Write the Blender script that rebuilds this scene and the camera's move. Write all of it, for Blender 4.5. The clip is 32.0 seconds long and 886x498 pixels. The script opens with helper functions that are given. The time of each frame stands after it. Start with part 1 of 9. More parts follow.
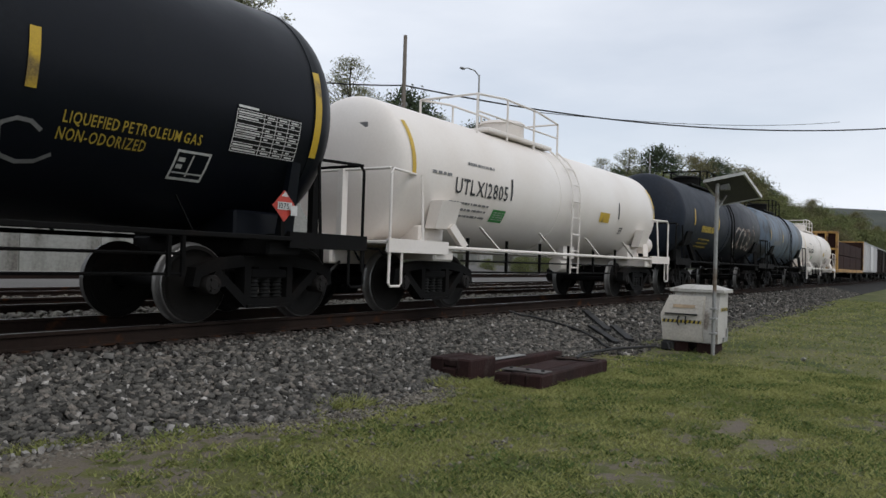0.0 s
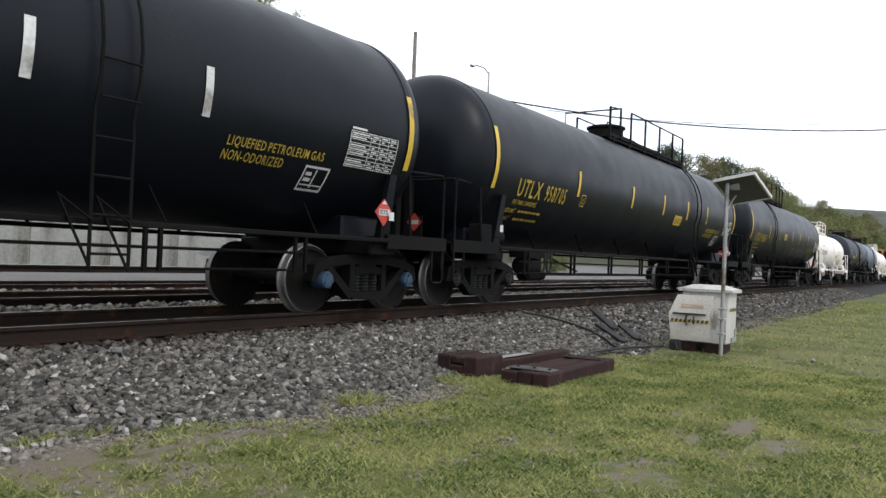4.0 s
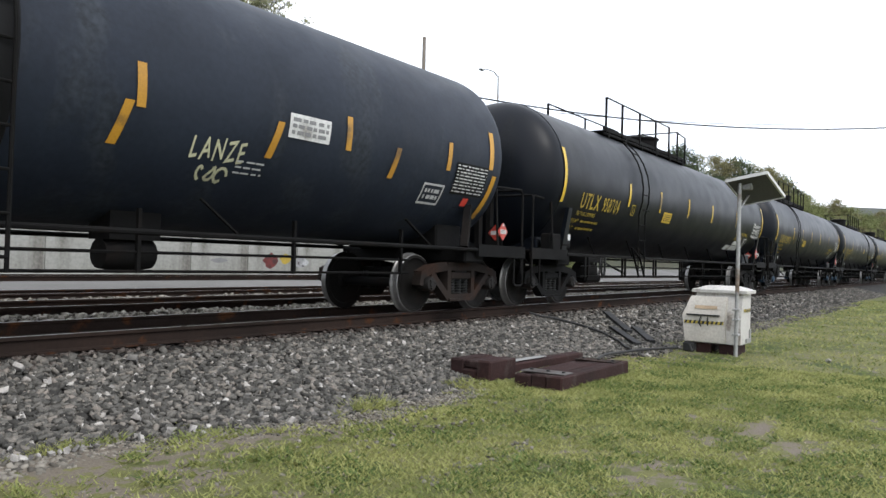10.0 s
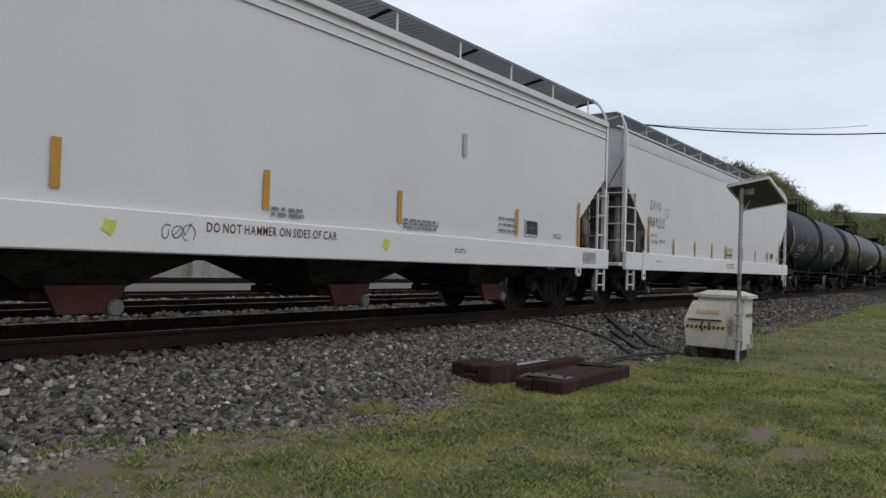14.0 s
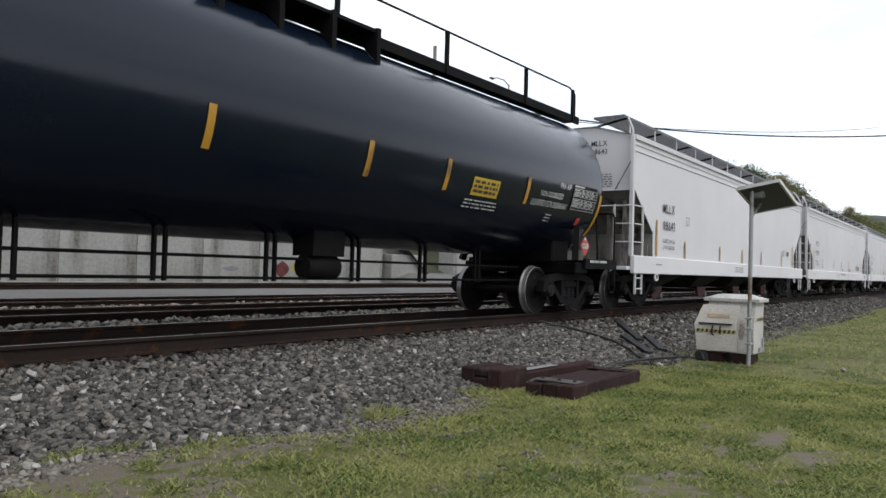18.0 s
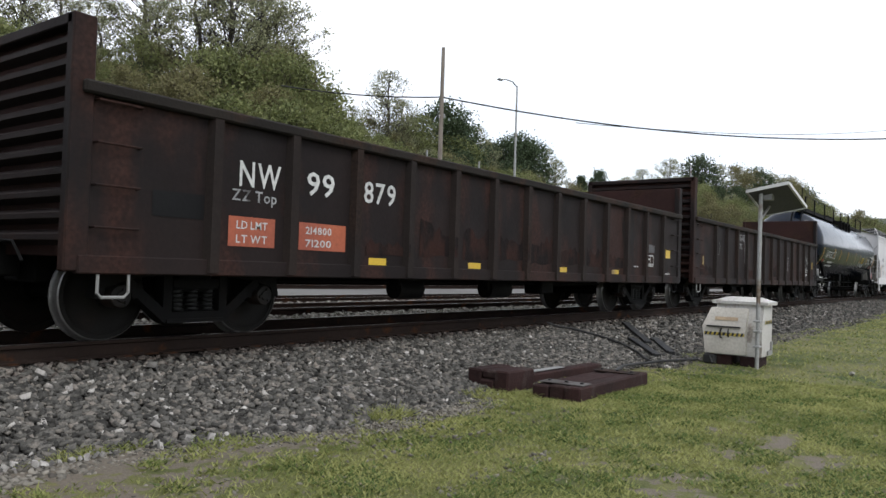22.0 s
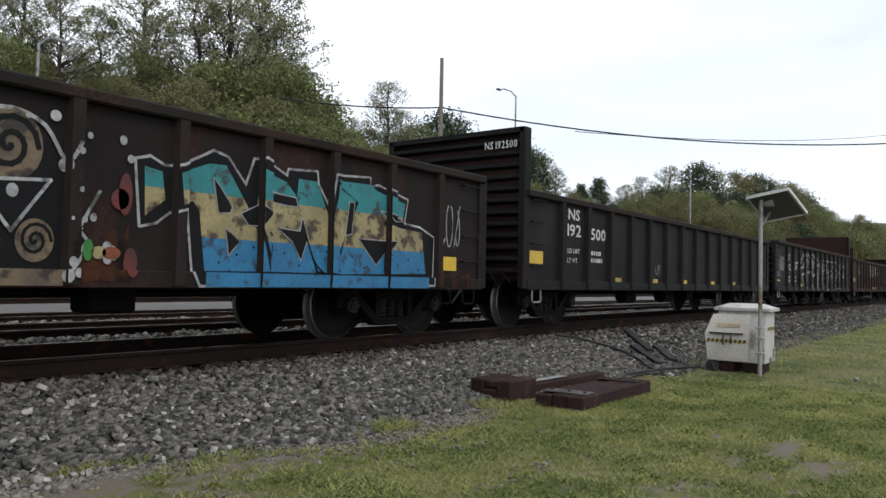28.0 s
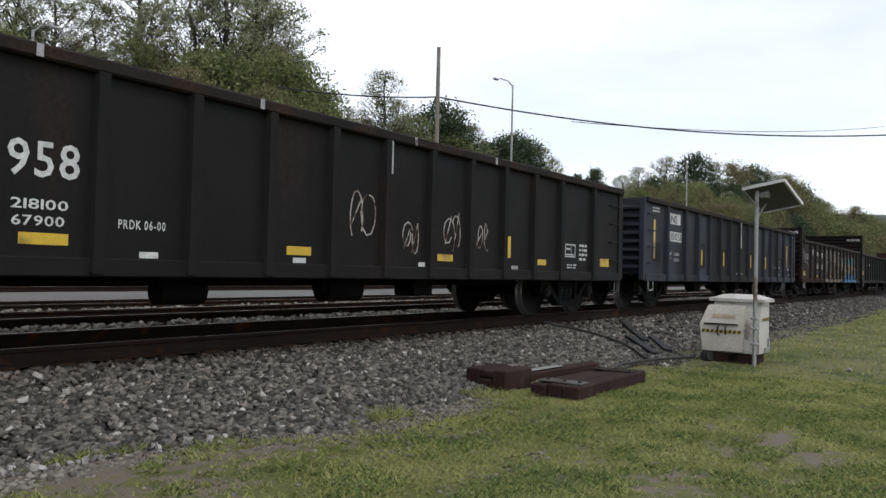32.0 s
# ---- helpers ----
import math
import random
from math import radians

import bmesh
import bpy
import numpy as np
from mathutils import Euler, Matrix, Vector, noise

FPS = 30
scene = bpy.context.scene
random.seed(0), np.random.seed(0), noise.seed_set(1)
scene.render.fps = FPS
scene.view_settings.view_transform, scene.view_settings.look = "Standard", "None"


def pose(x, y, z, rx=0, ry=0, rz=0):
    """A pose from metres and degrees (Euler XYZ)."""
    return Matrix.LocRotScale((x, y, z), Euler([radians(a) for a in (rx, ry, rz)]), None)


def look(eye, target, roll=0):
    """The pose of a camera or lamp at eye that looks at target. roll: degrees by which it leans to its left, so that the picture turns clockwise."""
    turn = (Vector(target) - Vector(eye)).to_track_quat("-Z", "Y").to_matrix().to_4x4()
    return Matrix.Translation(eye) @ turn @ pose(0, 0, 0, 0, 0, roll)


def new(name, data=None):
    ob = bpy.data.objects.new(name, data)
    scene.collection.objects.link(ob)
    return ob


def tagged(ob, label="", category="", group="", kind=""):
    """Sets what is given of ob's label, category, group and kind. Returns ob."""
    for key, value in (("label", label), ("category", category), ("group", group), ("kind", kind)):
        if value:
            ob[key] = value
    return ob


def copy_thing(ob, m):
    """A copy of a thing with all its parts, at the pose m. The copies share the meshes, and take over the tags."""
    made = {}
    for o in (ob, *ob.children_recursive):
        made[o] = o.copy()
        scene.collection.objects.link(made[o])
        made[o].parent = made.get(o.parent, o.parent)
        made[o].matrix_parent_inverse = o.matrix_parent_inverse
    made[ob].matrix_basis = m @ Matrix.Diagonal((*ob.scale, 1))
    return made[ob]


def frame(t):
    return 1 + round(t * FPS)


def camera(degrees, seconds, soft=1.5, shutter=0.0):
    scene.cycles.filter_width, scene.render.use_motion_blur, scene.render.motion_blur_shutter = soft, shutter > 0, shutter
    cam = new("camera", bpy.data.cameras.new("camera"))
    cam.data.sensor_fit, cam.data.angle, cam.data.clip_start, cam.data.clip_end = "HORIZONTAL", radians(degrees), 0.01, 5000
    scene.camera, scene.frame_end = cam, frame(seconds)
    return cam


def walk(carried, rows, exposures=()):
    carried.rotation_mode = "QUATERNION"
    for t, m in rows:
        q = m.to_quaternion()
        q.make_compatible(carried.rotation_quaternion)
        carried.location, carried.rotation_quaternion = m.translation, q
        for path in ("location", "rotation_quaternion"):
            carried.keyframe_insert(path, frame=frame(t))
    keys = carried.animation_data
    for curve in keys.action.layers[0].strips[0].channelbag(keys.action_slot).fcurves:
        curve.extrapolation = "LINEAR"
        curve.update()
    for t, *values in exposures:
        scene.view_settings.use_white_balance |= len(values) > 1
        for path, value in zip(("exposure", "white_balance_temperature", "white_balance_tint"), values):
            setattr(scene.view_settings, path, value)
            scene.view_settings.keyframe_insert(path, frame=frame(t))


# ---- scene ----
from itertools import product

cam = camera(60.775, 32.0, soft=1.5)
EYE = (0.0, 0.0, 0.81)          # z = 0 is the top of the rails, +x runs along the track
# seconds, yaw, pitch, roll of the hand-held camera, which stays on one spot
TURNS = [
    (0, -56.247, 0.893, 1.752), (0.5, -56.039, 1.067, 1.452), (1, -55.945, 1.187, 1.951), (1.5, -55.672, 1.027, 2.151),
    (2, -55.824, 0.905, 2.164), (2.5, -55.839, 0.921, 2.400), (3, -55.472, 0.698, 2.382), (3.5, -55.651, 0.669, 2.297),
    (5.5, -55.478, 0.742, 2.247), (6, -55.242, 0.894, 2.096), (6.5, -55.361, 0.772, 2.065), (7, -54.909, 0.900, 2.030),
    (7.5, -55.065, 1.002, 2.123), (8, -55.064, 0.613, 1.891), (8.5, -54.945, 0.853, 2.050), (9, -54.919, 1.023, 1.880),
    (9.5, -54.793, 1.103, 1.821), (10, -54.752, 0.954, 1.573), (10.5, -54.785, 0.782, 1.556), (11, -54.556, 0.891, 1.640),
    (11.5, -54.480, 0.704, 1.619), (12, -54.500, 0.814, 1.770), (12.5, -54.522, 0.852, 1.671), (13, -54.513, 1.048, 1.691),
    (13.5, -54.698, 1.013, 1.692), (14, -54.628, 1.243, 1.767), (14.5, -54.377, 1.153, 1.778), (16.5, -54.154, 1.277, 1.814),
    (17, -53.908, 1.503, 1.728), (17.5, -53.838, 1.502, 1.703), (18, -53.928, 1.565, 1.573), (18.5, -53.922, 1.451, 1.597),
    (19, -53.939, 1.415, 1.621), (19.5, -53.785, 1.503, 1.589), (20, -53.657, 1.388, 1.640), (20.5, -53.726, 1.304, 1.615),
    (21, -53.651, 1.571, 1.657), (21.5, -53.488, 1.590, 1.857), (22, -53.357, 1.647, 1.845), (22.5, -53.557, 1.600, 1.796),
    (23, -53.548, 1.691, 1.812), (23.5, -53.518, 1.610, 1.575), (24, -53.287, 1.702, 1.601), (24.5, -53.464, 2.035, 1.597),
    (25, -53.491, 2.161, 1.607), (25.5, -53.509, 2.212, 1.647), (27.5, -52.991, 2.383, 1.314), (28, -53.274, 2.404, 1.164),
    (28.5, -53.207, 2.289, 1.227), (29, -53.088, 2.041, 1.162), (29.5, -53.411, 2.046, 1.084), (30, -53.147, 1.888, 1.037),
    (30.5, -53.262, 1.710, 1.189), (31, -53.398, 1.635, 1.048), (31.5, -53.650, 1.508, 1.187), (32, -53.582, 1.642, 1.362)]


def aim(yaw, pitch, roll):
    y, p = radians(yaw), radians(pitch)
    way = Vector((-math.sin(y) * math.cos(p), math.cos(y) * math.cos(p), math.sin(p)))
    return look(EYE, Vector(EYE) + way, roll)


EXPOSURES = [(0, 0.0), (1, 0.40), (2, 0.78), (3.5, 0.9), (6, 1.1), (9, 1.2), (11, 1.1), (11.5, 0.6), (12, 0.22), (12.6, 0.20), (13.2, 0.17), (14, 0.05), (16.5, 0.1), (17, 0.28), (17.6, 0.48), (19, 0.84), (21, 0.74), (23, 0.68), (24, 0.58), (28, 0.48), (32, 0.43)]
walk(cam, [(t, aim(a, b, c)) for t, a, b, c in TURNS], exposures=EXPOSURES)

# ---- world and sun ----
SUN_EL, SUN_AZ = radians(50), radians(200)      # a veiled sun behind the camera
world = bpy.data.worlds.new("overcast_sky")
scene.world = world
world.use_nodes = True
wn, wl = world.node_tree.nodes, world.node_tree.links
wn.clear()
sky = wn.new("ShaderNodeTexSky")
sky.sky_type, sky.sun_disc, sky.sun_elevation, sky.sun_rotation = "NISHITA", False, SUN_EL, SUN_AZ
coord = wn.new("ShaderNodeTexCoord")
stretch = wn.new("ShaderNodeMapping")
stretch.inputs["Scale"].default_value = (0.9, 0.9, 3.2)
cloud = wn.new("ShaderNodeTexNoise")
cloud.inputs["Scale"].default_value, cloud.inputs["Detail"].default_value = 1.6, 6.0
ramp = wn.new("ShaderNodeValToRGB")
ramp.color_ramp.elements[0].position, ramp.color_ramp.elements[0].color = 0.30, (0.62, 0.62, 0.62, 1)
ramp.color_ramp.elements[1].position, ramp.color_ramp.elements[1].color = 0.60, (1, 1, 1, 1)
veil = wn.new("ShaderNodeMix")
veil.data_type = "RGBA"
veil.inputs["B"].default_value = (8.9, 9.35, 10.2, 1)
back = wn.new("ShaderNodeBackground")
back.inputs["Strength"].default_value = 0.10
outw = wn.new("ShaderNodeOutputWorld")
for a, b in ((coord.outputs["Generated"], stretch.inputs["Vector"]), (stretch.outputs["Vector"], cloud.inputs["Vector"]),
             (cloud.outputs["Fac"], ramp.inputs["Fac"]), (ramp.outputs["Color"], veil.inputs["Factor"]),
             (sky.outputs["Color"], veil.inputs["A"]), (veil.outputs["Result"], back.inputs["Color"]), (back.outputs["Background"], outw.inputs["Surface"])):
    wl.new(a, b)
sun = new("sun", bpy.data.lights.new("sun", "SUN"))
sun.data.energy, sun.data.angle, sun.data.color = 0.9, radians(18), (1.0, 0.97, 0.93)
sun.matrix_basis = look((0, 0, 40), Vector((0, 0, 40)) - Vector((math.sin(SUN_AZ) * math.cos(SUN_EL), math.cos(SUN_AZ) * math.cos(SUN_EL), math.sin(SUN_EL))))

# ---- materials ----


def material(name, c1, c2=None, rough=0.7, metal=0.0, big=0.8, fine=25.0, bump=0.1, stain=None, amount=0.0, streak=1.0, vary=0.0, spec=0.5, grit=0.25):
    """Paint, steel, wood or earth: c1 and c2 mixed by large patches, a fine grain, stains of a colour of their own, fine relief."""
    m = bpy.data.materials.new(name)
    m.use_nodes = True
    n, l = m.node_tree.nodes, m.node_tree.links
    p = n["Principled BSDF"]
    p.inputs["Roughness"].default_value, p.inputs["Metallic"].default_value = rough, metal
    p.inputs["Specular IOR Level"].default_value = spec
    tc = n.new("ShaderNodeTexCoord")

    def noise_at(scale, detail=5.0, squash=1.0):
        mp = n.new("ShaderNodeMapping")
        mp.inputs["Scale"].default_value = (1, 1, squash)
        t = n.new("ShaderNodeTexNoise")
        t.inputs["Scale"].default_value, t.inputs["Detail"].default_value = scale, detail
        l.new(tc.outputs["Object"], mp.inputs["Vector"])
        l.new(mp.outputs["Vector"], t.inputs["Vector"])
        return t.outputs["Fac"]

    def mixed(fac, a, b, mode="MIX"):
        x = n.new("ShaderNodeMix")
        x.data_type, x.blend_type = "RGBA", mode
        for sock, val in ((x.inputs["Factor"], fac), (x.inputs["A"], a), (x.inputs["B"], b)):
            if isinstance(val, (int, float)):
                sock.default_value = val
            elif isinstance(val, tuple):
                sock.default_value = (*val[:3], 1)
            else:
                l.new(val, sock)
        return x.outputs["Result"]

    def ramped(fac, lo, hi):
        r = n.new("ShaderNodeMapRange")
        r.inputs["From Min"].default_value, r.inputs["From Max"].default_value = lo, hi
        l.new(fac, r.inputs["Value"])
        return r.outputs["Result"]

    c2 = c2 or tuple(0.75 * v for v in c1)
    col = mixed(ramped(noise_at(big), 0.35, 0.65), c1, c2)
    grain = noise_at(fine, 3.0)
    col = mixed(ramped(grain, 0.3, 0.75), col, mixed(grit, col, (0, 0, 0)))
    if stain:
        mask = ramped(noise_at(big * 2.3, 8.0, streak), 0.62 - amount * 0.3, 0.70 - amount * 0.22)
        col = mixed(mask, col, mixed(ramped(grain, 0.3, 0.7), stain, tuple(0.45 * v for v in stain)))
    if vary:
        info = n.new("ShaderNodeObjectInfo")
        hsv = n.new("ShaderNodeHueSaturation")
        r = n.new("ShaderNodeMapRange")
        r.inputs["To Min"].default_value, r.inputs["To Max"].default_value = 1 - vary, 1 + vary
        l.new(info.outputs["Random"], r.inputs["Value"])
        l.new(r.outputs["Result"], hsv.inputs["Value"])
        l.new(col, hsv.inputs["Color"])
        col = hsv.outputs["Color"]
    l.new(col, p.inputs["Base Color"])
    rr = n.new("ShaderNodeMapRange")
    rr.inputs["To Min"].default_value, rr.inputs["To Max"].default_value = max(0.03, rough - 0.12), min(1, rough + 0.14)
    l.new(noise_at(big * 3), rr.inputs["Value"])
    l.new(rr.outputs["Result"], p.inputs["Roughness"])
    if bump:
        b = n.new("ShaderNodeBump")
        b.inputs["Strength"].default_value, b.inputs["Distance"].default_value = bump, 0.02
        l.new(grain, b.inputs["Height"])
        l.new(b.outputs["Normal"], p.inputs["Normal"])
    return m


def island(name, c1, c2, rough=0.8, spread=0.5, through_light=0.0, patches=0.45):
    """For stuff of many loose pieces: each island takes its own shade between two colours."""
    m = bpy.data.materials.new(name)
    m.use_nodes = True
    n, l = m.node_tree.nodes, m.node_tree.links
    p = n["Principled BSDF"]
    p.inputs["Roughness"].default_value = rough
    p.inputs["Specular IOR Level"].default_value = 0.25
    g = n.new("ShaderNodeNewGeometry")
    tc = n.new("ShaderNodeTexCoord")
    t = n.new("ShaderNodeTexNoise")
    t.inputs["Scale"].default_value, t.inputs["Detail"].default_value = patches, 4
    l.new(tc.outputs["Object"], t.inputs["Vector"])
    add = n.new("ShaderNodeMath")
    add.operation = "MULTIPLY_ADD"
    add.inputs[1].default_value = spread
    l.new(g.outputs["Random Per Island"], add.inputs[0])
    sub = n.new("ShaderNodeMapRange")
    sub.inputs["From Min"].default_value, sub.inputs["From Max"].default_value = 0.3, 0.7
    sub.inputs["To Min"].default_value, sub.inputs["To Max"].default_value = 0.0, 1 - spread
    l.new(t.outputs["Fac"], sub.inputs["Value"])
    l.new(sub.outputs["Result"], add.inputs[2])
    x = n.new("ShaderNodeMix")
    x.data_type = "RGBA"
    x.inputs["A"].default_value, x.inputs["B"].default_value = (*c1, 1), (*c2, 1)
    l.new(add.outputs["Value"], x.inputs["Factor"])
    l.new(x.outputs["Result"], p.inputs["Base Color"])
    if through_light:
        tr = n.new("ShaderNodeBsdfTranslucent")
        ms = n.new("ShaderNodeMixShader")
        ms.inputs["Fac"].default_value = through_light
        l.new(x.outputs["Result"], tr.inputs["Color"])
        l.new(p.outputs["BSDF"], ms.inputs[1])
        l.new(tr.outputs["BSDF"], ms.inputs[2])
        l.new(ms.outputs["Shader"], n["Material Output"].inputs["Surface"])
    return m


RUST = (0.10, 0.042, 0.022)
# black with a bluish cast painted in for the sky's sheen on the tanks
BLACK = material("black_tank_sky_tint_paint", (0.0026, 0.0038, 0.0068), (0.0036, 0.0050, 0.0084), rough=0.42, big=0.5, fine=18, bump=0.03, stain=(0.006, 0.0075, 0.010), amount=0.12, streak=0.25, vary=0.15, grit=0.15, spec=0.17)
# the blue in this black imitates the sky mirrored in the gloss
BLACK_GLOSS = material("glossy_black_sky_tint_paint", (0.0030, 0.0060, 0.0135), (0.0036, 0.0070, 0.0150), rough=0.17, big=0.5, fine=9, bump=0.004, vary=0.1, grit=0.1, spec=0.30)
BLACK_OLD = material("weathered_black_paint", (0.016, 0.0215, 0.033), (0.0115, 0.0155, 0.024), rough=0.55, big=0.7, fine=14, bump=0.06, stain=(0.026, 0.032, 0.042), amount=0.30, streak=0.3, spec=0.18)
NAVY = material("navy_black_paint", (0.006, 0.008, 0.014), (0.004, 0.005, 0.010), rough=0.5, spec=0.3)
BLUE_GREY = material("blue_grey_tank_paint", (0.11, 0.15, 0.20), (0.08, 0.11, 0.15), rough=0.5, stain=(0.05, 0.05, 0.05), amount=0.4, streak=0.3)
WHITE = material("white_tank_paint", (0.75, 0.71, 0.67), (0.67, 0.615, 0.56), rough=0.5, big=0.5, bump=0.04, grit=0.05)
HOPPER = material("light_grey_hopper_paint", (0.525, 0.512, 0.518), (0.488, 0.476, 0.482), rough=0.5, big=0.35, bump=0.02, vary=0.04, grit=0.03)
# a little paler than the side sheets
SILL_PAINT = material("pale_grey_sill_paint", (0.585, 0.570, 0.572), (0.54, 0.527, 0.53), rough=0.5, big=0.5, bump=0.02, vary=0.05, grit=0.05)
HOPPER_ROOF = material("hopper_roof_paint", (0.33, 0.33, 0.335), (0.30, 0.30, 0.305), rough=0.6, grit=0.06)
GRATING = material("galvanised_grating", (0.17, 0.17, 0.178), rough=0.6, metal=0.3)
# outlet bays: the olive is darkened for the shade under the car body
BAY = material("shaded_olive_hopper_bay", (0.040, 0.038, 0.033), (0.024, 0.023, 0.021), rough=0.85, spec=0.2, big=1.5, stain=(0.012, 0.011, 0.010), amount=0.4)
# grime, with the shade below the hopper's sloping ends painted in
SLOPE = material("grimy_shaded_slope_sheet", (0.21, 0.20, 0.18), (0.13, 0.12, 0.105), rough=0.8, spec=0.2, big=1.2, stain=(0.05, 0.045, 0.04), amount=0.35, streak=0.4)
# underframe and wheel colours go near black to include the shadow beneath the cars
UNDER = material("grimy_shaded_underframe", (0.0028, 0.0027, 0.0027), (0.0045, 0.0042, 0.004), rough=0.8, stain=(0.008, 0.006, 0.005), amount=0.2, bump=0.2, vary=0.2, spec=0.14)
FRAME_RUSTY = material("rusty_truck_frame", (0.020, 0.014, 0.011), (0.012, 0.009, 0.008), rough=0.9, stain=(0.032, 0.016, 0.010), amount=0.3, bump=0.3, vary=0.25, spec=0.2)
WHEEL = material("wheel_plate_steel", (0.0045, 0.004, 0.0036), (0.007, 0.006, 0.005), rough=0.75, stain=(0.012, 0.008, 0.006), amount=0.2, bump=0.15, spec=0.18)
TREAD = material("worn_wheel_tread", (0.26, 0.255, 0.25), (0.20, 0.195, 0.19), rough=0.45, metal=0.7, bump=0.02)
CAP_BLUE = material("blue_bearing_cap", (0.022, 0.062, 0.110), (0.012, 0.034, 0.062), rough=0.6)
CAP_GREY = material("greasy_bearing_cap", (0.011, 0.0095, 0.0085), rough=0.7, spec=0.25, stain=(0.020, 0.011, 0.007), amount=0.3)
GATE_RED = material("dull_red_gate_paint", (0.10, 0.014, 0.011), (0.045, 0.010, 0.009), rough=0.7, big=3)
STEEL = material("painted_grey_steel", (0.30, 0.30, 0.29), rough=0.5, metal=0.2)
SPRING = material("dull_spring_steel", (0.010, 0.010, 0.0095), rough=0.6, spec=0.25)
RED_INK = material("faded_red_black_stencil", (0.10, 0.045, 0.05), rough=0.6)
CHALK = material("yellow_paint_blob", (0.62, 0.62, 0.12), rough=0.6)
GOND = {
    "brown": material("oxide_brown_gondola_paint", (0.0088, 0.0064, 0.0062), (0.0160, 0.0100, 0.0090), rough=0.75, big=0.7, spec=0.18, stain=(0.034, 0.0150, 0.0112), amount=0.45, streak=0.35, bump=0.15),
    "black": material("faded_black_gondola_paint", (0.0062, 0.0058, 0.0058), (0.009, 0.008, 0.0076), rough=0.7, big=0.5, spec=0.18, stain=(0.016, 0.011, 0.009), amount=0.22, streak=0.3, bump=0.12),
    "rust": material("peeling_rusty_gondola_paint", (0.0270, 0.0155, 0.0126), (0.0155, 0.0112, 0.0100), rough=0.8, big=0.6, spec=0.18, stain=(0.056, 0.0225, 0.0135), amount=0.48, streak=0.4, bump=0.2),
    "slate": material("slate_blue_gondola_paint", (0.0295, 0.0325, 0.0425), (0.0230, 0.0250, 0.0320), rough=0.65, big=0.4, spec=0.2, stain=(0.011, 0.011, 0.013), amount=0.35, streak=0.5, bump=0.1),
}
STAKE = {
    "brown": material("dusty_brown_stake", (0.0155, 0.0118, 0.0105), (0.0215, 0.0150, 0.0125), rough=0.85, spec=0.2, stain=(0.026, 0.0155, 0.0115), amount=0.25, streak=0.3, bump=0.2),
    "black": material("dusty_black_stake", (0.0088, 0.0086, 0.0086), (0.012, 0.0115, 0.0108), rough=0.85, spec=0.2, stain=(0.018, 0.014, 0.012), amount=0.2, streak=0.3, bump=0.2),
    "rust": material("dusty_rusty_stake", (0.0175, 0.0150, 0.0138), (0.0235, 0.0185, 0.0160), rough=0.85, spec=0.2, stain=(0.036, 0.0200, 0.0140), amount=0.3, streak=0.3, bump=0.2),
    "slate": material("slate_blue_stake", (0.0215, 0.0240, 0.0335), (0.0165, 0.0180, 0.0245), rough=0.8, spec=0.2, bump=0.15),
}
BLOOM = material("dark_orange_rust_bloom", (0.030, 0.0132, 0.0100), (0.020, 0.0108, 0.0090), rough=0.9, spec=0.15, big=2.2, stain=(0.012, 0.0085, 0.0080), amount=0.6, streak=0.4, bump=0.3)
OVERPAINT = material("sooty_black_overpaint", (0.0085, 0.0080, 0.0082), (0.0115, 0.0105, 0.0105), rough=0.75, big=0.8, spec=0.18, stain=(0.017, 0.0135, 0.012), amount=0.3, streak=0.3, bump=0.12)
BLOOM_ORANGE = material("bright_orange_rust_bloom", (0.062, 0.0230, 0.0110), (0.030, 0.0140, 0.0092), rough=0.9, spec=0.15, big=2.2, stain=(0.012, 0.0085, 0.0080), amount=0.55, streak=0.4, bump=0.3)
SOOT = material("soot_black_patch", (0.0040, 0.0040, 0.0044), rough=0.7, spec=0.2)
RIM_RUST = material("scraped_rusty_top_chord", (0.020, 0.016, 0.013), (0.012, 0.010, 0.009), rough=0.9, stain=(0.032, 0.019, 0.013), amount=0.35, bump=0.3, spec=0.2)
INSIDE = material("rusty_gondola_inside", (0.036, 0.0165, 0.0142), (0.024, 0.0122, 0.0108), rough=0.9, stain=(0.04, 0.02, 0.014), amount=0.3, spec=0.15)
YELLOW = material("yellow_reflector_tape", (0.58, 0.385, 0.022), (0.50, 0.325, 0.022), rough=0.45, bump=0.02, fine=60, grit=0.2, stain=(0.22, 0.15, 0.04), amount=0.15)
AMBER = material("amber_reflector_tape", (0.46, 0.235, 0.018), (0.38, 0.19, 0.018), rough=0.45, bump=0.02, fine=60, grit=0.25, stain=(0.20, 0.11, 0.03), amount=0.2)
YELLOW_INK = material("yellow_stencil_paint", (0.46, 0.33, 0.03), (0.34, 0.24, 0.03), rough=0.6, grit=0.35)
WHITE_INK = material("white_stencil_paint", (0.60, 0.60, 0.58), (0.45, 0.45, 0.44), rough=0.6, grit=0.35)
NOTICE = material("pale_yellow_decal", (0.56, 0.55, 0.36), rough=0.5, stain=(0.35, 0.32, 0.22), amount=0.2)
WHITE_PLATE = material("white_decal", (0.66, 0.66, 0.64), rough=0.5, stain=(0.35, 0.33, 0.30), amount=0.2)
BLACK_INK = material("black_stencil_paint", (0.025, 0.027, 0.03), rough=0.6)
GREY_INK = material("grey_decal_print", (0.20, 0.20, 0.20), rough=0.6)
GREEN_INK = material("green_decal", (0.03, 0.26, 0.05), rough=0.5)
RED = material("red_decal", (0.55, 0.05, 0.03), rough=0.5)
ORANGE_PATCH = material("orange_primer_patch", (0.38, 0.10, 0.045), (0.28, 0.07, 0.04), rough=0.8)
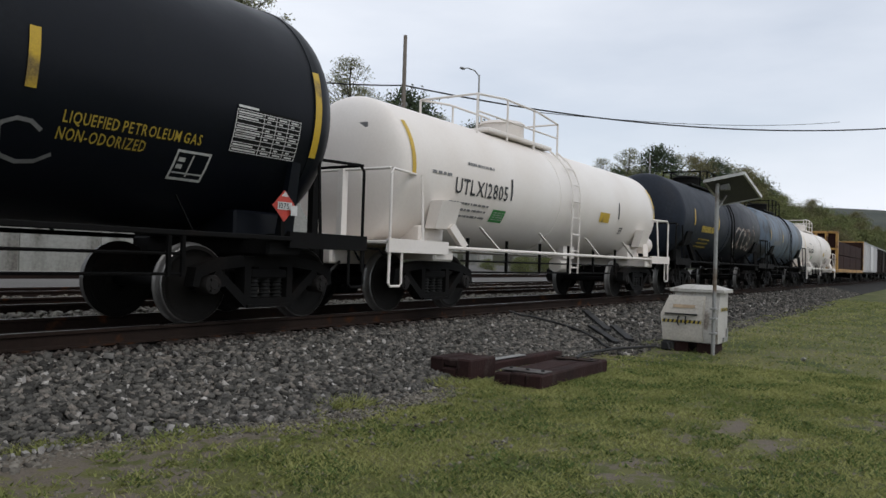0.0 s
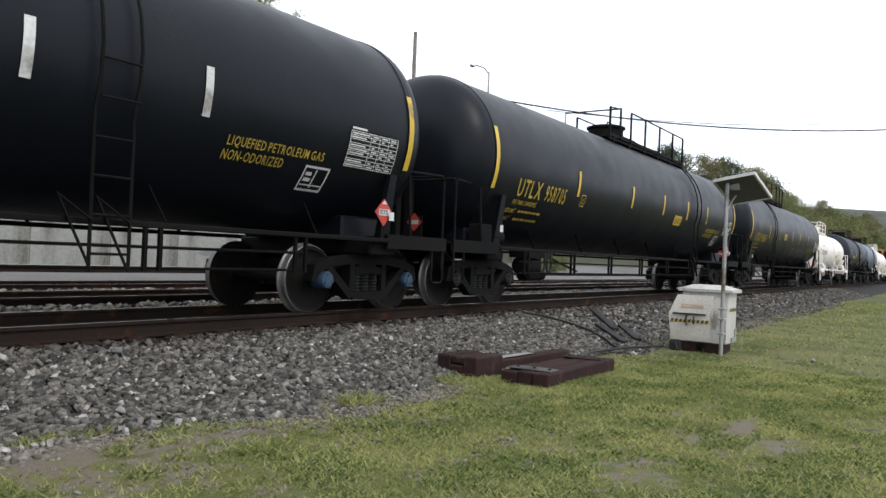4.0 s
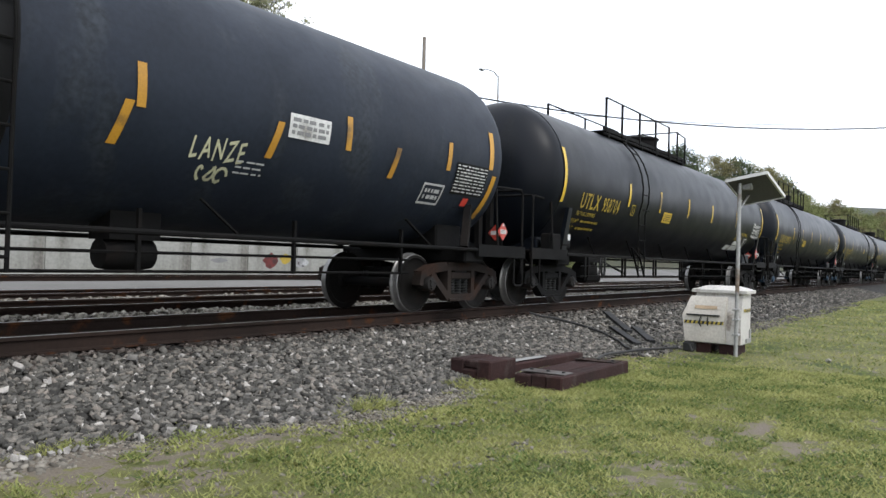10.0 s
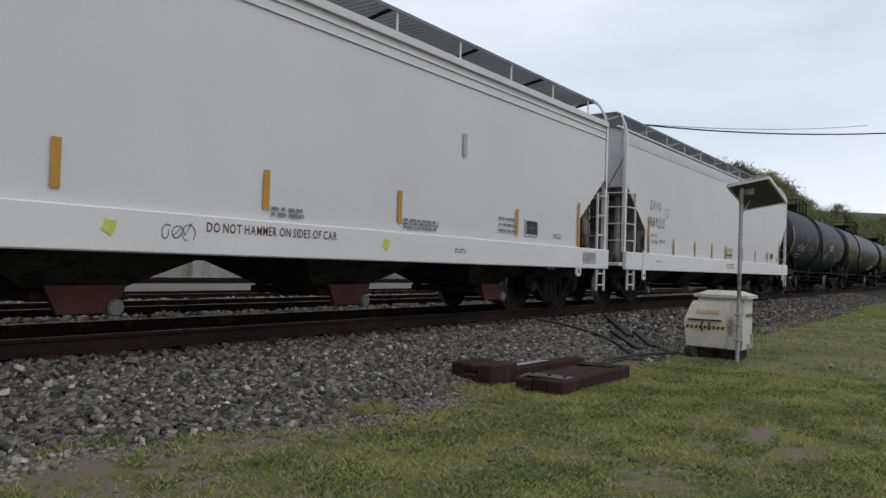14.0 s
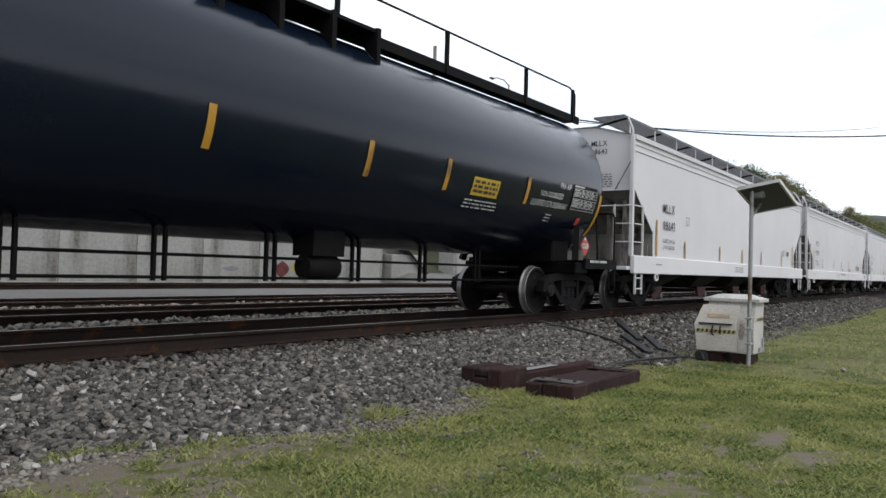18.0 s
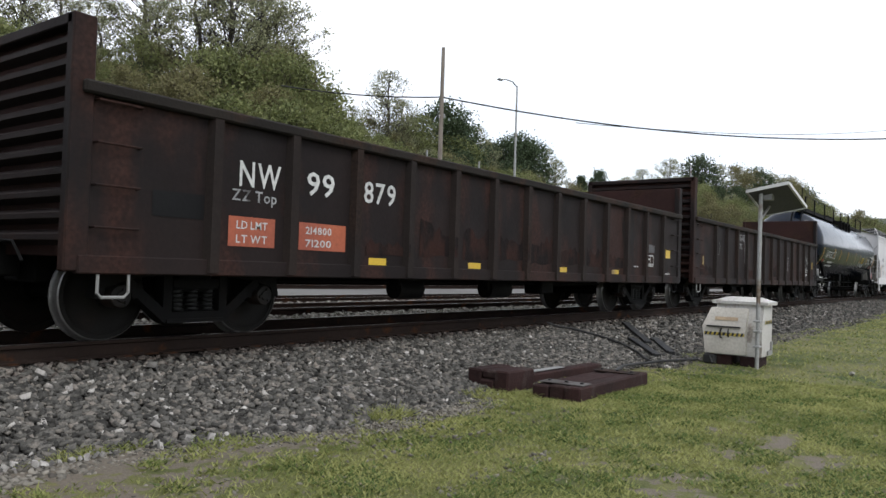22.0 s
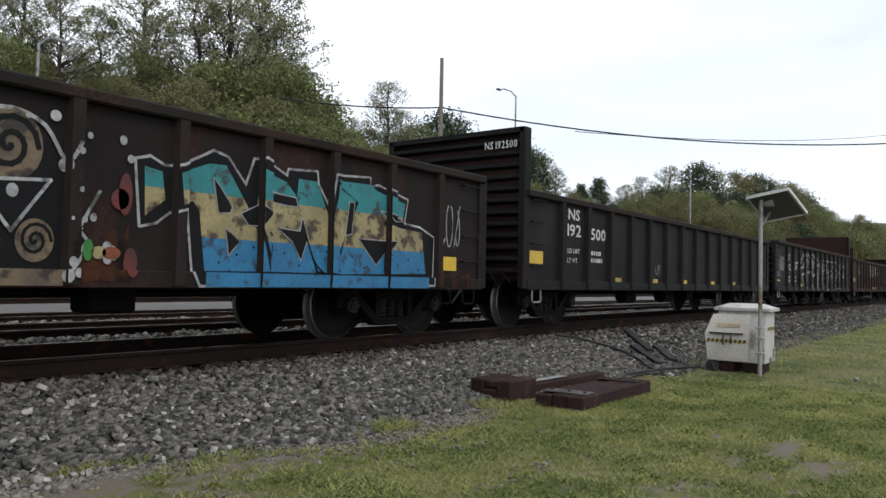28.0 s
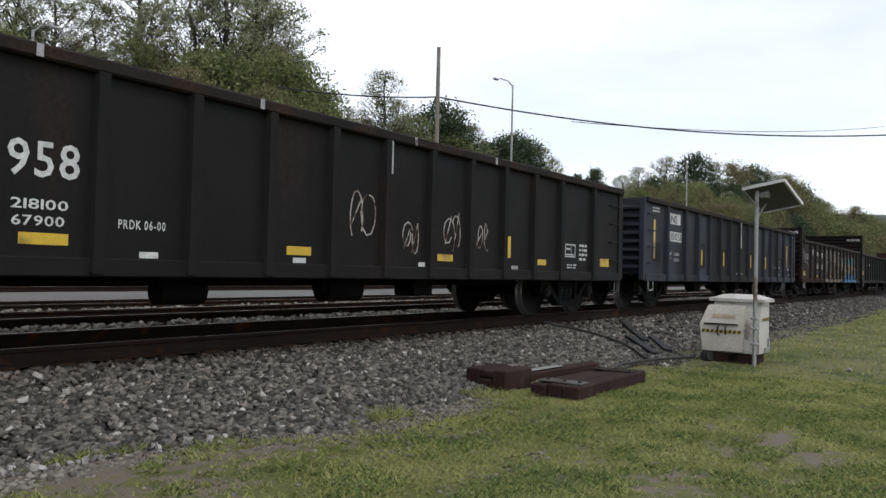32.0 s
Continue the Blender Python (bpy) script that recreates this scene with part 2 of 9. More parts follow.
TEAL = material("teal_spray_paint", (0.012, 0.19, 0.20), (0.012, 0.14, 0.15), rough=0.6, big=3, stain=(0.03, 0.05, 0.05), amount=0.15)
SPRAY_BLUE = material("blue_spray_paint", (0.012, 0.155, 0.31), (0.012, 0.115, 0.24), rough=0.6, big=3, stain=(0.02, 0.05, 0.09), amount=0.15)
CREAM = material("cream_spray_paint", (0.32, 0.265, 0.12), (0.21, 0.175, 0.085), rough=0.6, big=3, stain=(0.06, 0.035, 0.02), amount=0.4)
TAN = material("tan_spray_paint", (0.155, 0.112, 0.062), (0.075, 0.055, 0.038), rough=0.7, big=3.0, stain=(0.03, 0.02, 0.015), amount=0.35)
SPRAY_WHITE = material("white_spray_paint", (0.42, 0.42, 0.42), (0.24, 0.24, 0.24), rough=0.7, big=2.5, grit=0.4, stain=(0.09, 0.085, 0.085), amount=0.25)
RUSTY_CREAM = material("rust_stained_white_paint", (0.22, 0.15, 0.085), (0.085, 0.040, 0.020), rough=0.85, big=5.0, grit=0.5, stain=(0.035, 0.016, 0.010), amount=0.4)
WORN_WHITE = material("worn_white_lettering", (0.50, 0.47, 0.43), (0.36, 0.31, 0.27), rough=0.8, big=3.0, grit=0.4, stain=(0.09, 0.045, 0.03), amount=0.5)
FADED = material("faded_grey_patch", (0.10, 0.10, 0.105), (0.06, 0.058, 0.06), rough=0.8, big=2, stain=(0.03, 0.02, 0.018), amount=0.4)
SPRAY_RED = material("red_spray_paint", (0.13, 0.018, 0.014), (0.05, 0.012, 0.01), rough=0.7, big=4)
SPRAY_GREEN = material("green_spray_paint", (0.03, 0.20, 0.03), rough=0.6)
ORANGE = material("orange_spray_paint", (0.28, 0.07, 0.012), (0.12, 0.03, 0.01), rough=0.6, big=5)
BULKHEAD = material("yellow_lumber_car_paint", (0.46, 0.26, 0.06), (0.36, 0.20, 0.06), rough=0.6, stain=RUST, amount=0.3)
RAIL = material("rusty_rail_side", (0.017, 0.0120, 0.0100), (0.026, 0.0170, 0.0135), rough=0.95, big=1.2, bump=0.2, spec=0.10, stain=(0.075, 0.030, 0.012), amount=0.05)
RAIL_TOP = material("polished_rail_head", (0.40, 0.39, 0.38), rough=0.3, metal=0.9, bump=0.01)
TIE = material("creosoted_tie", (0.016, 0.0125, 0.0105), (0.024, 0.0185, 0.0155), rough=0.95, bump=0.3, spec=0.15)
TIMBER = material("dark_red_brown_timber", (0.036, 0.0165, 0.0150), (0.022, 0.0115, 0.0105), rough=0.9, big=2.0, fine=30, bump=0.4, stain=(0.050, 0.034, 0.030), amount=0.10, streak=0.5, spec=0.18)
PLATE_WORN = material("worn_steel_plate", (0.10, 0.092, 0.086), (0.05, 0.042, 0.038), rough=0.6, metal=0.3, big=4, stain=(0.05, 0.028, 0.02), amount=0.3)
BALLAST = material("ballast_bed", (0.040, 0.038, 0.036), (0.028, 0.027, 0.025), rough=0.95, big=0.6, fine=30, bump=0.8, grit=0.6, spec=0.15)


def stone_material(name, stops, rough=0.9):
    """Crushed stone: each piece takes one of several stone colours, with a fine grain of its own."""
    m = bpy.data.materials.new(name)
    m.use_nodes = True
    n, l = m.node_tree.nodes, m.node_tree.links
    p = n["Principled BSDF"]
    p.inputs["Roughness"].default_value, p.inputs["Specular IOR Level"].default_value = rough, 0.25
    g = n.new("ShaderNodeNewGeometry")
    r = n.new("ShaderNodeValToRGB")
    r.color_ramp.elements[0].position, r.color_ramp.elements[0].color = stops[0][0], (*stops[0][1], 1)
    r.color_ramp.elements[1].position, r.color_ramp.elements[1].color = stops[-1][0], (*stops[-1][1], 1)
    for at, c in stops[1:-1]:
        r.color_ramp.elements.new(at).color = (*c, 1)
    l.new(g.outputs["Random Per Island"], r.inputs["Fac"])
    tc = n.new("ShaderNodeTexCoord")
    t = n.new("ShaderNodeTexNoise")
    t.inputs["Scale"].default_value, t.inputs["Detail"].default_value = 70.0, 5.0
    l.new(tc.outputs["Object"], t.inputs["Vector"])
    k = n.new("ShaderNodeMapRange")
    k.inputs["From Min"].default_value, k.inputs["From Max"].default_value = 0.3, 0.7
    k.inputs["To Min"].default_value, k.inputs["To Max"].default_value = 0.70, 1.25
    l.new(t.outputs["Fac"], k.inputs["Value"])
    h = n.new("ShaderNodeHueSaturation")
    l.new(k.outputs["Result"], h.inputs["Value"])
    l.new(r.outputs["Color"], h.inputs["Color"])
    l.new(h.outputs["Color"], p.inputs["Base Color"])
    return m


STONES = stone_material("grey_ballast_stone", ((0.0, (0.0239, 0.0225, 0.0202)), (0.35, (0.0626, 0.0598, 0.0534)), (0.70, (0.1150, 0.1086, 0.0966)), (0.88, (0.1582, 0.1426, 0.1233)), (0.965, (0.1886, 0.1656, 0.1426)), (0.99, (0.3680, 0.3496, 0.3220))))
DUSTY_STONES = stone_material("brown_dusty_stone", ((0.0, (0.022, 0.018, 0.0155)), (0.4, (0.052, 0.043, 0.037)), (0.8, (0.090, 0.075, 0.065)), (1.0, (0.16, 0.14, 0.125))))
SOIL_STONES = island("pale_earthy_stone", (0.060, 0.054, 0.045), (0.24, 0.22, 0.185), rough=0.9, spread=1.0)
STONE_ONE = material("pale_grey_stone", (0.30, 0.285, 0.26), (0.17, 0.16, 0.15), rough=0.9, big=8, fine=60, bump=0.3, vary=0.6)
BLADES = island("grass_blade", (0.082, 0.120, 0.028), (0.385, 0.375, 0.145), rough=0.85, spread=0.46, through_light=0.4, patches=1.25)
BLADES_DARK = island("dark_clover_blade", (0.040, 0.070, 0.018), (0.105, 0.150, 0.040), rough=0.8, spread=0.6, through_light=0.3, patches=2.0)
STRAW = island("dry_straw_blade", (0.20, 0.175, 0.105), (0.42, 0.38, 0.26), rough=0.9, spread=0.8, through_light=0.2, patches=1.0)
YARD = material("pale_gravel_yard", (0.13, 0.125, 0.118), (0.09, 0.086, 0.08), rough=0.95, big=0.25, fine=12, bump=0.5)
CONCRETE = material("pale_concrete", (0.31, 0.31, 0.285), (0.25, 0.25, 0.225), rough=0.9, big=0.35, fine=9, bump=0.2, stain=(0.16, 0.15, 0.13), amount=0.25, streak=0.15)
ASPHALT = material("asphalt", (0.06, 0.06, 0.06), rough=0.9)
WOODS = material("hillside_undergrowth", (0.032, 0.042, 0.014), (0.055, 0.050, 0.024), rough=0.95, big=0.07, fine=1.2, bump=0.8, grit=0.6)
FAR_WOODS = material("far_wooded_hill", (0.026, 0.034, 0.024), (0.046, 0.054, 0.036), rough=0.95, big=0.02, fine=0.25, bump=0.8, grit=0.5)
BARK = material("grey_brown_bark", (0.045, 0.038, 0.032), (0.030, 0.025, 0.021), rough=0.9, big=3, fine=30, bump=0.4)
LEAF_SPRING = island("young_spring_leaf", (0.091, 0.096, 0.052), (0.305, 0.312, 0.176), rough=0.7, spread=0.7, through_light=0.35)
LEAF_GREEN = island("fresh_green_leaf", (0.057, 0.076, 0.027), (0.230, 0.243, 0.095), rough=0.7, spread=0.5, through_light=0.3)
LEAF_OLIVE = island("olive_brown_leaf", (0.072, 0.067, 0.032), (0.222, 0.204, 0.094), rough=0.7, spread=0.5, through_light=0.25)
LEAF_DARK = island("dark_evergreen_leaf", (0.024, 0.042, 0.020), (0.065, 0.088, 0.040), rough=0.7, spread=0.6, through_light=0.15)
BOX_PAINT = material("chalky_off_white_enamel", (0.475, 0.458, 0.425), (0.43, 0.412, 0.38), rough=0.6, big=2.0, stain=(0.30, 0.26, 0.22), amount=0.08, streak=0.3, bump=0.08)
PLATE_TAN = material("faded_tan_plate", (0.36, 0.27, 0.17), (0.30, 0.22, 0.14), rough=0.7, big=6)
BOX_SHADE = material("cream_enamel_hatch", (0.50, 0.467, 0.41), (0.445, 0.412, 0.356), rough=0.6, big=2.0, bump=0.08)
HAZARD_YELLOW = material("hazard_yellow", (0.55, 0.42, 0.06), rough=0.6)
GALV = material("weathered_galvanised_post", (0.36, 0.36, 0.35), (0.28, 0.28, 0.27), rough=0.5, metal=0.5, stain=(0.20, 0.15, 0.11), amount=0.2)
CELL = material("dark_solar_glass", (0.010, 0.012, 0.022), rough=0.15)
BACKSHEET = material("grey_panel_backsheet", (0.085, 0.085, 0.09), rough=0.7)
RUBBER = material("black_rubber_hose", (0.016, 0.016, 0.016), rough=0.7)
POLE_WOOD = material("weathered_pole_wood", (0.22, 0.19, 0.16), (0.17, 0.145, 0.12), rough=0.9, stain=(0.10, 0.08, 0.07), amount=0.3, streak=0.1)



def lawn_material():
    """Grass thatch that wears through to earth where the ground's own 'bare' value is high."""
    m = material("mown_grass_soil", (0.062, 0.078, 0.022), (0.150, 0.143, 0.060), rough=0.95, big=0.45, fine=45, bump=0.6, grit=0.35, spec=0.15, stain=(0.056, 0.078, 0.020), amount=0.25)
    n, l = m.node_tree.nodes, m.node_tree.links
    p = n["Principled BSDF"]
    col = p.inputs["Base Color"].links[0].from_socket
    at = n.new("ShaderNodeAttribute")
    at.attribute_name = "bare"
    tc = n.new("ShaderNodeTexCoord")
    t = n.new("ShaderNodeTexNoise")
    t.inputs["Scale"].default_value, t.inputs["Detail"].default_value = 7.0, 9.0
    l.new(tc.outputs["Object"], t.inputs["Vector"])
    add = n.new("ShaderNodeMath")
    add.operation = "ADD"
    l.new(at.outputs["Fac"], add.inputs[0])
    ragged = n.new("ShaderNodeMath")
    ragged.operation = "MULTIPLY_ADD"
    ragged.inputs[1].default_value, ragged.inputs[2].default_value = 3.0, -1.0
    l.new(t.outputs["Fac"], ragged.inputs[0])
    l.new(ragged.outputs["Value"], add.inputs[1])
    r = n.new("ShaderNodeMapRange")
    r.inputs["From Min"].default_value, r.inputs["From Max"].default_value = 0.78, 1.02
    l.new(add.outputs["Value"], r.inputs["Value"])
    grain = n.new("ShaderNodeTexNoise")
    grain.inputs["Scale"].default_value, grain.inputs["Detail"].default_value = 60.0, 4.0
    l.new(tc.outputs["Object"], grain.inputs["Vector"])
    earth_col = n.new("ShaderNodeMix")
    earth_col.data_type = "RGBA"
    earth_col.inputs["A"].default_value, earth_col.inputs["B"].default_value = (0.066, 0.054, 0.042, 1), (0.185, 0.158, 0.126, 1)
    l.new(grain.outputs["Fac"], earth_col.inputs["Factor"])
    x = n.new("ShaderNodeMix")
    x.data_type = "RGBA"
    l.new(r.outputs["Result"], x.inputs["Factor"])
    l.new(col, x.inputs["A"])
    l.new(earth_col.outputs["Result"], x.inputs["B"])
    l.new(x.outputs["Result"], p.inputs["Base Color"])
    return m


LAWN = lawn_material()

# ---- mesh building ----


class Geo:
    """A growing list of vertices and faces."""

    def __init__(self):
        self.v, self.f = [], []

    def add(self, v, f):
        k = len(self.v)
        self.v += [tuple(p) for p in v]
        self.f += [tuple(i + k for i in q) for q in f]
        return self

    def box(self, x0, x1, y0, y1, z0, z1, c=0.0):
        """A box; c: the width of its chamfered edges."""
        lo, hi = (x0, y0, z0), (x1, y1, z1)
        if not c:
            v = [(hi[0] if i else lo[0], hi[1] if j else lo[1], hi[2] if k else lo[2]) for i, j, k in product((0, 1), repeat=3)]
            return self.add(v, [(0, 1, 3, 2), (4, 6, 7, 5), (0, 4, 5, 1), (2, 3, 7, 6), (0, 2, 6, 4), (1, 5, 7, 3)])
        v, at = [], {}
        for s in product((0, 1), repeat=3):
            for a in range(3):
                at[s, a] = len(v)
                v.append(tuple((hi[n] if s[n] else lo[n]) + (0 if n == a else (-c if s[n] else c)) for n in range(3)))
        f = []
        for a in range(3):
            b, d = (a + 1) % 3, (a + 2) % 3
            for side in (0, 1):
                ring = []
                for i, j in ((0, 0), (1, 0), (1, 1), (0, 1)):
                    s = [0, 0, 0]
                    s[a], s[b], s[d] = side, i, j
                    ring.append(at[tuple(s), a])
                f.append(tuple(ring if side else ring[::-1]))
            for i, j in product((0, 1), repeat=2):
                s, t = [0, 0, 0], [0, 0, 0]
                s[b], s[d], t[b], t[d] = i, j, i, j
                t[a] = 1
                s, t = tuple(s), tuple(t)
                f.append((at[s, b], at[t, b], at[t, d], at[s, d]))
        for s in product((0, 1), repeat=3):
            f.append((at[s, 0], at[s, 1], at[s, 2]))
        return self.add(v, f)

    def bar(self, p, q, w, h, up=(0, 0, 1)):
        """A straight bar of section w by h from p to q."""
        p, q = Vector(p), Vector(q)
        d = (q - p).normalized()
        side = d.cross(Vector(up))
        if side.length < 1e-4:
            side = d.cross(Vector((0, 1, 0)))
        side.normalize()
        top = side.cross(d)
        v = [e + side * (w / 2 * i) + top * (h / 2 * j) for e in (p, q) for i, j in ((-1, -1), (1, -1), (1, 1), (-1, 1))]
        return self.add(v, [(3, 2, 1, 0), (4, 5, 6, 7), (0, 1, 5, 4), (1, 2, 6, 5), (2, 3, 7, 6), (3, 0, 4, 7)])

    def tube(self, pts, r, n=8, r2=None, closed=False):
        """A round tube through points; r2: its radius at the end."""
        pts = [Vector(p) for p in pts]
        k0 = len(self.v)
        ref = Vector((0.13, 0.21, 0.97))
        m = len(pts)
        for i, p in enumerate(pts):
            d = (pts[min(i + 1, m - 1)] - pts[max(i - 1, 0)]).normalized()
            if abs(d.dot(ref)) > 0.98:
                ref = Vector((1, 0.1, 0))
            a = d.cross(ref).normalized()
            b = d.cross(a)
            rad = r if r2 is None else r + (r2 - r) * i / (m - 1)
            for j in range(n):
                t = 2 * math.pi * j / n
                self.v.append(tuple(p + a * (rad * math.cos(t)) + b * (rad * math.sin(t))))
        for i in range(m - 1):
            for j in range(n):
                a, b = k0 + i * n + j, k0 + i * n + (j + 1) % n
                self.f.append((a, b, b + n, a + n))
        self.f.append(tuple(k0 + j for j in reversed(range(n))))
        self.f.append(tuple(k0 + (m - 1) * n + j for j in range(n)))
        return self

    def lathe(self, profile, axis="y", n=24, at=(0, 0, 0), arc=None):
        """Turns (radius, along) about an axis through at."""
        k0, m = len(self.v), len(profile)
        for r, a in profile:
            for j in range(n):
                t = 2 * math.pi * j / n
                c, s = r * math.cos(t), r * math.sin(t)
                p = {"y": (c, a, s), "x": (a, c, s), "z": (c, s, a)}[axis]
                self.v.append((p[0] + at[0], p[1] + at[1], p[2] + at[2]))
        for i in range(m - 1):
            for j in range(n):
                a, b = k0 + i * n + j, k0 + i * n + (j + 1) % n
                self.f.append((a, b, b + n, a + n) if axis != "y" else (b, a, a + n, b + n))
        return self

    def prism(self, outline, y0, y1):
        """Extrudes an outline in x and z from y0 to y1."""
        n = len(outline)
        v = [(x, y0, z) for x, z in outline] + [(x, y1, z) for x, z in outline]
        return self.add(v, [tuple(range(n)), tuple(range(2 * n - 1, n - 1, -1))] + [(i, i + n, (i + 1) % n + n, (i + 1) % n) for i in range(n)])

    def move(self, dx=0, dy=0, dz=0):
        self.v = [(x + dx, y + dy, z + dz) for x, y, z in self.v]
        return self

    def mesh(self, name, mat, smooth=True):
        me = bpy.data.meshes.new(name)
        me.from_pydata(self.v, [], self.f)
        bm = bmesh.new()
        bm.from_mesh(me)
        bmesh.ops.recalc_face_normals(bm, faces=bm.faces)
        bm.to_mesh(me)
        bm.free()
        me.materials.append(mat)
        if smooth:
            me.shade_smooth()
            me.set_sharp_from_angle(angle=radians(35))
        return me


def part(name, geo, mat, parent=None, label="", m=None):
    """Links a mesh as one object under a thing or a part."""
    ob = new(name, geo.mesh(name, mat) if isinstance(geo, Geo) else geo)
    ob.parent = parent
    if m is not None:
        ob.matrix_basis = m
    return tagged(ob, label) if label else ob


def thing(name, label, category, group="", at=None):
    ob = new(name)
    ob.empty_display_size = 0.3
    if at is not None:
        ob.matrix_basis = at
    return tagged(ob, label, category, group)


def raw_mesh(name, v, f, mat, smooth=False):
    """A mesh straight from numpy arrays of corners and of faces with a fixed number of corners."""
    me = bpy.data.meshes.new(name)
    n, k = f.shape
    me.vertices.add(len(v))
    me.vertices.foreach_set("co", np.ascontiguousarray(v, dtype=np.float32).ravel())
    me.loops.add(n * k)
    me.loops.foreach_set("vertex_index", np.ascontiguousarray(f, dtype=np.int32).ravel())
    me.polygons.add(n)
    me.polygons.foreach_set("loop_start", np.arange(0, n * k, k, dtype=np.int32))
    me.update(calc_edges=True)
    me.materials.append(mat)
    if smooth:
        me.shade_smooth()
    return me


GLYPHS = {}


def glyph(ch):
    """Corners, faces and width of one letter of the built-in font, one unit high."""
    if ch not in GLYPHS:
        cu = bpy.data.curves.new("letter", "FONT")
        cu.body, cu.resolution_u, cu.offset = ch, 2, 0.012
        ob = bpy.data.objects.new("letter", cu)
        me = ob.to_mesh()
        v = np.array([p.co[:2] for p in me.vertices]).reshape(-1, 2)
        GLYPHS[ch] = (v, [tuple(p.vertices) for p in me.polygons])
        ob.to_mesh_clear()
        bpy.data.objects.remove(ob)
        bpy.data.curves.remove(cu)
    return GLYPHS[ch]


MID = [0.0]                      # how far the middle of a car lies from the point that its marks count from


def flat(y):
    mid = MID[0]
    return lambda x, z: (x - mid, y, z)


def letters(geo, text, x, z, h, surface, wide=1.0, slant=0.0, gap=0.15):
    """Adds a line of writing whose lower left corner is at x, z on a surface; h: the height of a capital. Returns where it ends."""
    k = h / 0.70
    for ch in text:
        if ch == " ":
            x += 0.35 * h * wide
            continue
        v, f = glyph(ch)
        left, right = v[:, 0].min(), v[:, 0].max()
        geo.add([surface(x + (a - left) * k * wide, z + b * k + slant * a) for a, b in v], f)
        x += (right - left) * k * wide + gap * h
    return x


def patch(geo, x0, x1, z0, z1, surface, n=4):
    """A thin decal laid on a surface."""
    v = [surface(x, z0 + (z1 - z0) * i / n) for i in range(n + 1) for x in (x0, x1)]
    return geo.add(v, [(2 * i, 2 * i + 1, 2 * i + 3, 2 * i + 2) for i in range(n)])


def frame_lines(geo, x0, x1, z0, z1, w, surface):
    for a, b, c, d in ((x0, x1, z0, z0 + w), (x0, x1, z1 - w, z1), (x0, x0 + w, z0 + w, z1 - w), (x1 - w, x1, z0 + w, z1 - w)):
        patch(geo, a, b, c, d, surface, 2)


def print_lines(geo, x0, x1, z0, z1, rows, surface, rng, fill=0.6):
    """Rows of short bars for small print that cannot be read."""
    dz = (z1 - z0) / rows
    for i in range(rows):
        x = x0
        while x < x1 - 0.02:
            w = rng.uniform(0.04, 0.14)
            patch(geo, x, min(x + w, x1), z0 + dz * (i + 0.5 - fill / 2), z0 + dz * (i + 0.5 + fill / 2), surface, 1)
            x += w + rng.uniform(0.015, 0.05)


def stroke(geo, pts, w, surface, taper=0.0):
    """A painted line of width w through points in x and z."""
    for (xa, za), (xb, zb) in zip(pts, pts[1:]):
        d = math.hypot(xb - xa, zb - za) or 1
        nx, nz = -(zb - za) / d * w / 2, (xb - xa) / d * w / 2
        ex, ez = (xb - xa) / d * w * 0.3, (zb - za) / d * w * 0.3
        geo.add([surface(xa - nx - ex, za - nz - ez), surface(xb - nx + ex, zb - nz + ez), surface(xb + nx + ex, zb + nz + ez), surface(xa + nx - ex, za + nz - ez)], [(0, 1, 2, 3)])


def scrawl(geo, rng, x0, x1, z0, z1, letters_n, w, surface):
    """An unreadable spray-can signature: loops and hooks from side to side."""
    step = (x1 - x0) / letters_n
    for i in range(letters_n):
        cx, cz = x0 + step * (i + 0.5), (z0 + z1) / 2
        a0, turn = rng.uniform(0, 6.28), rng.choice((-1, 1)) * rng.uniform(3.5, 6.5)
        rx, rz = step * rng.uniform(0.3, 0.6), (z1 - z0) * rng.uniform(0.25, 0.5)
        pts = [(cx + rx * math.cos(a0 + turn * k / 9) + step * 0.3 * (k / 9 - 0.5), cz + rz * math.sin(a0 + turn * k / 9)) for k in range(10)]
        stroke(geo, pts, w, surface)
        if rng.random() < 0.6:
            stroke(geo, [(cx - step * 0.4, cz - rz * rng.uniform(0.3, 1.3)), (cx + step * 0.3, cz + rz * rng.uniform(0.3, 1.3))], w, surface)

# ---- the train ----
TRACK_Y = 8.05                   # the line midway between the rails of the train's track
SPEED = 9.85
MOVING, WHEELSETS = [], []       # (car, place of its middle at the start) and all wheelsets


def line(car, text, x, z, h, surface, mat, wide=1.0, name="lettering"):
    """One line of writing as a part; returns where it ends."""
    g = Geo()
    end = letters(g, text, x, z, h, surface, wide)
    part(name, g, mat, car)
    return end


def fitted(car, text, x0, x1, z, h, surface, mat, name="lettering", gap=0.15):
    """A line of writing squeezed to end at x1."""
    ink = sum((glyph(c)[0][:, 0].max() - glyph(c)[0][:, 0].min()) * h / 0.70 if c != " " else 0.35 * h for c in text)
    gaps = gap * h * (len(text) - 1 - text.count(" "))
    g = Geo()
    letters(g, text, x0, z, h, surface, max(0.3, (x1 - x0 - gaps) / ink), 0.0, gap)
    return part(name, g, mat, car)


# running gear shared by all cars
WHEEL_R = 0.457


def wheel_profile(s):
    """From the outer face to the flange; s: -1 or 1, the side."""
    return [(0.0, s * 0.80), (0.10, s * 0.80), (0.13, s * 0.775), (0.30, s * 0.755), (0.385, s * 0.785), (0.40, s * 0.805), (0.445, s * 0.805), (0.457, s * 0.795),
            (0.459, s * 0.72), (0.470, s * 0.705), (0.483, s * 0.692), (0.483, s * 0.675), (0.40, s * 0.67), (0.38, s * 0.69), (0.16, s * 0.70), (0.11, s * 0.66), (0.09, s * 0.66)]


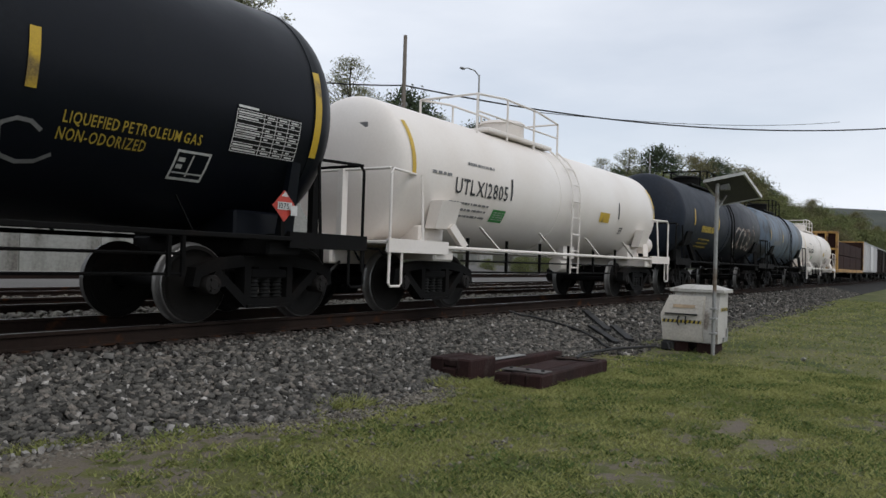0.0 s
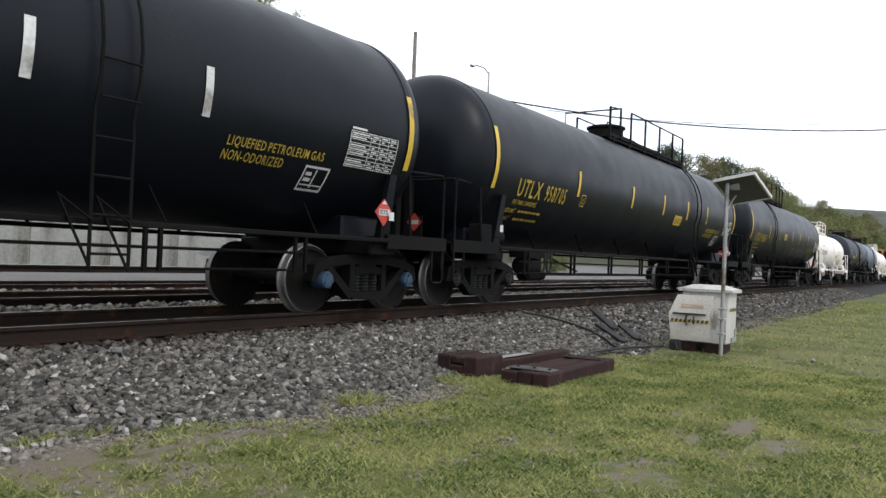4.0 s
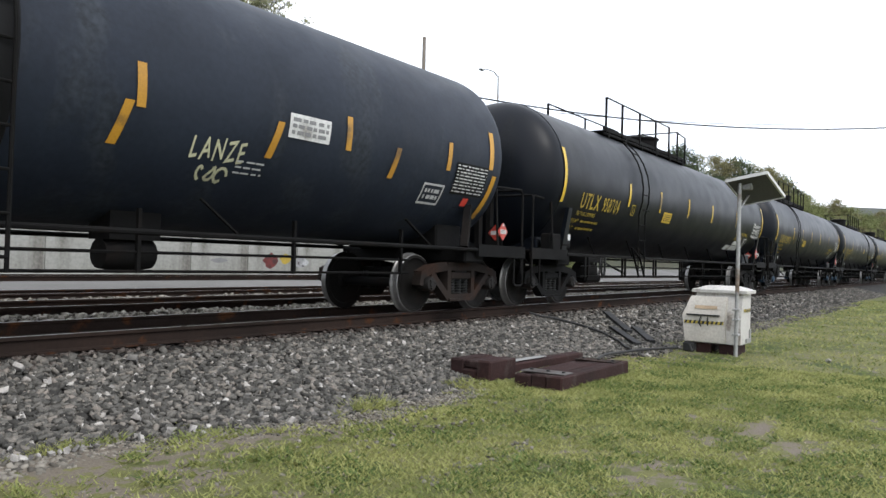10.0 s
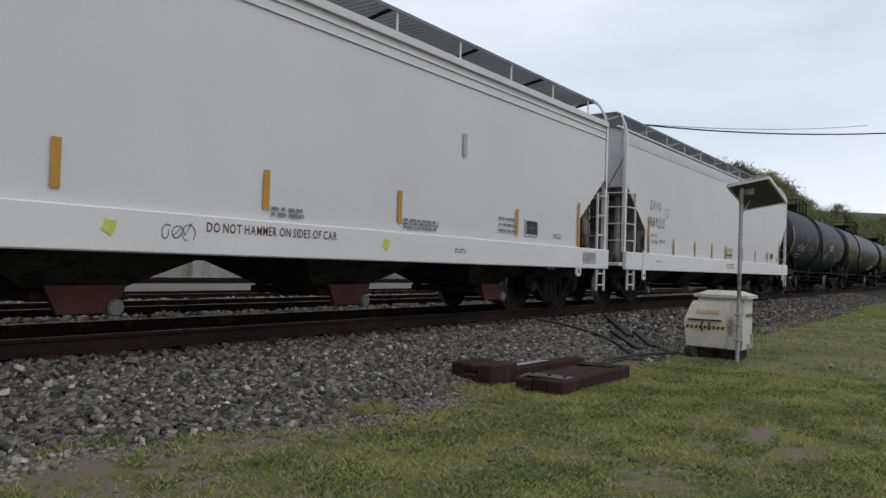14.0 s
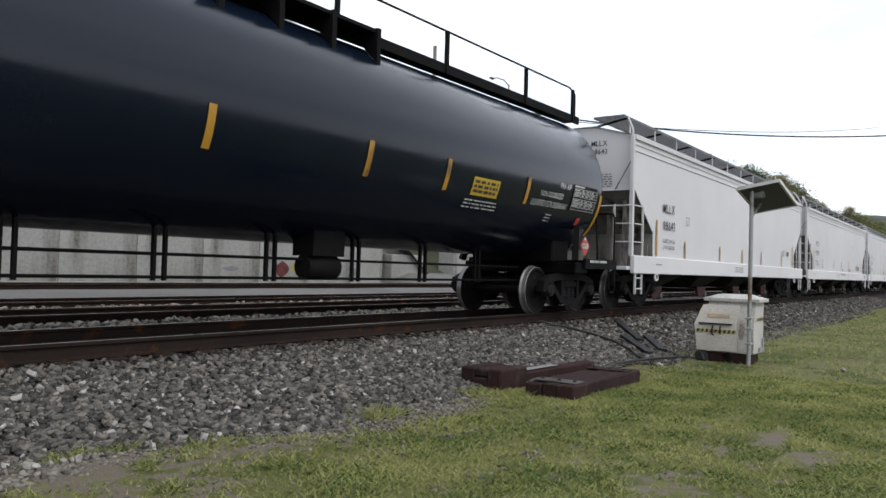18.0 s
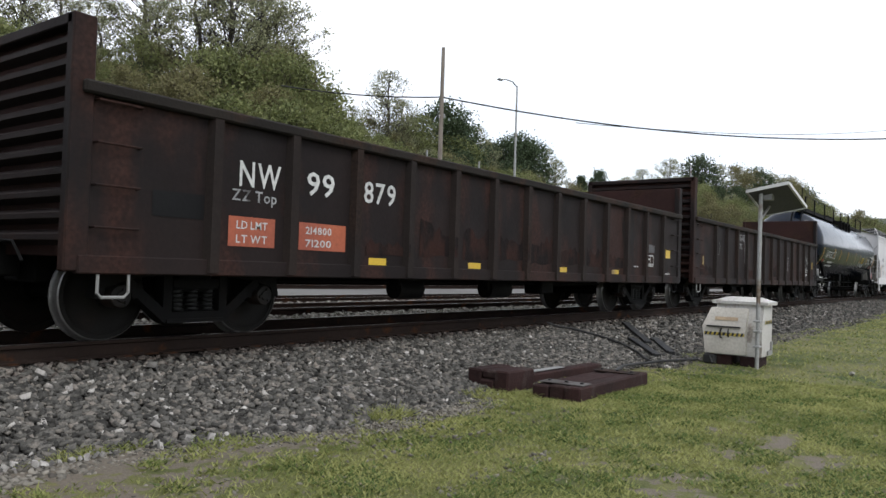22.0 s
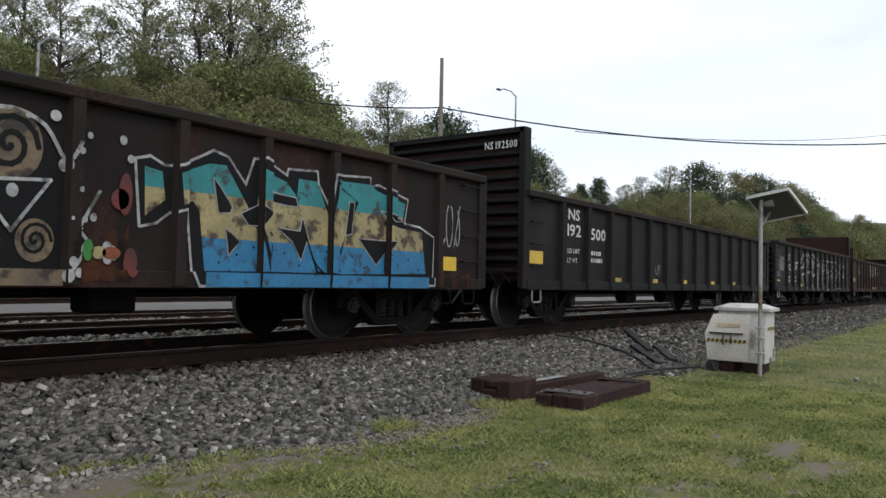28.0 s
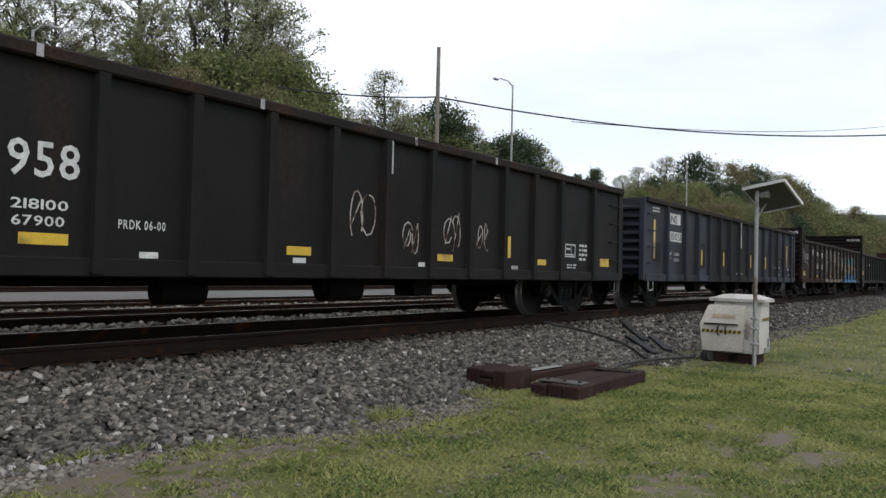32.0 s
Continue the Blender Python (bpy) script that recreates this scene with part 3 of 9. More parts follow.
def split_wheel(s):
    pr = wheel_profile(s)
    plate = Geo().lathe(pr[:7], n=40).lathe(pr[11:], n=32)
    tyre = Geo().lathe(pr[6:12], n=40)
    return plate, tyre


ME = {}
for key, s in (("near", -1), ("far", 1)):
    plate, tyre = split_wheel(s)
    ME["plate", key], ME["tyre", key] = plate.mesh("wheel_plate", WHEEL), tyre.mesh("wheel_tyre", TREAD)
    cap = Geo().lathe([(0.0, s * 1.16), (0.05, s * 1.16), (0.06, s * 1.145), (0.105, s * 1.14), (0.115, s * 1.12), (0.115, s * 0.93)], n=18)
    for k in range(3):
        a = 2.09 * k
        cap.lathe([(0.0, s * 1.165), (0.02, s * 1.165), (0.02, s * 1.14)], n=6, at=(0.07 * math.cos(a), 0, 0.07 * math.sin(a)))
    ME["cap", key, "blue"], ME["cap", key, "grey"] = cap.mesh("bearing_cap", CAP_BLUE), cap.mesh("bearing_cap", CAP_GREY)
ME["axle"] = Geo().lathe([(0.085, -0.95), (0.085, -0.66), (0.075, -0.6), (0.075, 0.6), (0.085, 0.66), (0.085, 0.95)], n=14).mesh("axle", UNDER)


def side_frame(s):
    """A cast truck side frame: top chord, bottom chord, columns and jaws over the bearings."""
    g = Geo()
    y0, y1 = s * 0.93, s * 1.09
    y0, y1 = min(y0, y1), max(y0, y1)
    hw = 0.055

    def chord(pts, w):
        for (xa, za), (xb, zb) in zip(pts, pts[1:]):
            d = math.hypot(xb - xa, zb - za)
            nx, nz = -(zb - za) / d * w / 2, (xb - xa) / d * w / 2
            ex, ez = (xb - xa) / d * 0.025, (zb - za) / d * 0.025
            g.prism([(xa - nx - ex, za - nz - ez), (xb - nx + ex, zb - nz + ez), (xb + nx + ex, zb + nz + ez), (xa + nx - ex, za + nz - ez)], y0, y1)
    chord([(-1.06, 0.60), (-0.80, 0.69), (-0.40, 0.735), (0.40, 0.735), (0.80, 0.69), (1.06, 0.60)], 0.13)
    chord([(-0.80, 0.60), (-0.36, 0.235), (0.36, 0.235), (0.80, 0.60)], 0.11)
    chord([(-0.345, 0.24), (-0.345, 0.73)], 0.10)
    chord([(0.345, 0.24), (0.345, 0.73)], 0.10)
    chord([(-1.06, 0.61), (-1.09, 0.46)], 0.09)
    chord([(1.06, 0.61), (1.09, 0.46)], 0.09)
    chord([(-0.72, 0.55), (-0.70, 0.46)], 0.09)
    chord([(0.72, 0.55), (0.70, 0.46)], 0.09)
    lip = s * 1.115
    for x0, x1, z0, z1 in ((-0.36, 0.36, 0.175, 0.215), (-0.42, 0.42, 0.78, 0.80)):
        g.box(x0, x1, min(y0, lip), max(y1, lip), z0, z1)
    g.box(-0.29, 0.29, y0, y1, 0.53, 0.64, 0.015)
    return g


def spring_nest(s):
    g = Geo()
    for x in (-0.19, 0.0, 0.19):
        prof = []
        for k in range(6):
            z = 0.29 + 0.045 * k
            prof += [(0.066, z), (0.088, z + 0.011), (0.066, z + 0.023)]
        g.lathe(prof, "z", n=12, at=(x, s * 1.0, 0))
    return g


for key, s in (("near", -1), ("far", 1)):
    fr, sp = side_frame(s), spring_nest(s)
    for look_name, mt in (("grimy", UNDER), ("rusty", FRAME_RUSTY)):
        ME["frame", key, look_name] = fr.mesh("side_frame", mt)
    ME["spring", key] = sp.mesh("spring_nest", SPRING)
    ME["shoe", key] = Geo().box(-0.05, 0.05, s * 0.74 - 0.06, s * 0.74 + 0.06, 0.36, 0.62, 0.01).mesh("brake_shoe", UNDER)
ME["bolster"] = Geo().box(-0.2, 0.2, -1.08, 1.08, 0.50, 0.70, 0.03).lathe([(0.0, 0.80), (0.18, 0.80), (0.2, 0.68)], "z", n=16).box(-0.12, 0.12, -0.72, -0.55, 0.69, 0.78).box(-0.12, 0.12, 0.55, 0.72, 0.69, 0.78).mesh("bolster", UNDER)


def trucks(car, half, base=1.78, caps="grey", look_name="grimy"):
    for end in (-1, 1):
        tr = part("truck", ME["bolster"], None, car, m=pose(end * half, 0, 0))
        for key in ("near", "far"):
            part("side_frame", ME["frame", key, look_name], None, tr)
            part("spring_nest", ME["spring", key], None, tr)
            for x in (-0.33, 0.33):
                part("brake_shoe", ME["shoe", key], None, tr, m=pose(x, 0, 0))
        for side in (-1, 1):
            ws = part("wheelset", ME["axle"], None, car, m=pose(end * half + side * base / 2, 0, WHEEL_R))
            for key in ("near", "far"):
                part("wheel_plate", ME["plate", key], None, ws)
                part("wheel_tyre", ME["tyre", key], None, ws)
                part("bearing_cap", ME["cap", key, caps], None, ws)
            WHEELSETS.append(ws)


def coupler(car, end, half_len, mat=UNDER):
    """A draft sill with coupler, cut lever and brake hose at one end."""
    g = Geo()
    x = end * half_len
    g.box(min(x - end * 0.75, x - end * 0.12), max(x - end * 0.75, x - end * 0.12), -0.16, 0.16, 0.62, 0.98, 0.02)
    g.box(min(x - end * 0.5, x + end * 0.02), max(x - end * 0.5, x + end * 0.02), -0.08, 0.08, 0.76, 0.92, 0.02)
    g.box(min(x - end * 0.12, x + end * 0.06), max(x - end * 0.12, x + end * 0.06), -0.15, 0.12, 0.72, 0.98, 0.04)
    part("coupler", g, mat, car)
    h = Geo().tube([(x - end * 0.35, -0.32, 0.75), (x - end * 0.15, -0.34, 0.62), (x - end * 0.02, -0.26, 0.42), (x + end * 0.04, -0.12, 0.40)], 0.022, 6)
    part("brake_hose", h, RUBBER, car)
    lev = Geo().tube([(x - end * 0.22, -1.35, 0.78), (x - end * 0.20, -1.2, 0.95), (x - end * 0.20, -0.2, 0.98), (x - end * 0.1, -0.05, 0.90)], 0.014, 6)
    part("cut_lever", lev, mat, car)


def ladder(geo, x0, x1, y, z0, z1, rungs, r=0.016, stile=0.02):
    for x in (x0, x1):
        geo.box(x - stile, x + stile, y - stile, y + stile, z0, z1)
    for k in range(rungs):
        z = z0 + (z1 - z0) * (k + 0.5) / rungs
        geo.tube([(x0, y - 0.01, z), (x1, y - 0.01, z)], r, 6)


def stirrup(geo, x0, x1, y, z0, z1, r=0.02):
    geo.tube([(x0, y, z1), (x0, y, z0 + 0.04), (x0 + 0.04, y, z0), (x1 - 0.04, y, z0), (x1, y, z0 + 0.04), (x1, y, z1)], r, 6)


def tank_skin(radius, cz, off=0.012):
    """Maps x and height onto the near side of a tank."""
    def at(x, z):
        dz = max(-radius, min(radius, z - cz))
        y = -math.sqrt(max(0.0, radius * radius - dz * dz))
        return (x, y * (1 + off / radius), cz + dz * (1 + off / radius))
    return at


def tank_shell(car, length, radius, cz, mat, dish=0.5, seams=(), name="tank"):
    """A tank with dished heads from end to end; length: tip to tip."""
    d = radius * dish
    half = length / 2
    prof = []
    for k in range(0, 13):
        a = math.pi / 2 * k / 12
        prof.append((radius * math.sin(a) + 1e-4, -(half - d) - d * math.cos(a)))
    for s in seams:
        prof += [(radius, s - 0.05), (radius + 0.012, s - 0.045), (radius + 0.012, s + 0.045), (radius, s + 0.05)]
    for k in range(12, -1, -1):
        a = math.pi / 2 * k / 12
        prof.append((radius * math.sin(a) + 1e-4, (half - d) + d * math.cos(a)))
    return part(name, Geo().lathe(prof, "x", n=72, at=(0, 0, cz)), mat, car)


def placard(car, x, y, z, number, size=0.155):
    g = Geo().add([(x - size, y, z), (x, y, z - size), (x + size, y, z), (x, y, z + size)], [(0, 1, 2, 3)])
    g.add([(a, b + 0.012, c) for a, b, c in g.v], [(3, 2, 1, 0)])
    pl = part("hazard_placard", g, RED, car, "red diamond hazard placard")
    w = Geo()
    patch(w, x - size * 0.62, x + size * 0.62, z - size * 0.24, z + size * 0.24, flat(y - 0.006), 1)
    w.add([(x - size * 0.3, y - 0.006, z + size * 0.6), (x + size * 0.3, y - 0.006, z + size * 0.6), (x, y - 0.006, z + size * 0.92)], [(0, 1, 2)])
    part("placard_field", w, WHITE_PLATE, pl)
    t = Geo()
    letters(t, number, x - size * 0.52, z - size * 0.16, size * 0.34, flat(y - 0.011))
    part("placard_number", t, BLACK_INK, pl)


def end_placard(car, x, y, z, number, size=0.15):
    """A placard on the end of a car, facing along the track."""
    ring = [(y - size, z), (y, z - size), (y + size, z), (y, z + size)]
    pl = part("hazard_placard", Geo().add([(x, a, b) for a, b in ring] + [(x + 0.012, a, b) for a, b in ring], [(0, 1, 2, 3), (7, 6, 5, 4)]), RED, car, "red diamond hazard placard")
    part("placard_field", Geo().add([(x - 0.006, y - size * 0.62, z - size * 0.24), (x - 0.006, y + size * 0.62, z - size * 0.24), (x - 0.006, y + size * 0.62, z + size * 0.24), (x - 0.006, y - size * 0.62, z + size * 0.24)], [(0, 1, 2, 3)]), WHITE_PLATE, pl)
    part("placard_mount", Geo().box(x + 0.014, x + 0.034, y - size, y + size, 1.06, z + size * 0.7), UNDER, pl)


def end_platform(car, end, half_len, inner, mat, z=1.06, rail=True, rail_mat=None, rail_h=1.0):
    """The deck over a stub sill, its side plates, hand rails and sill steps."""
    x = end * (half_len - 0.16)
    x0, x1 = sorted((x, end * inner))
    g = Geo().box(x0, x1, -1.40, 1.40, z - 0.05, z, 0.01)
    g.box(x0, x1, -0.30, 0.30, 0.72, z - 0.04, 0.02)
    g.box(x0, x1, -1.42, -1.36, z - 0.17, z + 0.03).box(x0, x1, 1.36, 1.42, z - 0.17, z + 0.03)
    part("end_platform", g, mat, car)
    b = Geo().box(end * inner - 0.28, end * inner + 0.28, -1.34, 1.34, 0.80, z - 0.05, 0.03)
    part("body_bolster", b, mat, car)
    if rail:
        r = Geo()
        xe, xi = end * (half_len - 0.22), end * (half_len - 1.05)
        r.tube([(xe, -1.38, 0.62), (xe, -1.38, z + rail_h - 0.08), (xe - end * 0.06, -1.36, z + rail_h), (xi, -1.2, z + rail_h), (xi, -0.9, z + rail_h - 0.05)], 0.022, 8)
        r.tube([(xi, -1.38, z), (xi, -1.32, z + rail_h - 0.02)], 0.022, 8)
        r.tube([(xe, -1.36, z + rail_h), (xe, 1.36, z + rail_h), (xe, 1.38, 0.62)], 0.022, 8)
        r.box(xe - 0.06, xe + 0.06, -0.50, -0.40, z, z + rail_h + 0.04)
        part("hand_rail", r, rail_mat or mat, car)
    st = Geo()
    stirrup(st, x - end * 0.34 if end > 0 else x + 0.04, x - end * 0.04 if end > 0 else x + 0.34, -1.39, 0.42, z - 0.05)
    part("sill_step", st, rail_mat or mat, car)


def lpg_tank(number, q, length, paint=BLACK, caps="grey", look_name="grimy", bars=(-4.86, -2.77, -0.5, 2.12, 4.68), panel=(-2.42, 1.98), flip=False, start=-7.42, scribble=None, white_lines=False):
    """A long black pressure tank car."""
    rng = random.Random(number)
    car = thing("tank_car", "long black pressure tank car with yellow reflector bars and lettering", "tank car", "freight train")
    hl = length / 2
    R, CZ = 1.50, 2.60
    tank_shell(car, length - 0.95, R, CZ, paint, seams=(-hl + 1.28, hl - 1.295))
    skin = tank_skin(R, CZ)
    trucks(car, hl - 1.62, caps=caps, look_name=look_name)
    for end in (-1, 1):
        coupler(car, end, hl)
        end_platform(car, end, hl, hl - 1.62, UNDER, z=1.08)
    # saddles that carry the tank
    for end in (-1, 1):
        g = Geo()
        x = end * (hl - 1.62)
        for y in (-1, 1):
            g.add([(x - 0.05, y * 1.30, 1.05), (x + 0.16, y * 1.30, 1.05), (x + 0.12, y * 1.44, 1.95), (x - 0.02, y * 1.44, 1.95),
                   (x - 0.05, y * 1.20, 1.05), (x + 0.16, y * 1.20, 1.05), (x + 0.12, y * 1.36, 1.95), (x - 0.02, y * 1.36, 1.95)],
                  [(0, 1, 2, 3), (4, 5, 6, 7), (0, 1, 5, 4), (1, 2, 6, 5), (2, 3, 7, 6), (3, 0, 4, 7)])
        g.box(x - 0.5, x + 0.5, -1.0, 1.0, 1.02, 1.35, 0.03)
        part("saddle", g, paint, car)
    # side sills and the pipes under the tank
    for s in (-1, 1):
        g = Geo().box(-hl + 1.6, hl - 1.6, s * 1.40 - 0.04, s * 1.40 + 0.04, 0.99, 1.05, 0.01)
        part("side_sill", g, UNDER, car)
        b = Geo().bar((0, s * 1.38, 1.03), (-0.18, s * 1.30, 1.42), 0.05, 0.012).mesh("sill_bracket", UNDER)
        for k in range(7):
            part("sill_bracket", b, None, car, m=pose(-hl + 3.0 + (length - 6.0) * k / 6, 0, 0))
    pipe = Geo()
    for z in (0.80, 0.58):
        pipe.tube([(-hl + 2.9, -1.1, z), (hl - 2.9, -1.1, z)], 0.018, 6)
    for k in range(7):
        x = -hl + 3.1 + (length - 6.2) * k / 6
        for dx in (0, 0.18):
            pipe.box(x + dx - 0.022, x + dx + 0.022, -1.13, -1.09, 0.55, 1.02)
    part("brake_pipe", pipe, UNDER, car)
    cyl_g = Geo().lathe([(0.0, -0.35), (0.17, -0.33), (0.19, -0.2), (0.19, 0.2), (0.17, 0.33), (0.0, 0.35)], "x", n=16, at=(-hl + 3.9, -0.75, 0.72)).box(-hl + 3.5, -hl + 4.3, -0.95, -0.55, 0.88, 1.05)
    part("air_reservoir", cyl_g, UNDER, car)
    # levers and hangers of the brake gear under the tank
    for x0, x1, low in ((-5.34, -5.12, 0.60), (-5.02, -4.84, 0.56)):
        part("brake_hose", Geo().tube([(x0, -0.9, 1.02), (x0, -0.9, low + 0.12), (x0 + 0.05, -0.9, low), (x1 - 0.05, -0.9, low), (x1, -0.9, low + 0.12), (x1, -0.9, 1.02)], 0.028, 7), RUBBER, car)
    part("brake_rod", Geo().bar((-4.8, -0.8, 0.92), (-3.3, -0.8, 0.62), 0.05, 0.03), UNDER, car)
    part("brake_cylinder", Geo().box(-5.75, -4.9, -0.85, -0.55, 0.42, 0.64, 0.06), UNDER, car)
    # valve gear on the platform at the trailing end
    vg = Geo().box(-hl + 1.05, -hl + 1.5, -1.33, -1.1, 1.08, 1.42, 0.03).lathe([(0.0, -0.2), (0.13, -0.18), (0.13, 0.18), (0.0, 0.2)], "x", n=12, at=(-hl + 1.75, -1.2, 1.22))
    part("brake_valve", vg, UNDER, car)
    # ladder, walkway and housing; on some cars they face the other way

    def fx(x):
        return -x - 0.3 if flip else x
    lx = 3.65 if flip else -4.08
    for dx in (-0.49, -0.12):
        part("ladder_brace", Geo().bar((lx + dx, -1.44, 1.26), (lx + dx + 0.30, -1.52, 0.57), 0.05, 0.015), UNDER, car)
        part("ladder_brace", Geo().bar((lx + dx, -1.45, 1.25), (lx + dx + 0.30, -1.53, 1.02), 0.045, 0.015), UNDER, car)
    for x in (lx - 0.2, lx + 0.2):
        pts = [(x, -1.50, 0.55)] + [(x, -(R + 0.09) * math.cos(a), CZ + (R + 0.09) * math.sin(a)) for a in [-0.35 + 0.2 * k for k in range(7)]]
        part("ladder_rail", Geo().tube(pts, 0.018, 6), UNDER, car)
    for k in range(6):
        z = 0.72 + 0.36 * k
        part("ladder_rung", Geo().tube([(lx - 0.2, -1.50 - (0.09 if z > 2 else 0), z), (lx + 0.2, -1.50 - (0.09 if z > 2 else 0), z)], 0.014, 6), UNDER, car)
    for a in (0.62, 0.85):
        part("ladder_rung", Geo().tube([(lx - 0.2, -(R + 0.09) * math.cos(a), CZ + (R + 0.09) * math.sin(a)), (lx + 0.2, -(R + 0.09) * math.cos(a), CZ + (R + 0.09) * math.sin(a))], 0.014, 6), UNDER, car)
    wx0, wx1 = -4.78, 1.27
    a, b = sorted((fx(wx0), fx(wx1)))
    wk = Geo().box(a, b, -0.78, -0.74, 4.04, 4.12).box(a, b, -0.74, -0.40, 4.02, 4.05)
    wk.box(a, b, 0.40, 0.78, 4.02, 4.12).tube([(a, -0.77, 3.97), (b, -0.77, 3.97)], 0.03, 6)
    for k in range(6):
        x = fx(wx0 + 0.25 + (wx1 - wx0 - 0.5) * k / 5)
        wk.box(x - 0.04, x + 0.04, -0.8, 0.8, 3.88, 4.04)
    part("top_walkway", wk, UNDER, car)
    hr = Geo()
    xs = [fx(wx0 + d) for d in (0.1, 1.1, 2.3, 3.5, 4.6, 5.35)]
    top_z = 4.84
    for x in xs:
        hr.box(x - 0.022, x + 0.022, -0.80, -0.755, 3.95, top_z)
    hr.tube([(xs[0], -0.78, top_z), (xs[-2], -0.78, top_z)], 0.02, 6)
    hr.tube([(xs[-1], -0.78, top_z - 0.02), (xs[-1], 0.78, top_z - 0.02), (xs[-1], 0.78, 4.05)], 0.02, 6)
    xe = fx(wx1)
    hr.box(xe - 0.025, xe + 0.025, -0.80, -0.755, 3.95, top_z - 0.08).tube([(xs[-1], -0.78, top_z - 0.04), (xe, -0.78, top_z - 0.10)], 0.02, 6)
    for x in (xs[0], xs[2], xs[4]):
        hr.box(x - 0.022, x + 0.022, 0.755, 0.80, 3.95, top_z)
    hr.tube([(xs[0], 0.78, top_z), (xs[4], 0.78, top_z)], 0.02, 6)
    part("walkway_rail", hr, UNDER, car)
    dx = fx(-0.35)
    dm = Geo().lathe([(0.47, 4.0), (0.47, 4.46), (0.52, 4.48), (0.52, 4.53), (0.40, 4.57), (0.0, 4.59)], "z", n=28, at=(dx, 0, 0))
    dm.tube([(dx - 0.2, -0.1, 4.56), (dx - 0.15, -0.1, 4.66), (dx + 0.15, -0.1, 4.66), (dx + 0.2, -0.1, 4.56)], 0.02, 6)
    part("valve_housing", dm, UNDER, car)
    # reflectors and lettering
    for x in bars:
        g = patch(Geo(), x - 0.05, x + 0.05, 2.20, 2.72, skin)
        part("reflector_bar", g, WHITE_PLATE if white_lines and x > -4 else YELLOW, car)
    for e in (-1, 1):
        xb = hl - 1.295 if e > 0 else -hl + 1.28
        g = patch(Geo(), xb - 0.055, xb + 0.055, 2.05, 3.10, tank_skin(R, CZ, 0.022), 10)
        part("reflector_bar", g, YELLOW, car)
    fitted(car, number[:4], start + 0.07, start + 0.99, 2.00, 0.31, skin, YELLOW_INK)
    fitted(car, number[4:], start + 1.17, start + 2.06, 2.00, 0.29, skin, YELLOW_INK)
    fitted(car, "THE TANK CAR PEOPLE", start + 0.05, start + 0.97, 1.85, 0.08, skin, YELLOW_INK)
    fitted(car, "LD LMT", start - 0.05, start + 0.33, 1.70, 0.08, skin, YELLOW_INK)
    fitted(car, "LT WT", start - 0.08, start + 0.28, 1.56, 0.08, skin, YELLOW_INK)
    t = Geo()
    for z in (1.70, 1.56):
        print_lines(t, start + 0.44, start + 1.35, z, z + 0.08, 1, skin, rng, 0.5)
    tagged(part("small_print", t, YELLOW_INK, car), kind="stuff")
    fitted(car, "LIQUEFIED PETROLEUM GAS", 5.06, 6.58, 1.97, 0.105, skin, YELLOW_INK)
    fitted(car, "NON-ODORIZED", 5.04, 5.95, 1.82, 0.105, skin, YELLOW_INK)
    g = Geo()
    patch(g, 6.97, 7.93, 1.98, 2.46, skin, 5)
    st = part("stencil_panel", g, SOOT, car)
    t = Geo()
    over = tank_skin(R, CZ, 0.019)
    for k in range(10):
        patch(t, 6.96, 7.94, 1.975 + 0.05 * k - 0.004, 1.975 + 0.05 * k + 0.004, over, 5)
    for x in (6.96, 7.36, 7.55, 7.74, 7.94):
        patch(t, x - 0.005, x + 0.005, 1.975, 2.425, over, 4)
    for k in range(9):
        for a, b in ((6.98, 7.33), (7.40, 7.52), (7.59, 7.71), (7.78, 7.90)):
            if k % 4 != 2:
                patch(t, a, b - 0.06 * ((k * 5) % 2), 1.99 + 0.05 * k, 2.008 + 0.05 * k, over, 2)
    patch(t, 6.97, 7.26, 2.45, 2.475, over, 2)
    part("stencil_print", t, WHITE_PLATE, st)
    t = Geo()
    frame_lines(t, 6.33, 6.77, 1.60, 1.90, 0.025, skin)
    patch(t, 6.54, 6.56, 1.64, 1.86, skin, 1)
    print_lines(t, 6.38, 6.50, 1.70, 1.84, 2, skin, rng)
    patch(t, 6.36, 6.74, 1.665, 1.68, skin, 1)
    part("test_stencil", t, WHITE_INK, car)
    t = Geo()
    frame_lines(t, -4.62, -4.42, 2.02, 2.26, 0.018, skin)
    letters(t, "C", -4.56, 2.08, 0.09, skin)
    part("class_stencil", t, YELLOW_INK, car)
    ex, ez = panel
    g = patch(Geo(), ex, ex + 0.62, ez, ez + 0.26, skin, 3)
    pn = part("emergency_panel", g, YELLOW, car)
    t = Geo()
    print_lines(t, ex + 0.06, ex + 0.56, ez + 0.04, ez + 0.22, 4, tank_skin(R, CZ, 0.017), rng, 0.5)
    part("panel_print", t, BLACK_INK, pn)
    for e in (-1, 1):
        g = patch(Geo(), e * (hl - 1.60) - 0.055, e * (hl - 1.60) + 0.055, 1.30, 1.42, flat(-1.452), 1)
        part("white_reflector", g, WHITE_PLATE, car)
        if e > 0:
            placard(car, 7.80, -1.415, 1.41, "1075", 0.19)
            part("placard_mount", Geo().box(7.77, 7.83, -1.40, -1.37, 1.05, 1.40), UNDER, car)
        else:
            end_placard(car, -hl + 0.15, -0.62, 1.38, "1075")
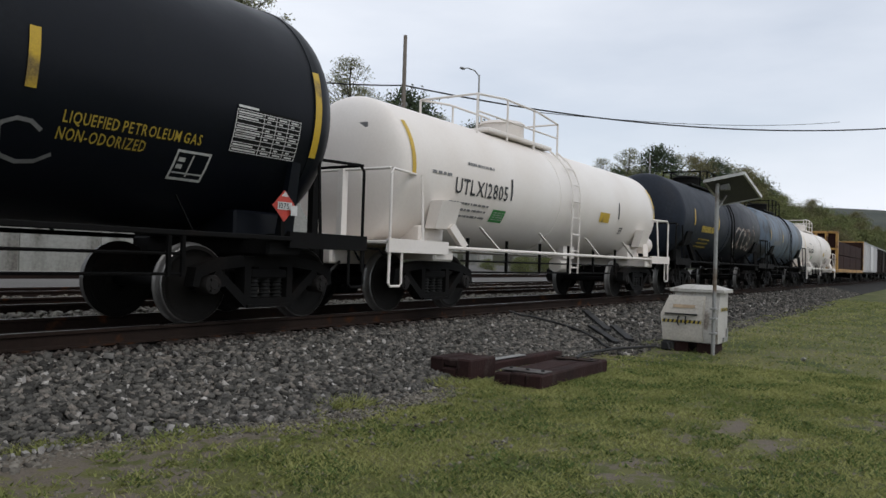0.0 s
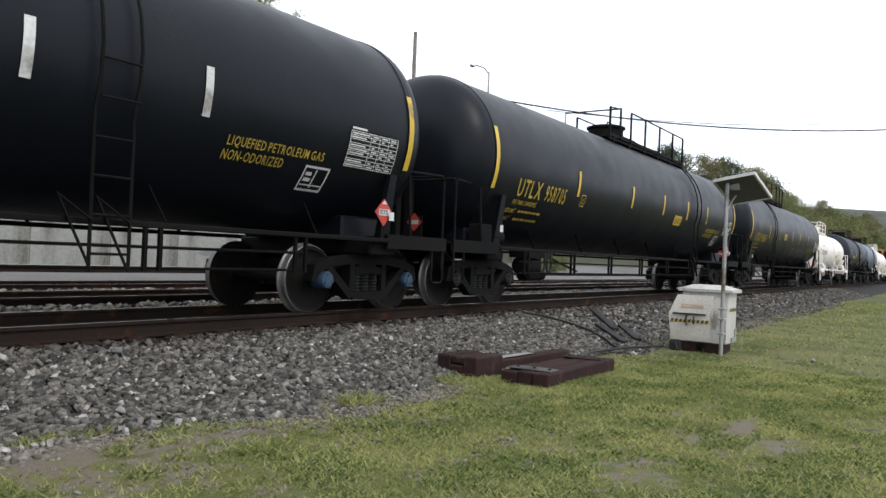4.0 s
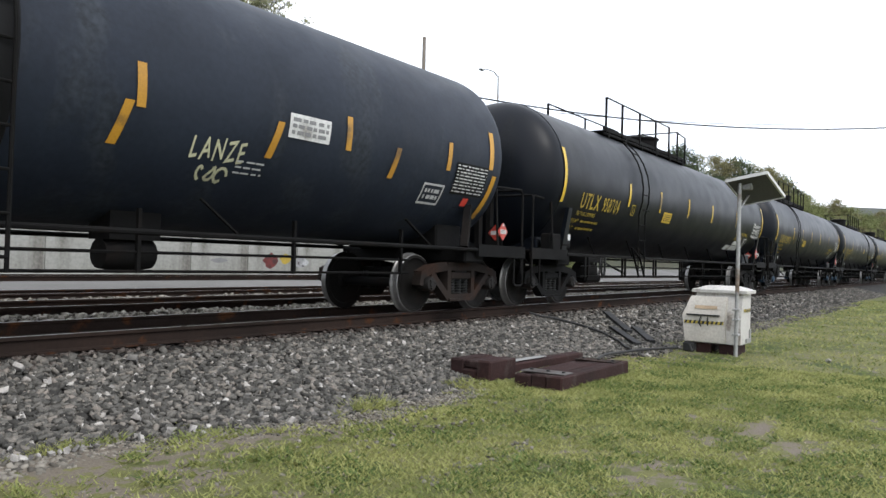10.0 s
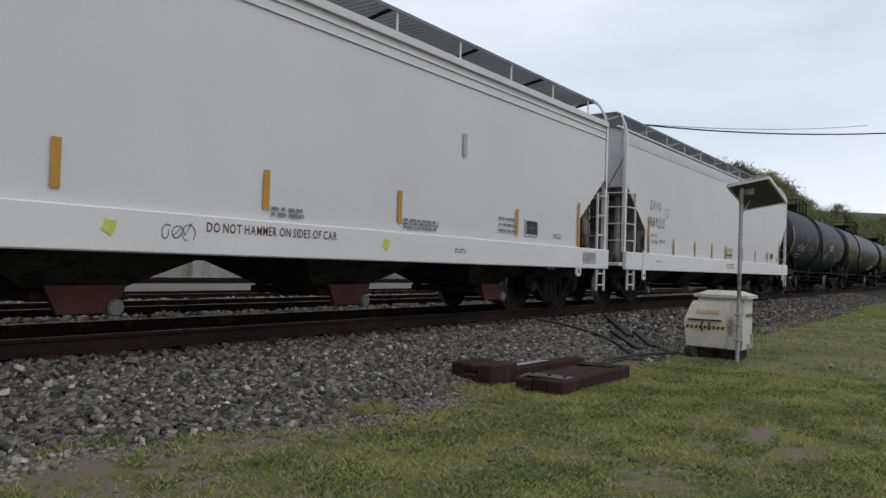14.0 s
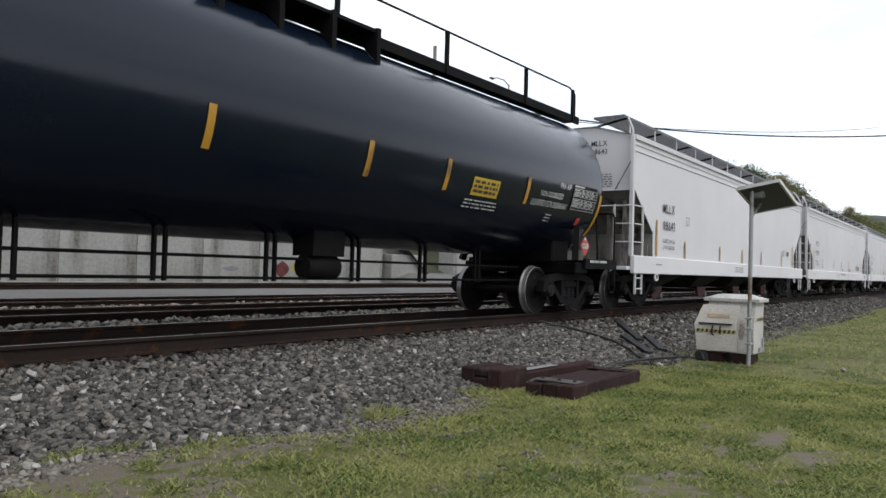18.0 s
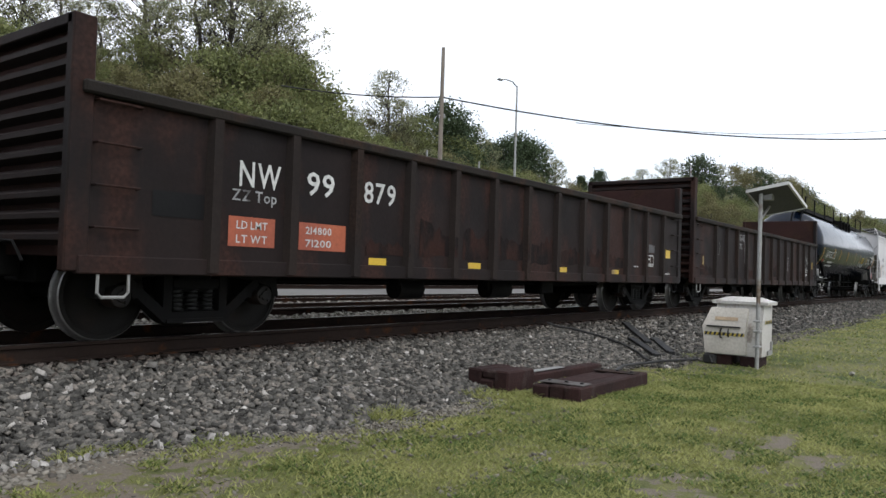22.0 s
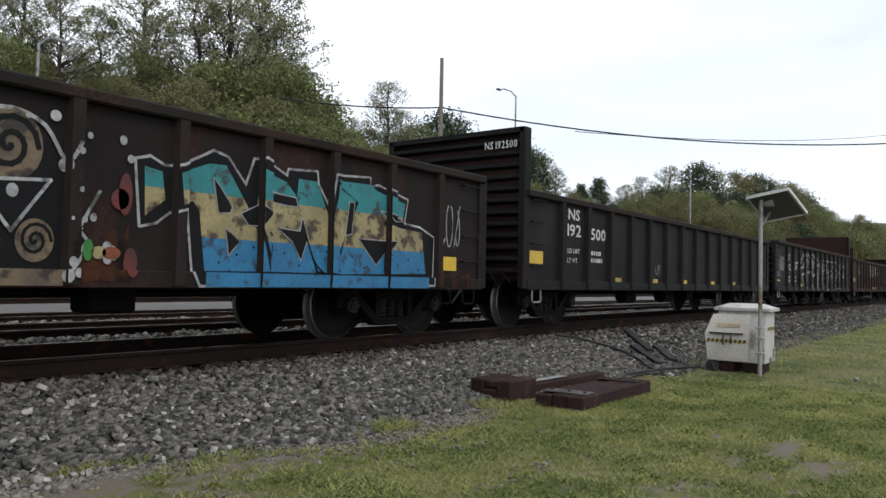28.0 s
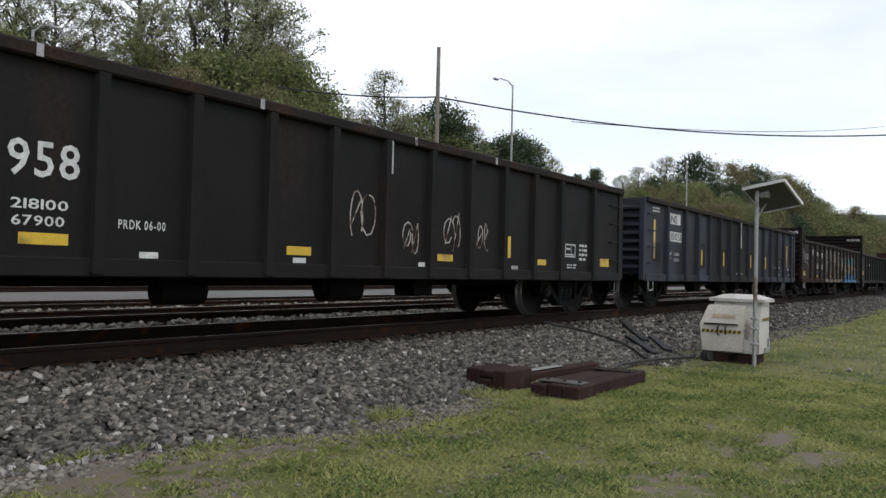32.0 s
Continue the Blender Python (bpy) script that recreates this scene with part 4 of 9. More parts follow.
    if scribble == "tag":
        t = Geo()
        scrawl(t, rng, -4.3, -2.6, 1.58, 1.92, 7, 0.025, skin)
        part("chalk_scribble", t, SPRAY_WHITE, car)
    elif scribble == "band":
        t = Geo()
        scrawl(t, rng, 0.75, 5.0, 1.58, 1.95, 9, 0.035, skin)
        part("chalk_scribble", t, GREY_INK, car)
    elif scribble == "patch":
        t = Geo()
        for x, w, z, h in ((4.57, 0.6, 1.49, 0.15), (5.22, 1.02, 1.50, 0.14), (5.24, 0.84, 1.655, 0.13)):
            patch(t, x, x + w, z, z + h, skin, 3)
        part("white_paint_patch", t, WHITE_PLATE, car)
    MOVING.append((car, q))
    return car


def oil_tank(number, q, length, paint, style):
    """Other tank cars: 'white' short one, 'old' with a middle band, 'glossy' long one, 'plain' far ones."""
    rng = random.Random(number + style)
    words = {"white": "short white acid tank car with black lettering and white railings", "old": "weathered grey-black tank car with two ring bands and scribbles",
             "glossy": "glossy black tank car with white lettering and a long top walkway", "plain": "dull tank car far along the train"}
    car = thing("tank_car", words[style], "tank car", "freight train")
    hl = length / 2
    trim = WHITE if style == "white" else UNDER
    R, CZ = {"white": (1.20, 2.23), "old": (1.50, 2.58), "glossy": (1.50, 2.62), "plain": (1.36, 2.42)}[style]
    gap = {"white": 1.1, "old": 1.1, "glossy": 1.0, "plain": 1.2}[style]
    L = length - gap
    seams = {"white": (-0.35,), "old": (), "glossy": (), "plain": (0.0,)}[style]
    tank_shell(car, L, R, CZ, paint, dish=0.32 if style == "white" else 0.5, seams=seams)
    skin = tank_skin(R, CZ)
    trucks(car, hl - (1.85 if style == "white" else 1.7), look_name="rusty" if style == "old" else "grimy")
    for end in (-1, 1):
        coupler(car, end, hl)
        end_platform(car, end, hl, hl - 1.7, trim if style != "plain" else UNDER, z=1.08, rail_h=1.05)
        g = Geo()
        x = end * (hl - 1.9)
        g.box(x - 0.35, x + 0.35, -0.95, 0.95, 1.02, CZ - R + 0.35, 0.03)
        for s in (-1, 1):
            g.add([(x - 0.28, s * 1.2, CZ - 0.9), (x + 0.28, s * 1.2, CZ - 0.9), (x + 0.28, s * 1.34, CZ - 0.45), (x - 0.28, s * 1.34, CZ - 0.45),
                   (x - 0.28, s * 1.0, CZ - 0.9), (x + 0.28, s * 1.0, CZ - 0.9), (x + 0.28, s * 1.1, CZ - 0.45), (x - 0.28, s * 1.1, CZ - 0.45)],
                  [(0, 1, 2, 3), (4, 5, 6, 7), (0, 1, 5, 4), (1, 2, 6, 5), (2, 3, 7, 6), (3, 0, 4, 7)])
            g.bar((x + 0.1, s * 1.25, CZ - 0.85), (x + 0.1 - end * 0.25, s * 1.36, 1.05), 0.12, 0.12)
        part("saddle", g, trim, car)
    if style != "glossy":
        for s in (-1, 1):
            part("side_sill", Geo().tube([(-hl + 1.5, s * 1.38, 1.02), (hl - 1.5, s * 1.38, 1.02)], 0.032, 8), trim, car)
        br = Geo().bar((0.25, -1.36, 1.03), (-0.15, -1.18, 1.42), 0.07, 0.02).mesh("sill_bracket", trim)
        for k in range(4):
            part("sill_bracket", br, None, car, m=pose(-hl + 3.2 + (length - 6.4) * k / 3, 0, 0))
        pipe = Geo()
        for z in (0.82, 0.62):
            pipe.tube([(-hl + 2.9, -0.9, z), (hl - 2.9, -0.9, z)], 0.018, 6)
        for k in range(6):
            x = -hl + 3.1 + (length - 6.2) * k / 5
            pipe.box(x - 0.02, x + 0.02, -0.93, -0.88, 0.60, CZ - R + 0.2)
        part("brake_pipe", pipe, UNDER, car)
    else:
        pipe = Geo()
        for z in (0.90, 0.64):
            pipe.tube([(-hl + 2.8, -0.5, z), (hl - 2.8, -0.5, z)], 0.02, 6)
        for x in (-6.1, -4.5, -2.9, -1.28, 0.33, 1.94, 3.55, 5.15):
            for dx in (-0.07, 0.07):
                pipe.box(x + dx - 0.02, x + dx + 0.02, -0.53, -0.48, 0.60, 1.2)
        part("brake_pipe", pipe, UNDER, car)
    rs = Geo().lathe([(0.0, -0.32), (0.16, -0.3), (0.18, -0.18), (0.18, 0.18), (0.16, 0.3), (0.0, 0.32)], "x", n=16, at=(1.2, -0.5, 0.80)).box(0.9, 1.5, -0.7, -0.3, 0.95, CZ - R + 0.2)
    part("air_reservoir", rs, trim if style == "white" else UNDER, car)
    # ladder and top works
    lx = {"white": 0.27, "old": -0.70, "glossy": -2.3, "plain": 0.3}[style]
    lad = Geo()
    if style == "glossy":
        hx = -hl + gap / 2
        for y in (-0.62, -0.22):
            pts = [(-hl + 0.35, y, 1.08), (-hl + 0.35, y, 2.6)] + [(hx + 0.75 * (1 - math.cos(a)) - 0.06, y, 2.62 + 1.47 * math.sin(a)) for a in (0.4, 0.7, 1.0, 1.3, 1.5)]
            lad.tube(pts, 0.03, 6)
        for k in range(8):
            z = 1.3 + 0.3 * k
            a = math.asin(max(0, min(1, (z - 2.62) / 1.47)))
            x = -hl + 0.35 if z < 2.6 else hx + 0.75 * (1 - math.cos(a)) - 0.06
            lad.tube([(x, -0.62, z), (x, -0.22, z)], 0.016, 6)
    else:
        for x in (lx - 0.2, lx + 0.2):
            pts = [(x, -R - 0.05, 0.62), (x, -R - 0.07, CZ - 0.2)] + [(x, -(R + 0.08) * math.cos(a), CZ + (R + 0.08) * math.sin(a)) for a in (0.1, 0.3, 0.5, 0.75, 1.0)]
            lad.tube(pts, 0.02, 6)
        for k in range(7):
            z = 0.75 + 0.36 * k
            y = -R - 0.06 if z < CZ else -math.sqrt(max(0.05, (R + 0.08) ** 2 - (z - CZ) ** 2))
            lad.tube([(lx - 0.2, y, z), (lx + 0.2, y, z)], 0.016, 6)
    part("ladder", lad, trim, car)
    top = CZ + R
    if style == "glossy":
        wk = Geo().box(-hl + 0.55, hl - 0.6, -0.62, -0.30, top + 0.02, top + 0.08).box(-hl + 0.55, hl - 0.6, -0.66, -0.62, top - 0.04, top + 0.12)
        wk.box(-1.0, 1.66, -1.05, -0.62, top - 0.02, top + 0.03)
        for x in (-1.0, -0.12, 0.78, 1.66):
            wk.add([(x - 0.03, -1.05, top), (x + 0.03, -1.05, top), (x + 0.03, -1.05, top - 0.42), (x - 0.03, -1.05, top - 0.42), (x - 0.03, -0.62, top), (x + 0.03, -0.62, top)],
                   [(0, 1, 2, 3), (0, 3, 4), (1, 5, 2), (2, 5, 4, 3)])
            wk.box(x - 0.04, x + 0.04, -1.09, -1.03, top - 0.48, top + 0.04)
        part("top_walkway", wk, UNDER, car)
        hr = Geo()
        for posts in ((-8.02, -5.95, -3.40, -0.88), (1.25, 3.86, 6.50, 8.52)):
            for x in posts:
                hr.box(x - 0.03, x + 0.03, -0.69, -0.63, top - 0.05, top + 0.66)
            hr.tube([(posts[0] - 0.02, -0.66, top + 0.66), (posts[-1] - 0.15, -0.66, top + 0.68), (posts[-1] + 0.10, -0.66, top + 0.58), (posts[-1] + 0.12, -0.66, top)], 0.018, 6)
        hr.tube([(-hl + 0.7, -0.66, top), (-hl + 0.7, -0.66, top + 1.0)], 0.022, 6)
        part("walkway_rail", hr, UNDER, car)
        dm = Geo().lathe([(0.42, top - 0.1), (0.42, top + 0.34), (0.0, top + 0.38)], "z", n=20, at=(-0.7, 0, 0)).box(-0.5, 0.4, -0.5, 0.3, top - 0.1, top + 0.30, 0.04)
        part("valve_housing", dm, UNDER, car)
    else:
        dm = Geo().lathe([(0.48, top - 0.12), (0.48, top + 0.30), (0.52, top + 0.32), (0.45, top + 0.38), (0.0, top + 0.40)], "z", n=24, at=(-1.2 if style == "old" else -0.9, 0, 0)).box(-2.6, 0.2, -0.68, 0.68, top - 0.10, top - 0.02, 0.02)
        part("valve_housing", dm, trim, car)
        hr = Geo()
        h = 0.64 if style == "white" else 0.6
        ra, rb = {"white": (-3.0, 0.5), "old": (-2.5, 0.1), "plain": (-1.5, 1.3)}[style]
        for k in range(4):
            x = ra + (rb - ra) * k / 3
            for y in (-0.66, 0.66):
                hr.tube([(x, y, top - 0.2), (x, y, top + h - (0.1 if k in (0, 3) else 0))], 0.025, 6)
        for y in (-0.66, 0.66):
            hr.tube([(ra, y, top + h - 0.1), (ra + (rb - ra) * 0.3, y, top + h), (ra + (rb - ra) * 0.7, y, top + h), (rb, y, top + h - 0.1)], 0.022, 6)
            hr.tube([(ra, y, top + 0.22), (rb, y, top + 0.22)], 0.018, 6)
        for x in (ra, rb):
            hr.tube([(x, -0.66, top + h - 0.1), (x, 0.66, top + h - 0.1)], 0.022, 6)
        part("top_railing", hr, trim, car)
    # marks
    if style == "white":
        for x in (-2.55, 3.05):
            part("side_reflector", patch(Geo(), x - 0.03, x + 0.03, CZ - 0.25, CZ + 0.15, skin, 4), BLACK_INK, car)
        for e in (-1, 1):
            part("reflector_bar", patch(Geo(), e * (L / 2 - 0.45) - 0.05, e * (L / 2 - 0.45) + 0.05, CZ - 0.1, CZ + 0.75, skin, 6), YELLOW, car)
        t = Geo()
        fitted(car, "UTLX12805", -4.5, -2.7, 1.96, 0.26, skin, BLACK_INK)
        print_lines(t, 3.3, 3.5, 1.62, 1.80, 3, skin, rng)
        part("lettering", t, BLACK_INK, car)
        t = Geo()
        print_lines(t, -4.6, -3.3, 1.55, 1.86, 3, skin, rng, 0.35)
        print_lines(t, -4.1, -3.2, 2.45, 2.53, 1, skin, rng)
        print_lines(t, -5.2, -4.6, 2.2, 2.28, 1, skin, rng)
        part("small_print", t, GREY_INK, car)
        g = patch(Geo(), -3.1, -2.62, 1.56, 1.78, skin, 3)
        gp = part("green_panel", g, GREEN_INK, car)
        t = Geo()
        print_lines(t, -3.05, -2.67, 1.59, 1.75, 4, tank_skin(R, CZ, 0.017), rng, 0.3)
        part("panel_print", t, WHITE_INK, gp)
        part("yellow_panel", patch(Geo(), 1.85, 2.45, 1.85, 2.08, skin, 3), YELLOW, car)
        hx = -(L / 2) - 0.004
        t = Geo()
        for k, wd in enumerate((0.9, 0.7, 0.5, 0.6)):
            z, y = CZ + 0.62 - 0.17 * k, 0.35
            t.add([(hx + 0.10, y, z), (hx + 0.10, y - wd, z), (hx + 0.10, y - wd, z + 0.08), (hx + 0.10, y, z + 0.08)], [(0, 1, 2, 3)])
        part("end_lettering", t, GREY_INK, car)
        tk = Geo().lathe([(0.0, -0.35), (0.2, -0.32), (0.24, -0.2), (0.24, 0.2), (0.2, 0.32), (0.0, 0.35)], "x", n=18, at=(hl - 1.05, -0.9, 1.42))
        part("brake_cylinder", tk, WHITE, car)
    elif style == "old":
        part("middle_band", Geo().lathe([(R, -0.98), (R + 0.025, -0.96), (R + 0.025, -0.45), (R, -0.43)], "x", n=72, at=(0, 0, CZ)), SOOT, car)
        for x, z, lean in ((-5.34, 1.92, 0.0), (-4.10, 2.24, -0.04), (-2.82, 1.88, 0.07), (-1.62, 2.22, -0.04), (0.50, 1.85, 0.10), (0.72, 2.22, -0.03), (2.40, 1.95, 0.10), (3.66, 2.2, -0.03), (4.6, 1.95, 0.08), (5.9, 2.2, 0.0)):
            g = Geo().add([skin(x - 0.05 + lean * k / 4, z + 0.42 * k / 4) for k in range(5)] + [skin(x + 0.05 + lean * k / 4, z + 0.42 * k / 4) for k in range(5)], [(k, k + 5, k + 6, k + 1) for k in range(4)])
            part("reflector_bar", g, AMBER, car)
        for x, z0, z1, lean in ((-7.42, 2.0, 2.95, 0.0), (-7.44, 1.42, 2.05, 0.12), (7.08, 2.34, 2.95, 0.0), (7.12, 1.55, 2.25, 0.10)):
            g = Geo().add([skin(x - 0.055 + lean * k / 6, z0 + (z1 - z0) * k / 6) for k in range(7)] + [tank_skin(R, CZ, 0.02)(x + 0.055 + lean * k / 6, z0 + (z1 - z0) * k / 6) for k in range(7)], [(k, k + 7, k + 8, k + 1) for k in range(6)])
            part("reflector_bar", g, AMBER, car)
        t = Geo()
        fitted(car, "GATX", -6.2, -5.52, 1.98, 0.26, skin, WHITE_INK, gap=0.35)
        fitted(car, "1338", -5.21, -4.52, 1.98, 0.26, skin, WHITE_INK, gap=0.4)
        frame_lines(t, -3.70, -3.42, 2.02, 2.28, 0.02, skin)
        letters(t, "C", -3.62, 2.07, 0.09, skin)
        print_lines(t, -6.2, -4.9, 1.66, 1.88, 2, skin, rng, 0.35)
        print_lines(t, 2.0, 2.4, 1.72, 1.9, 3, skin, rng, 0.3)
        print_lines(t, -2.4, -1.6, 1.88, 1.92, 1, skin, rng, 0.6)
        frame_lines(t, 5.42, 5.94, 1.68, 1.98, 0.03, skin)
        print_lines(t, 5.5, 5.86, 1.74, 1.92, 2, skin, rng)
        part("white_lettering", t, WHITE_INK, car)
        g = patch(Geo(), 2.62, 3.3, 2.22, 2.5, skin, 3)
        pn = part("emergency_panel", g, WHITE_PLATE, car)
        t = Geo()
        print_lines(t, 2.66, 3.26, 2.25, 2.47, 3, tank_skin(R, CZ, 0.017), rng)
        part("panel_print", t, GREY_INK, pn)
        g = patch(Geo(), 6.12, 7.02, 1.88, 2.36, skin, 4)
        pn = part("stencil_panel", g, SOOT, car)
        t = Geo()
        print_lines(t, 6.14, 7.0, 1.90, 2.34, 9, tank_skin(R, CZ, 0.017), rng, 0.35)
        part("stencil_print", t, WHITE_INK, pn)
        tg = Geo()
        letters(tg, "LANZE", 1.38, 1.83, 0.22, skin, 0.62, 0.05)
        scrawl(tg, rng, 1.52, 1.92, 1.60, 1.80, 3, 0.03, skin)
        part("spray_tag", tg, NOTICE, car)
        placard(car, hl - 0.95, -1.42, 1.35, "1075")
        part("red_marker", patch(Geo(), 6.55, 6.70, 1.72, 1.84, skin, 2), RED, car)
    elif style == "glossy":
        for x in (-5.24, -3.56, -1.37, 1.12, 2.88, 5.28):
            part("reflector_bar", patch(Geo(), x - 0.05, x + 0.05, 2.01, 2.47, skin, 5), AMBER, car)
        for e in (-1, 1):
            part("reflector_bar", patch(Geo(), (8.25 if e > 0 else -7.98) - 0.055, (8.25 if e > 0 else -7.98) + 0.055, 1.60, 2.43, skin, 8), AMBER, car)
        t = Geo()
        fitted(car, "GATX", -7.17, -6.30, 2.02, 0.29, skin, WHITE_INK)
        fitted(car, "57227", -6.20, -5.38, 2.02, 0.29, skin, WHITE_INK)
        line(car, "LD LMT", -7.2, 1.78, 0.085, skin, WHITE_INK)
        line(car, "LT WT", -7.2, 1.62, 0.085, skin, WHITE_INK)
        fitted(car, "LIQUEFIED PETROLEUM GAS", 5.50, 6.86, 2.03, 0.10, skin, WHITE_INK)
        fitted(car, "NON-ODORIZED", 5.75, 6.62, 2.20, 0.10, skin, WHITE_INK)
        fitted(car, "FRA AIP", 6.46, 6.88, 2.40, 0.10, skin, WHITE_INK)
        print_lines(t, -6.15, -4.9, 1.78, 1.87, 1, skin, rng, 0.8)
        print_lines(t, -6.15, -4.6, 1.62, 1.71, 1, skin, rng, 0.8)
        frame_lines(t, -5.10, -4.82, 2.00, 2.34, 0.025, skin)
        print_lines(t, 3.50, 4.46, 1.80, 1.96, 3, skin, rng, 0.4)
        print_lines(t, 6.2, 6.4, 1.76, 1.92, 3, skin, rng, 0.4)
        part("white_lettering", t, WHITE_INK, car)
        g = patch(Geo(), 3.58, 4.36, 2.01, 2.29, skin, 3)
        pn = part("emergency_panel", g, YELLOW, car)
        t = Geo()
        print_lines(t, 3.62, 4.31, 2.04, 2.26, 3, tank_skin(R, CZ, 0.017), rng)
        part("panel_print", t, BLACK_INK, pn)
        g = patch(Geo(), 7.0, 8.05, 2.04, 2.53, skin, 5)
        pn = part("stencil_panel", g, SOOT, car)
        over = tank_skin(R, CZ, 0.017)
        t = Geo()
        for k in range(9):
            z = 2.06 + 0.05 * k
            patch(t, 7.02, 8.03, z - 0.004, z + 0.004, over, 5)
        for x in (7.02, 7.33, 7.52, 7.72, 8.03):
            patch(t, x - 0.005, x + 0.005, 2.06, 2.46, over, 4)
        tagged(part("table_ruling", t, WHITE_INK, pn), kind="stuff")
        t = Geo()
        for k in range(8):
            for x0, x1 in ((7.04, 7.31), (7.37, 7.49), (7.56, 7.69), (7.77, 7.92)):
                if k not in (0, 4):
                    patch(t, x0, x1 - 0.05 * ((k * 3) % 2), 2.075 + 0.05 * k, 2.095 + 0.05 * k, over, 2)
        patch(t, 7.02, 7.45, 2.485, 2.515, over, 2)
        tagged(part("stencil_print", t, WHITE_INK, pn), kind="stuff")
        placard(car, 7.70, -1.42, 1.36, "1075", 0.20)
        for e in (-1, 1):
            part("red_marker", patch(Geo(), (7.55 if e > 0 else -7.4) - 0.08, (7.55 if e > 0 else -7.4) + 0.08, 1.78, 1.92, skin, 2), RED, car)
            w = Geo()
            print_lines(w, e * (hl - 1.1) - 0.4, e * (hl - 1.1) + 0.4, 1.03, 1.09, 1, flat(-1.425), rng, 0.8)
            part("platform_lettering", w, WHITE_INK, car)
        vg = Geo().box(-hl + 1.05, -hl + 1.3, -1.33, -1.15, 1.12, 1.45, 0.04).lathe([(0.0, -0.22), (0.09, -0.2), (0.09, 0.2), (0.0, 0.22)], "x", n=12, at=(-hl + 1.45, -1.22, 1.3)).box(-hl + 0.85, -hl + 1.0, -1.33, -1.2, 1.2, 1.42, 0.03)
        part("brake_valve", vg, STEEL, car)
    else:
        t = Geo()
        print_lines(t, -3.6, -2.0, 2.0, 2.25, 1, skin, rng, 0.8)
        print_lines(t, -3.6, -2.2, 1.5, 1.85, 3, skin, rng, 0.4)
        tagged(part("small_print", t, GREY_INK if paint == BLUE_GREY else YELLOW_INK, car), kind="stuff")
        if paint == BLACK_OLD:
            part("dark_shell_course", Geo().lathe([(R, 0.4), (R + 0.012, 0.42), (R + 0.012, L / 2 - 0.75), (R, L / 2 - 0.7)], "x", n=72, at=(0, 0, CZ)), NAVY, car)
            t = Geo()
            scrawl(t, rng, 1.0, 4.2, 1.6, 2.5, 4, 0.10, tank_skin(R, CZ, 0.026))
            part("white_stain", t, WORN_WHITE, car)
        for x in (-4.5, -1.5):
            part("reflector_bar", patch(Geo(), x - 0.05, x + 0.05, 2.2, 2.7, skin, 4), YELLOW, car)
    MOVING.append((car, q))
    return car


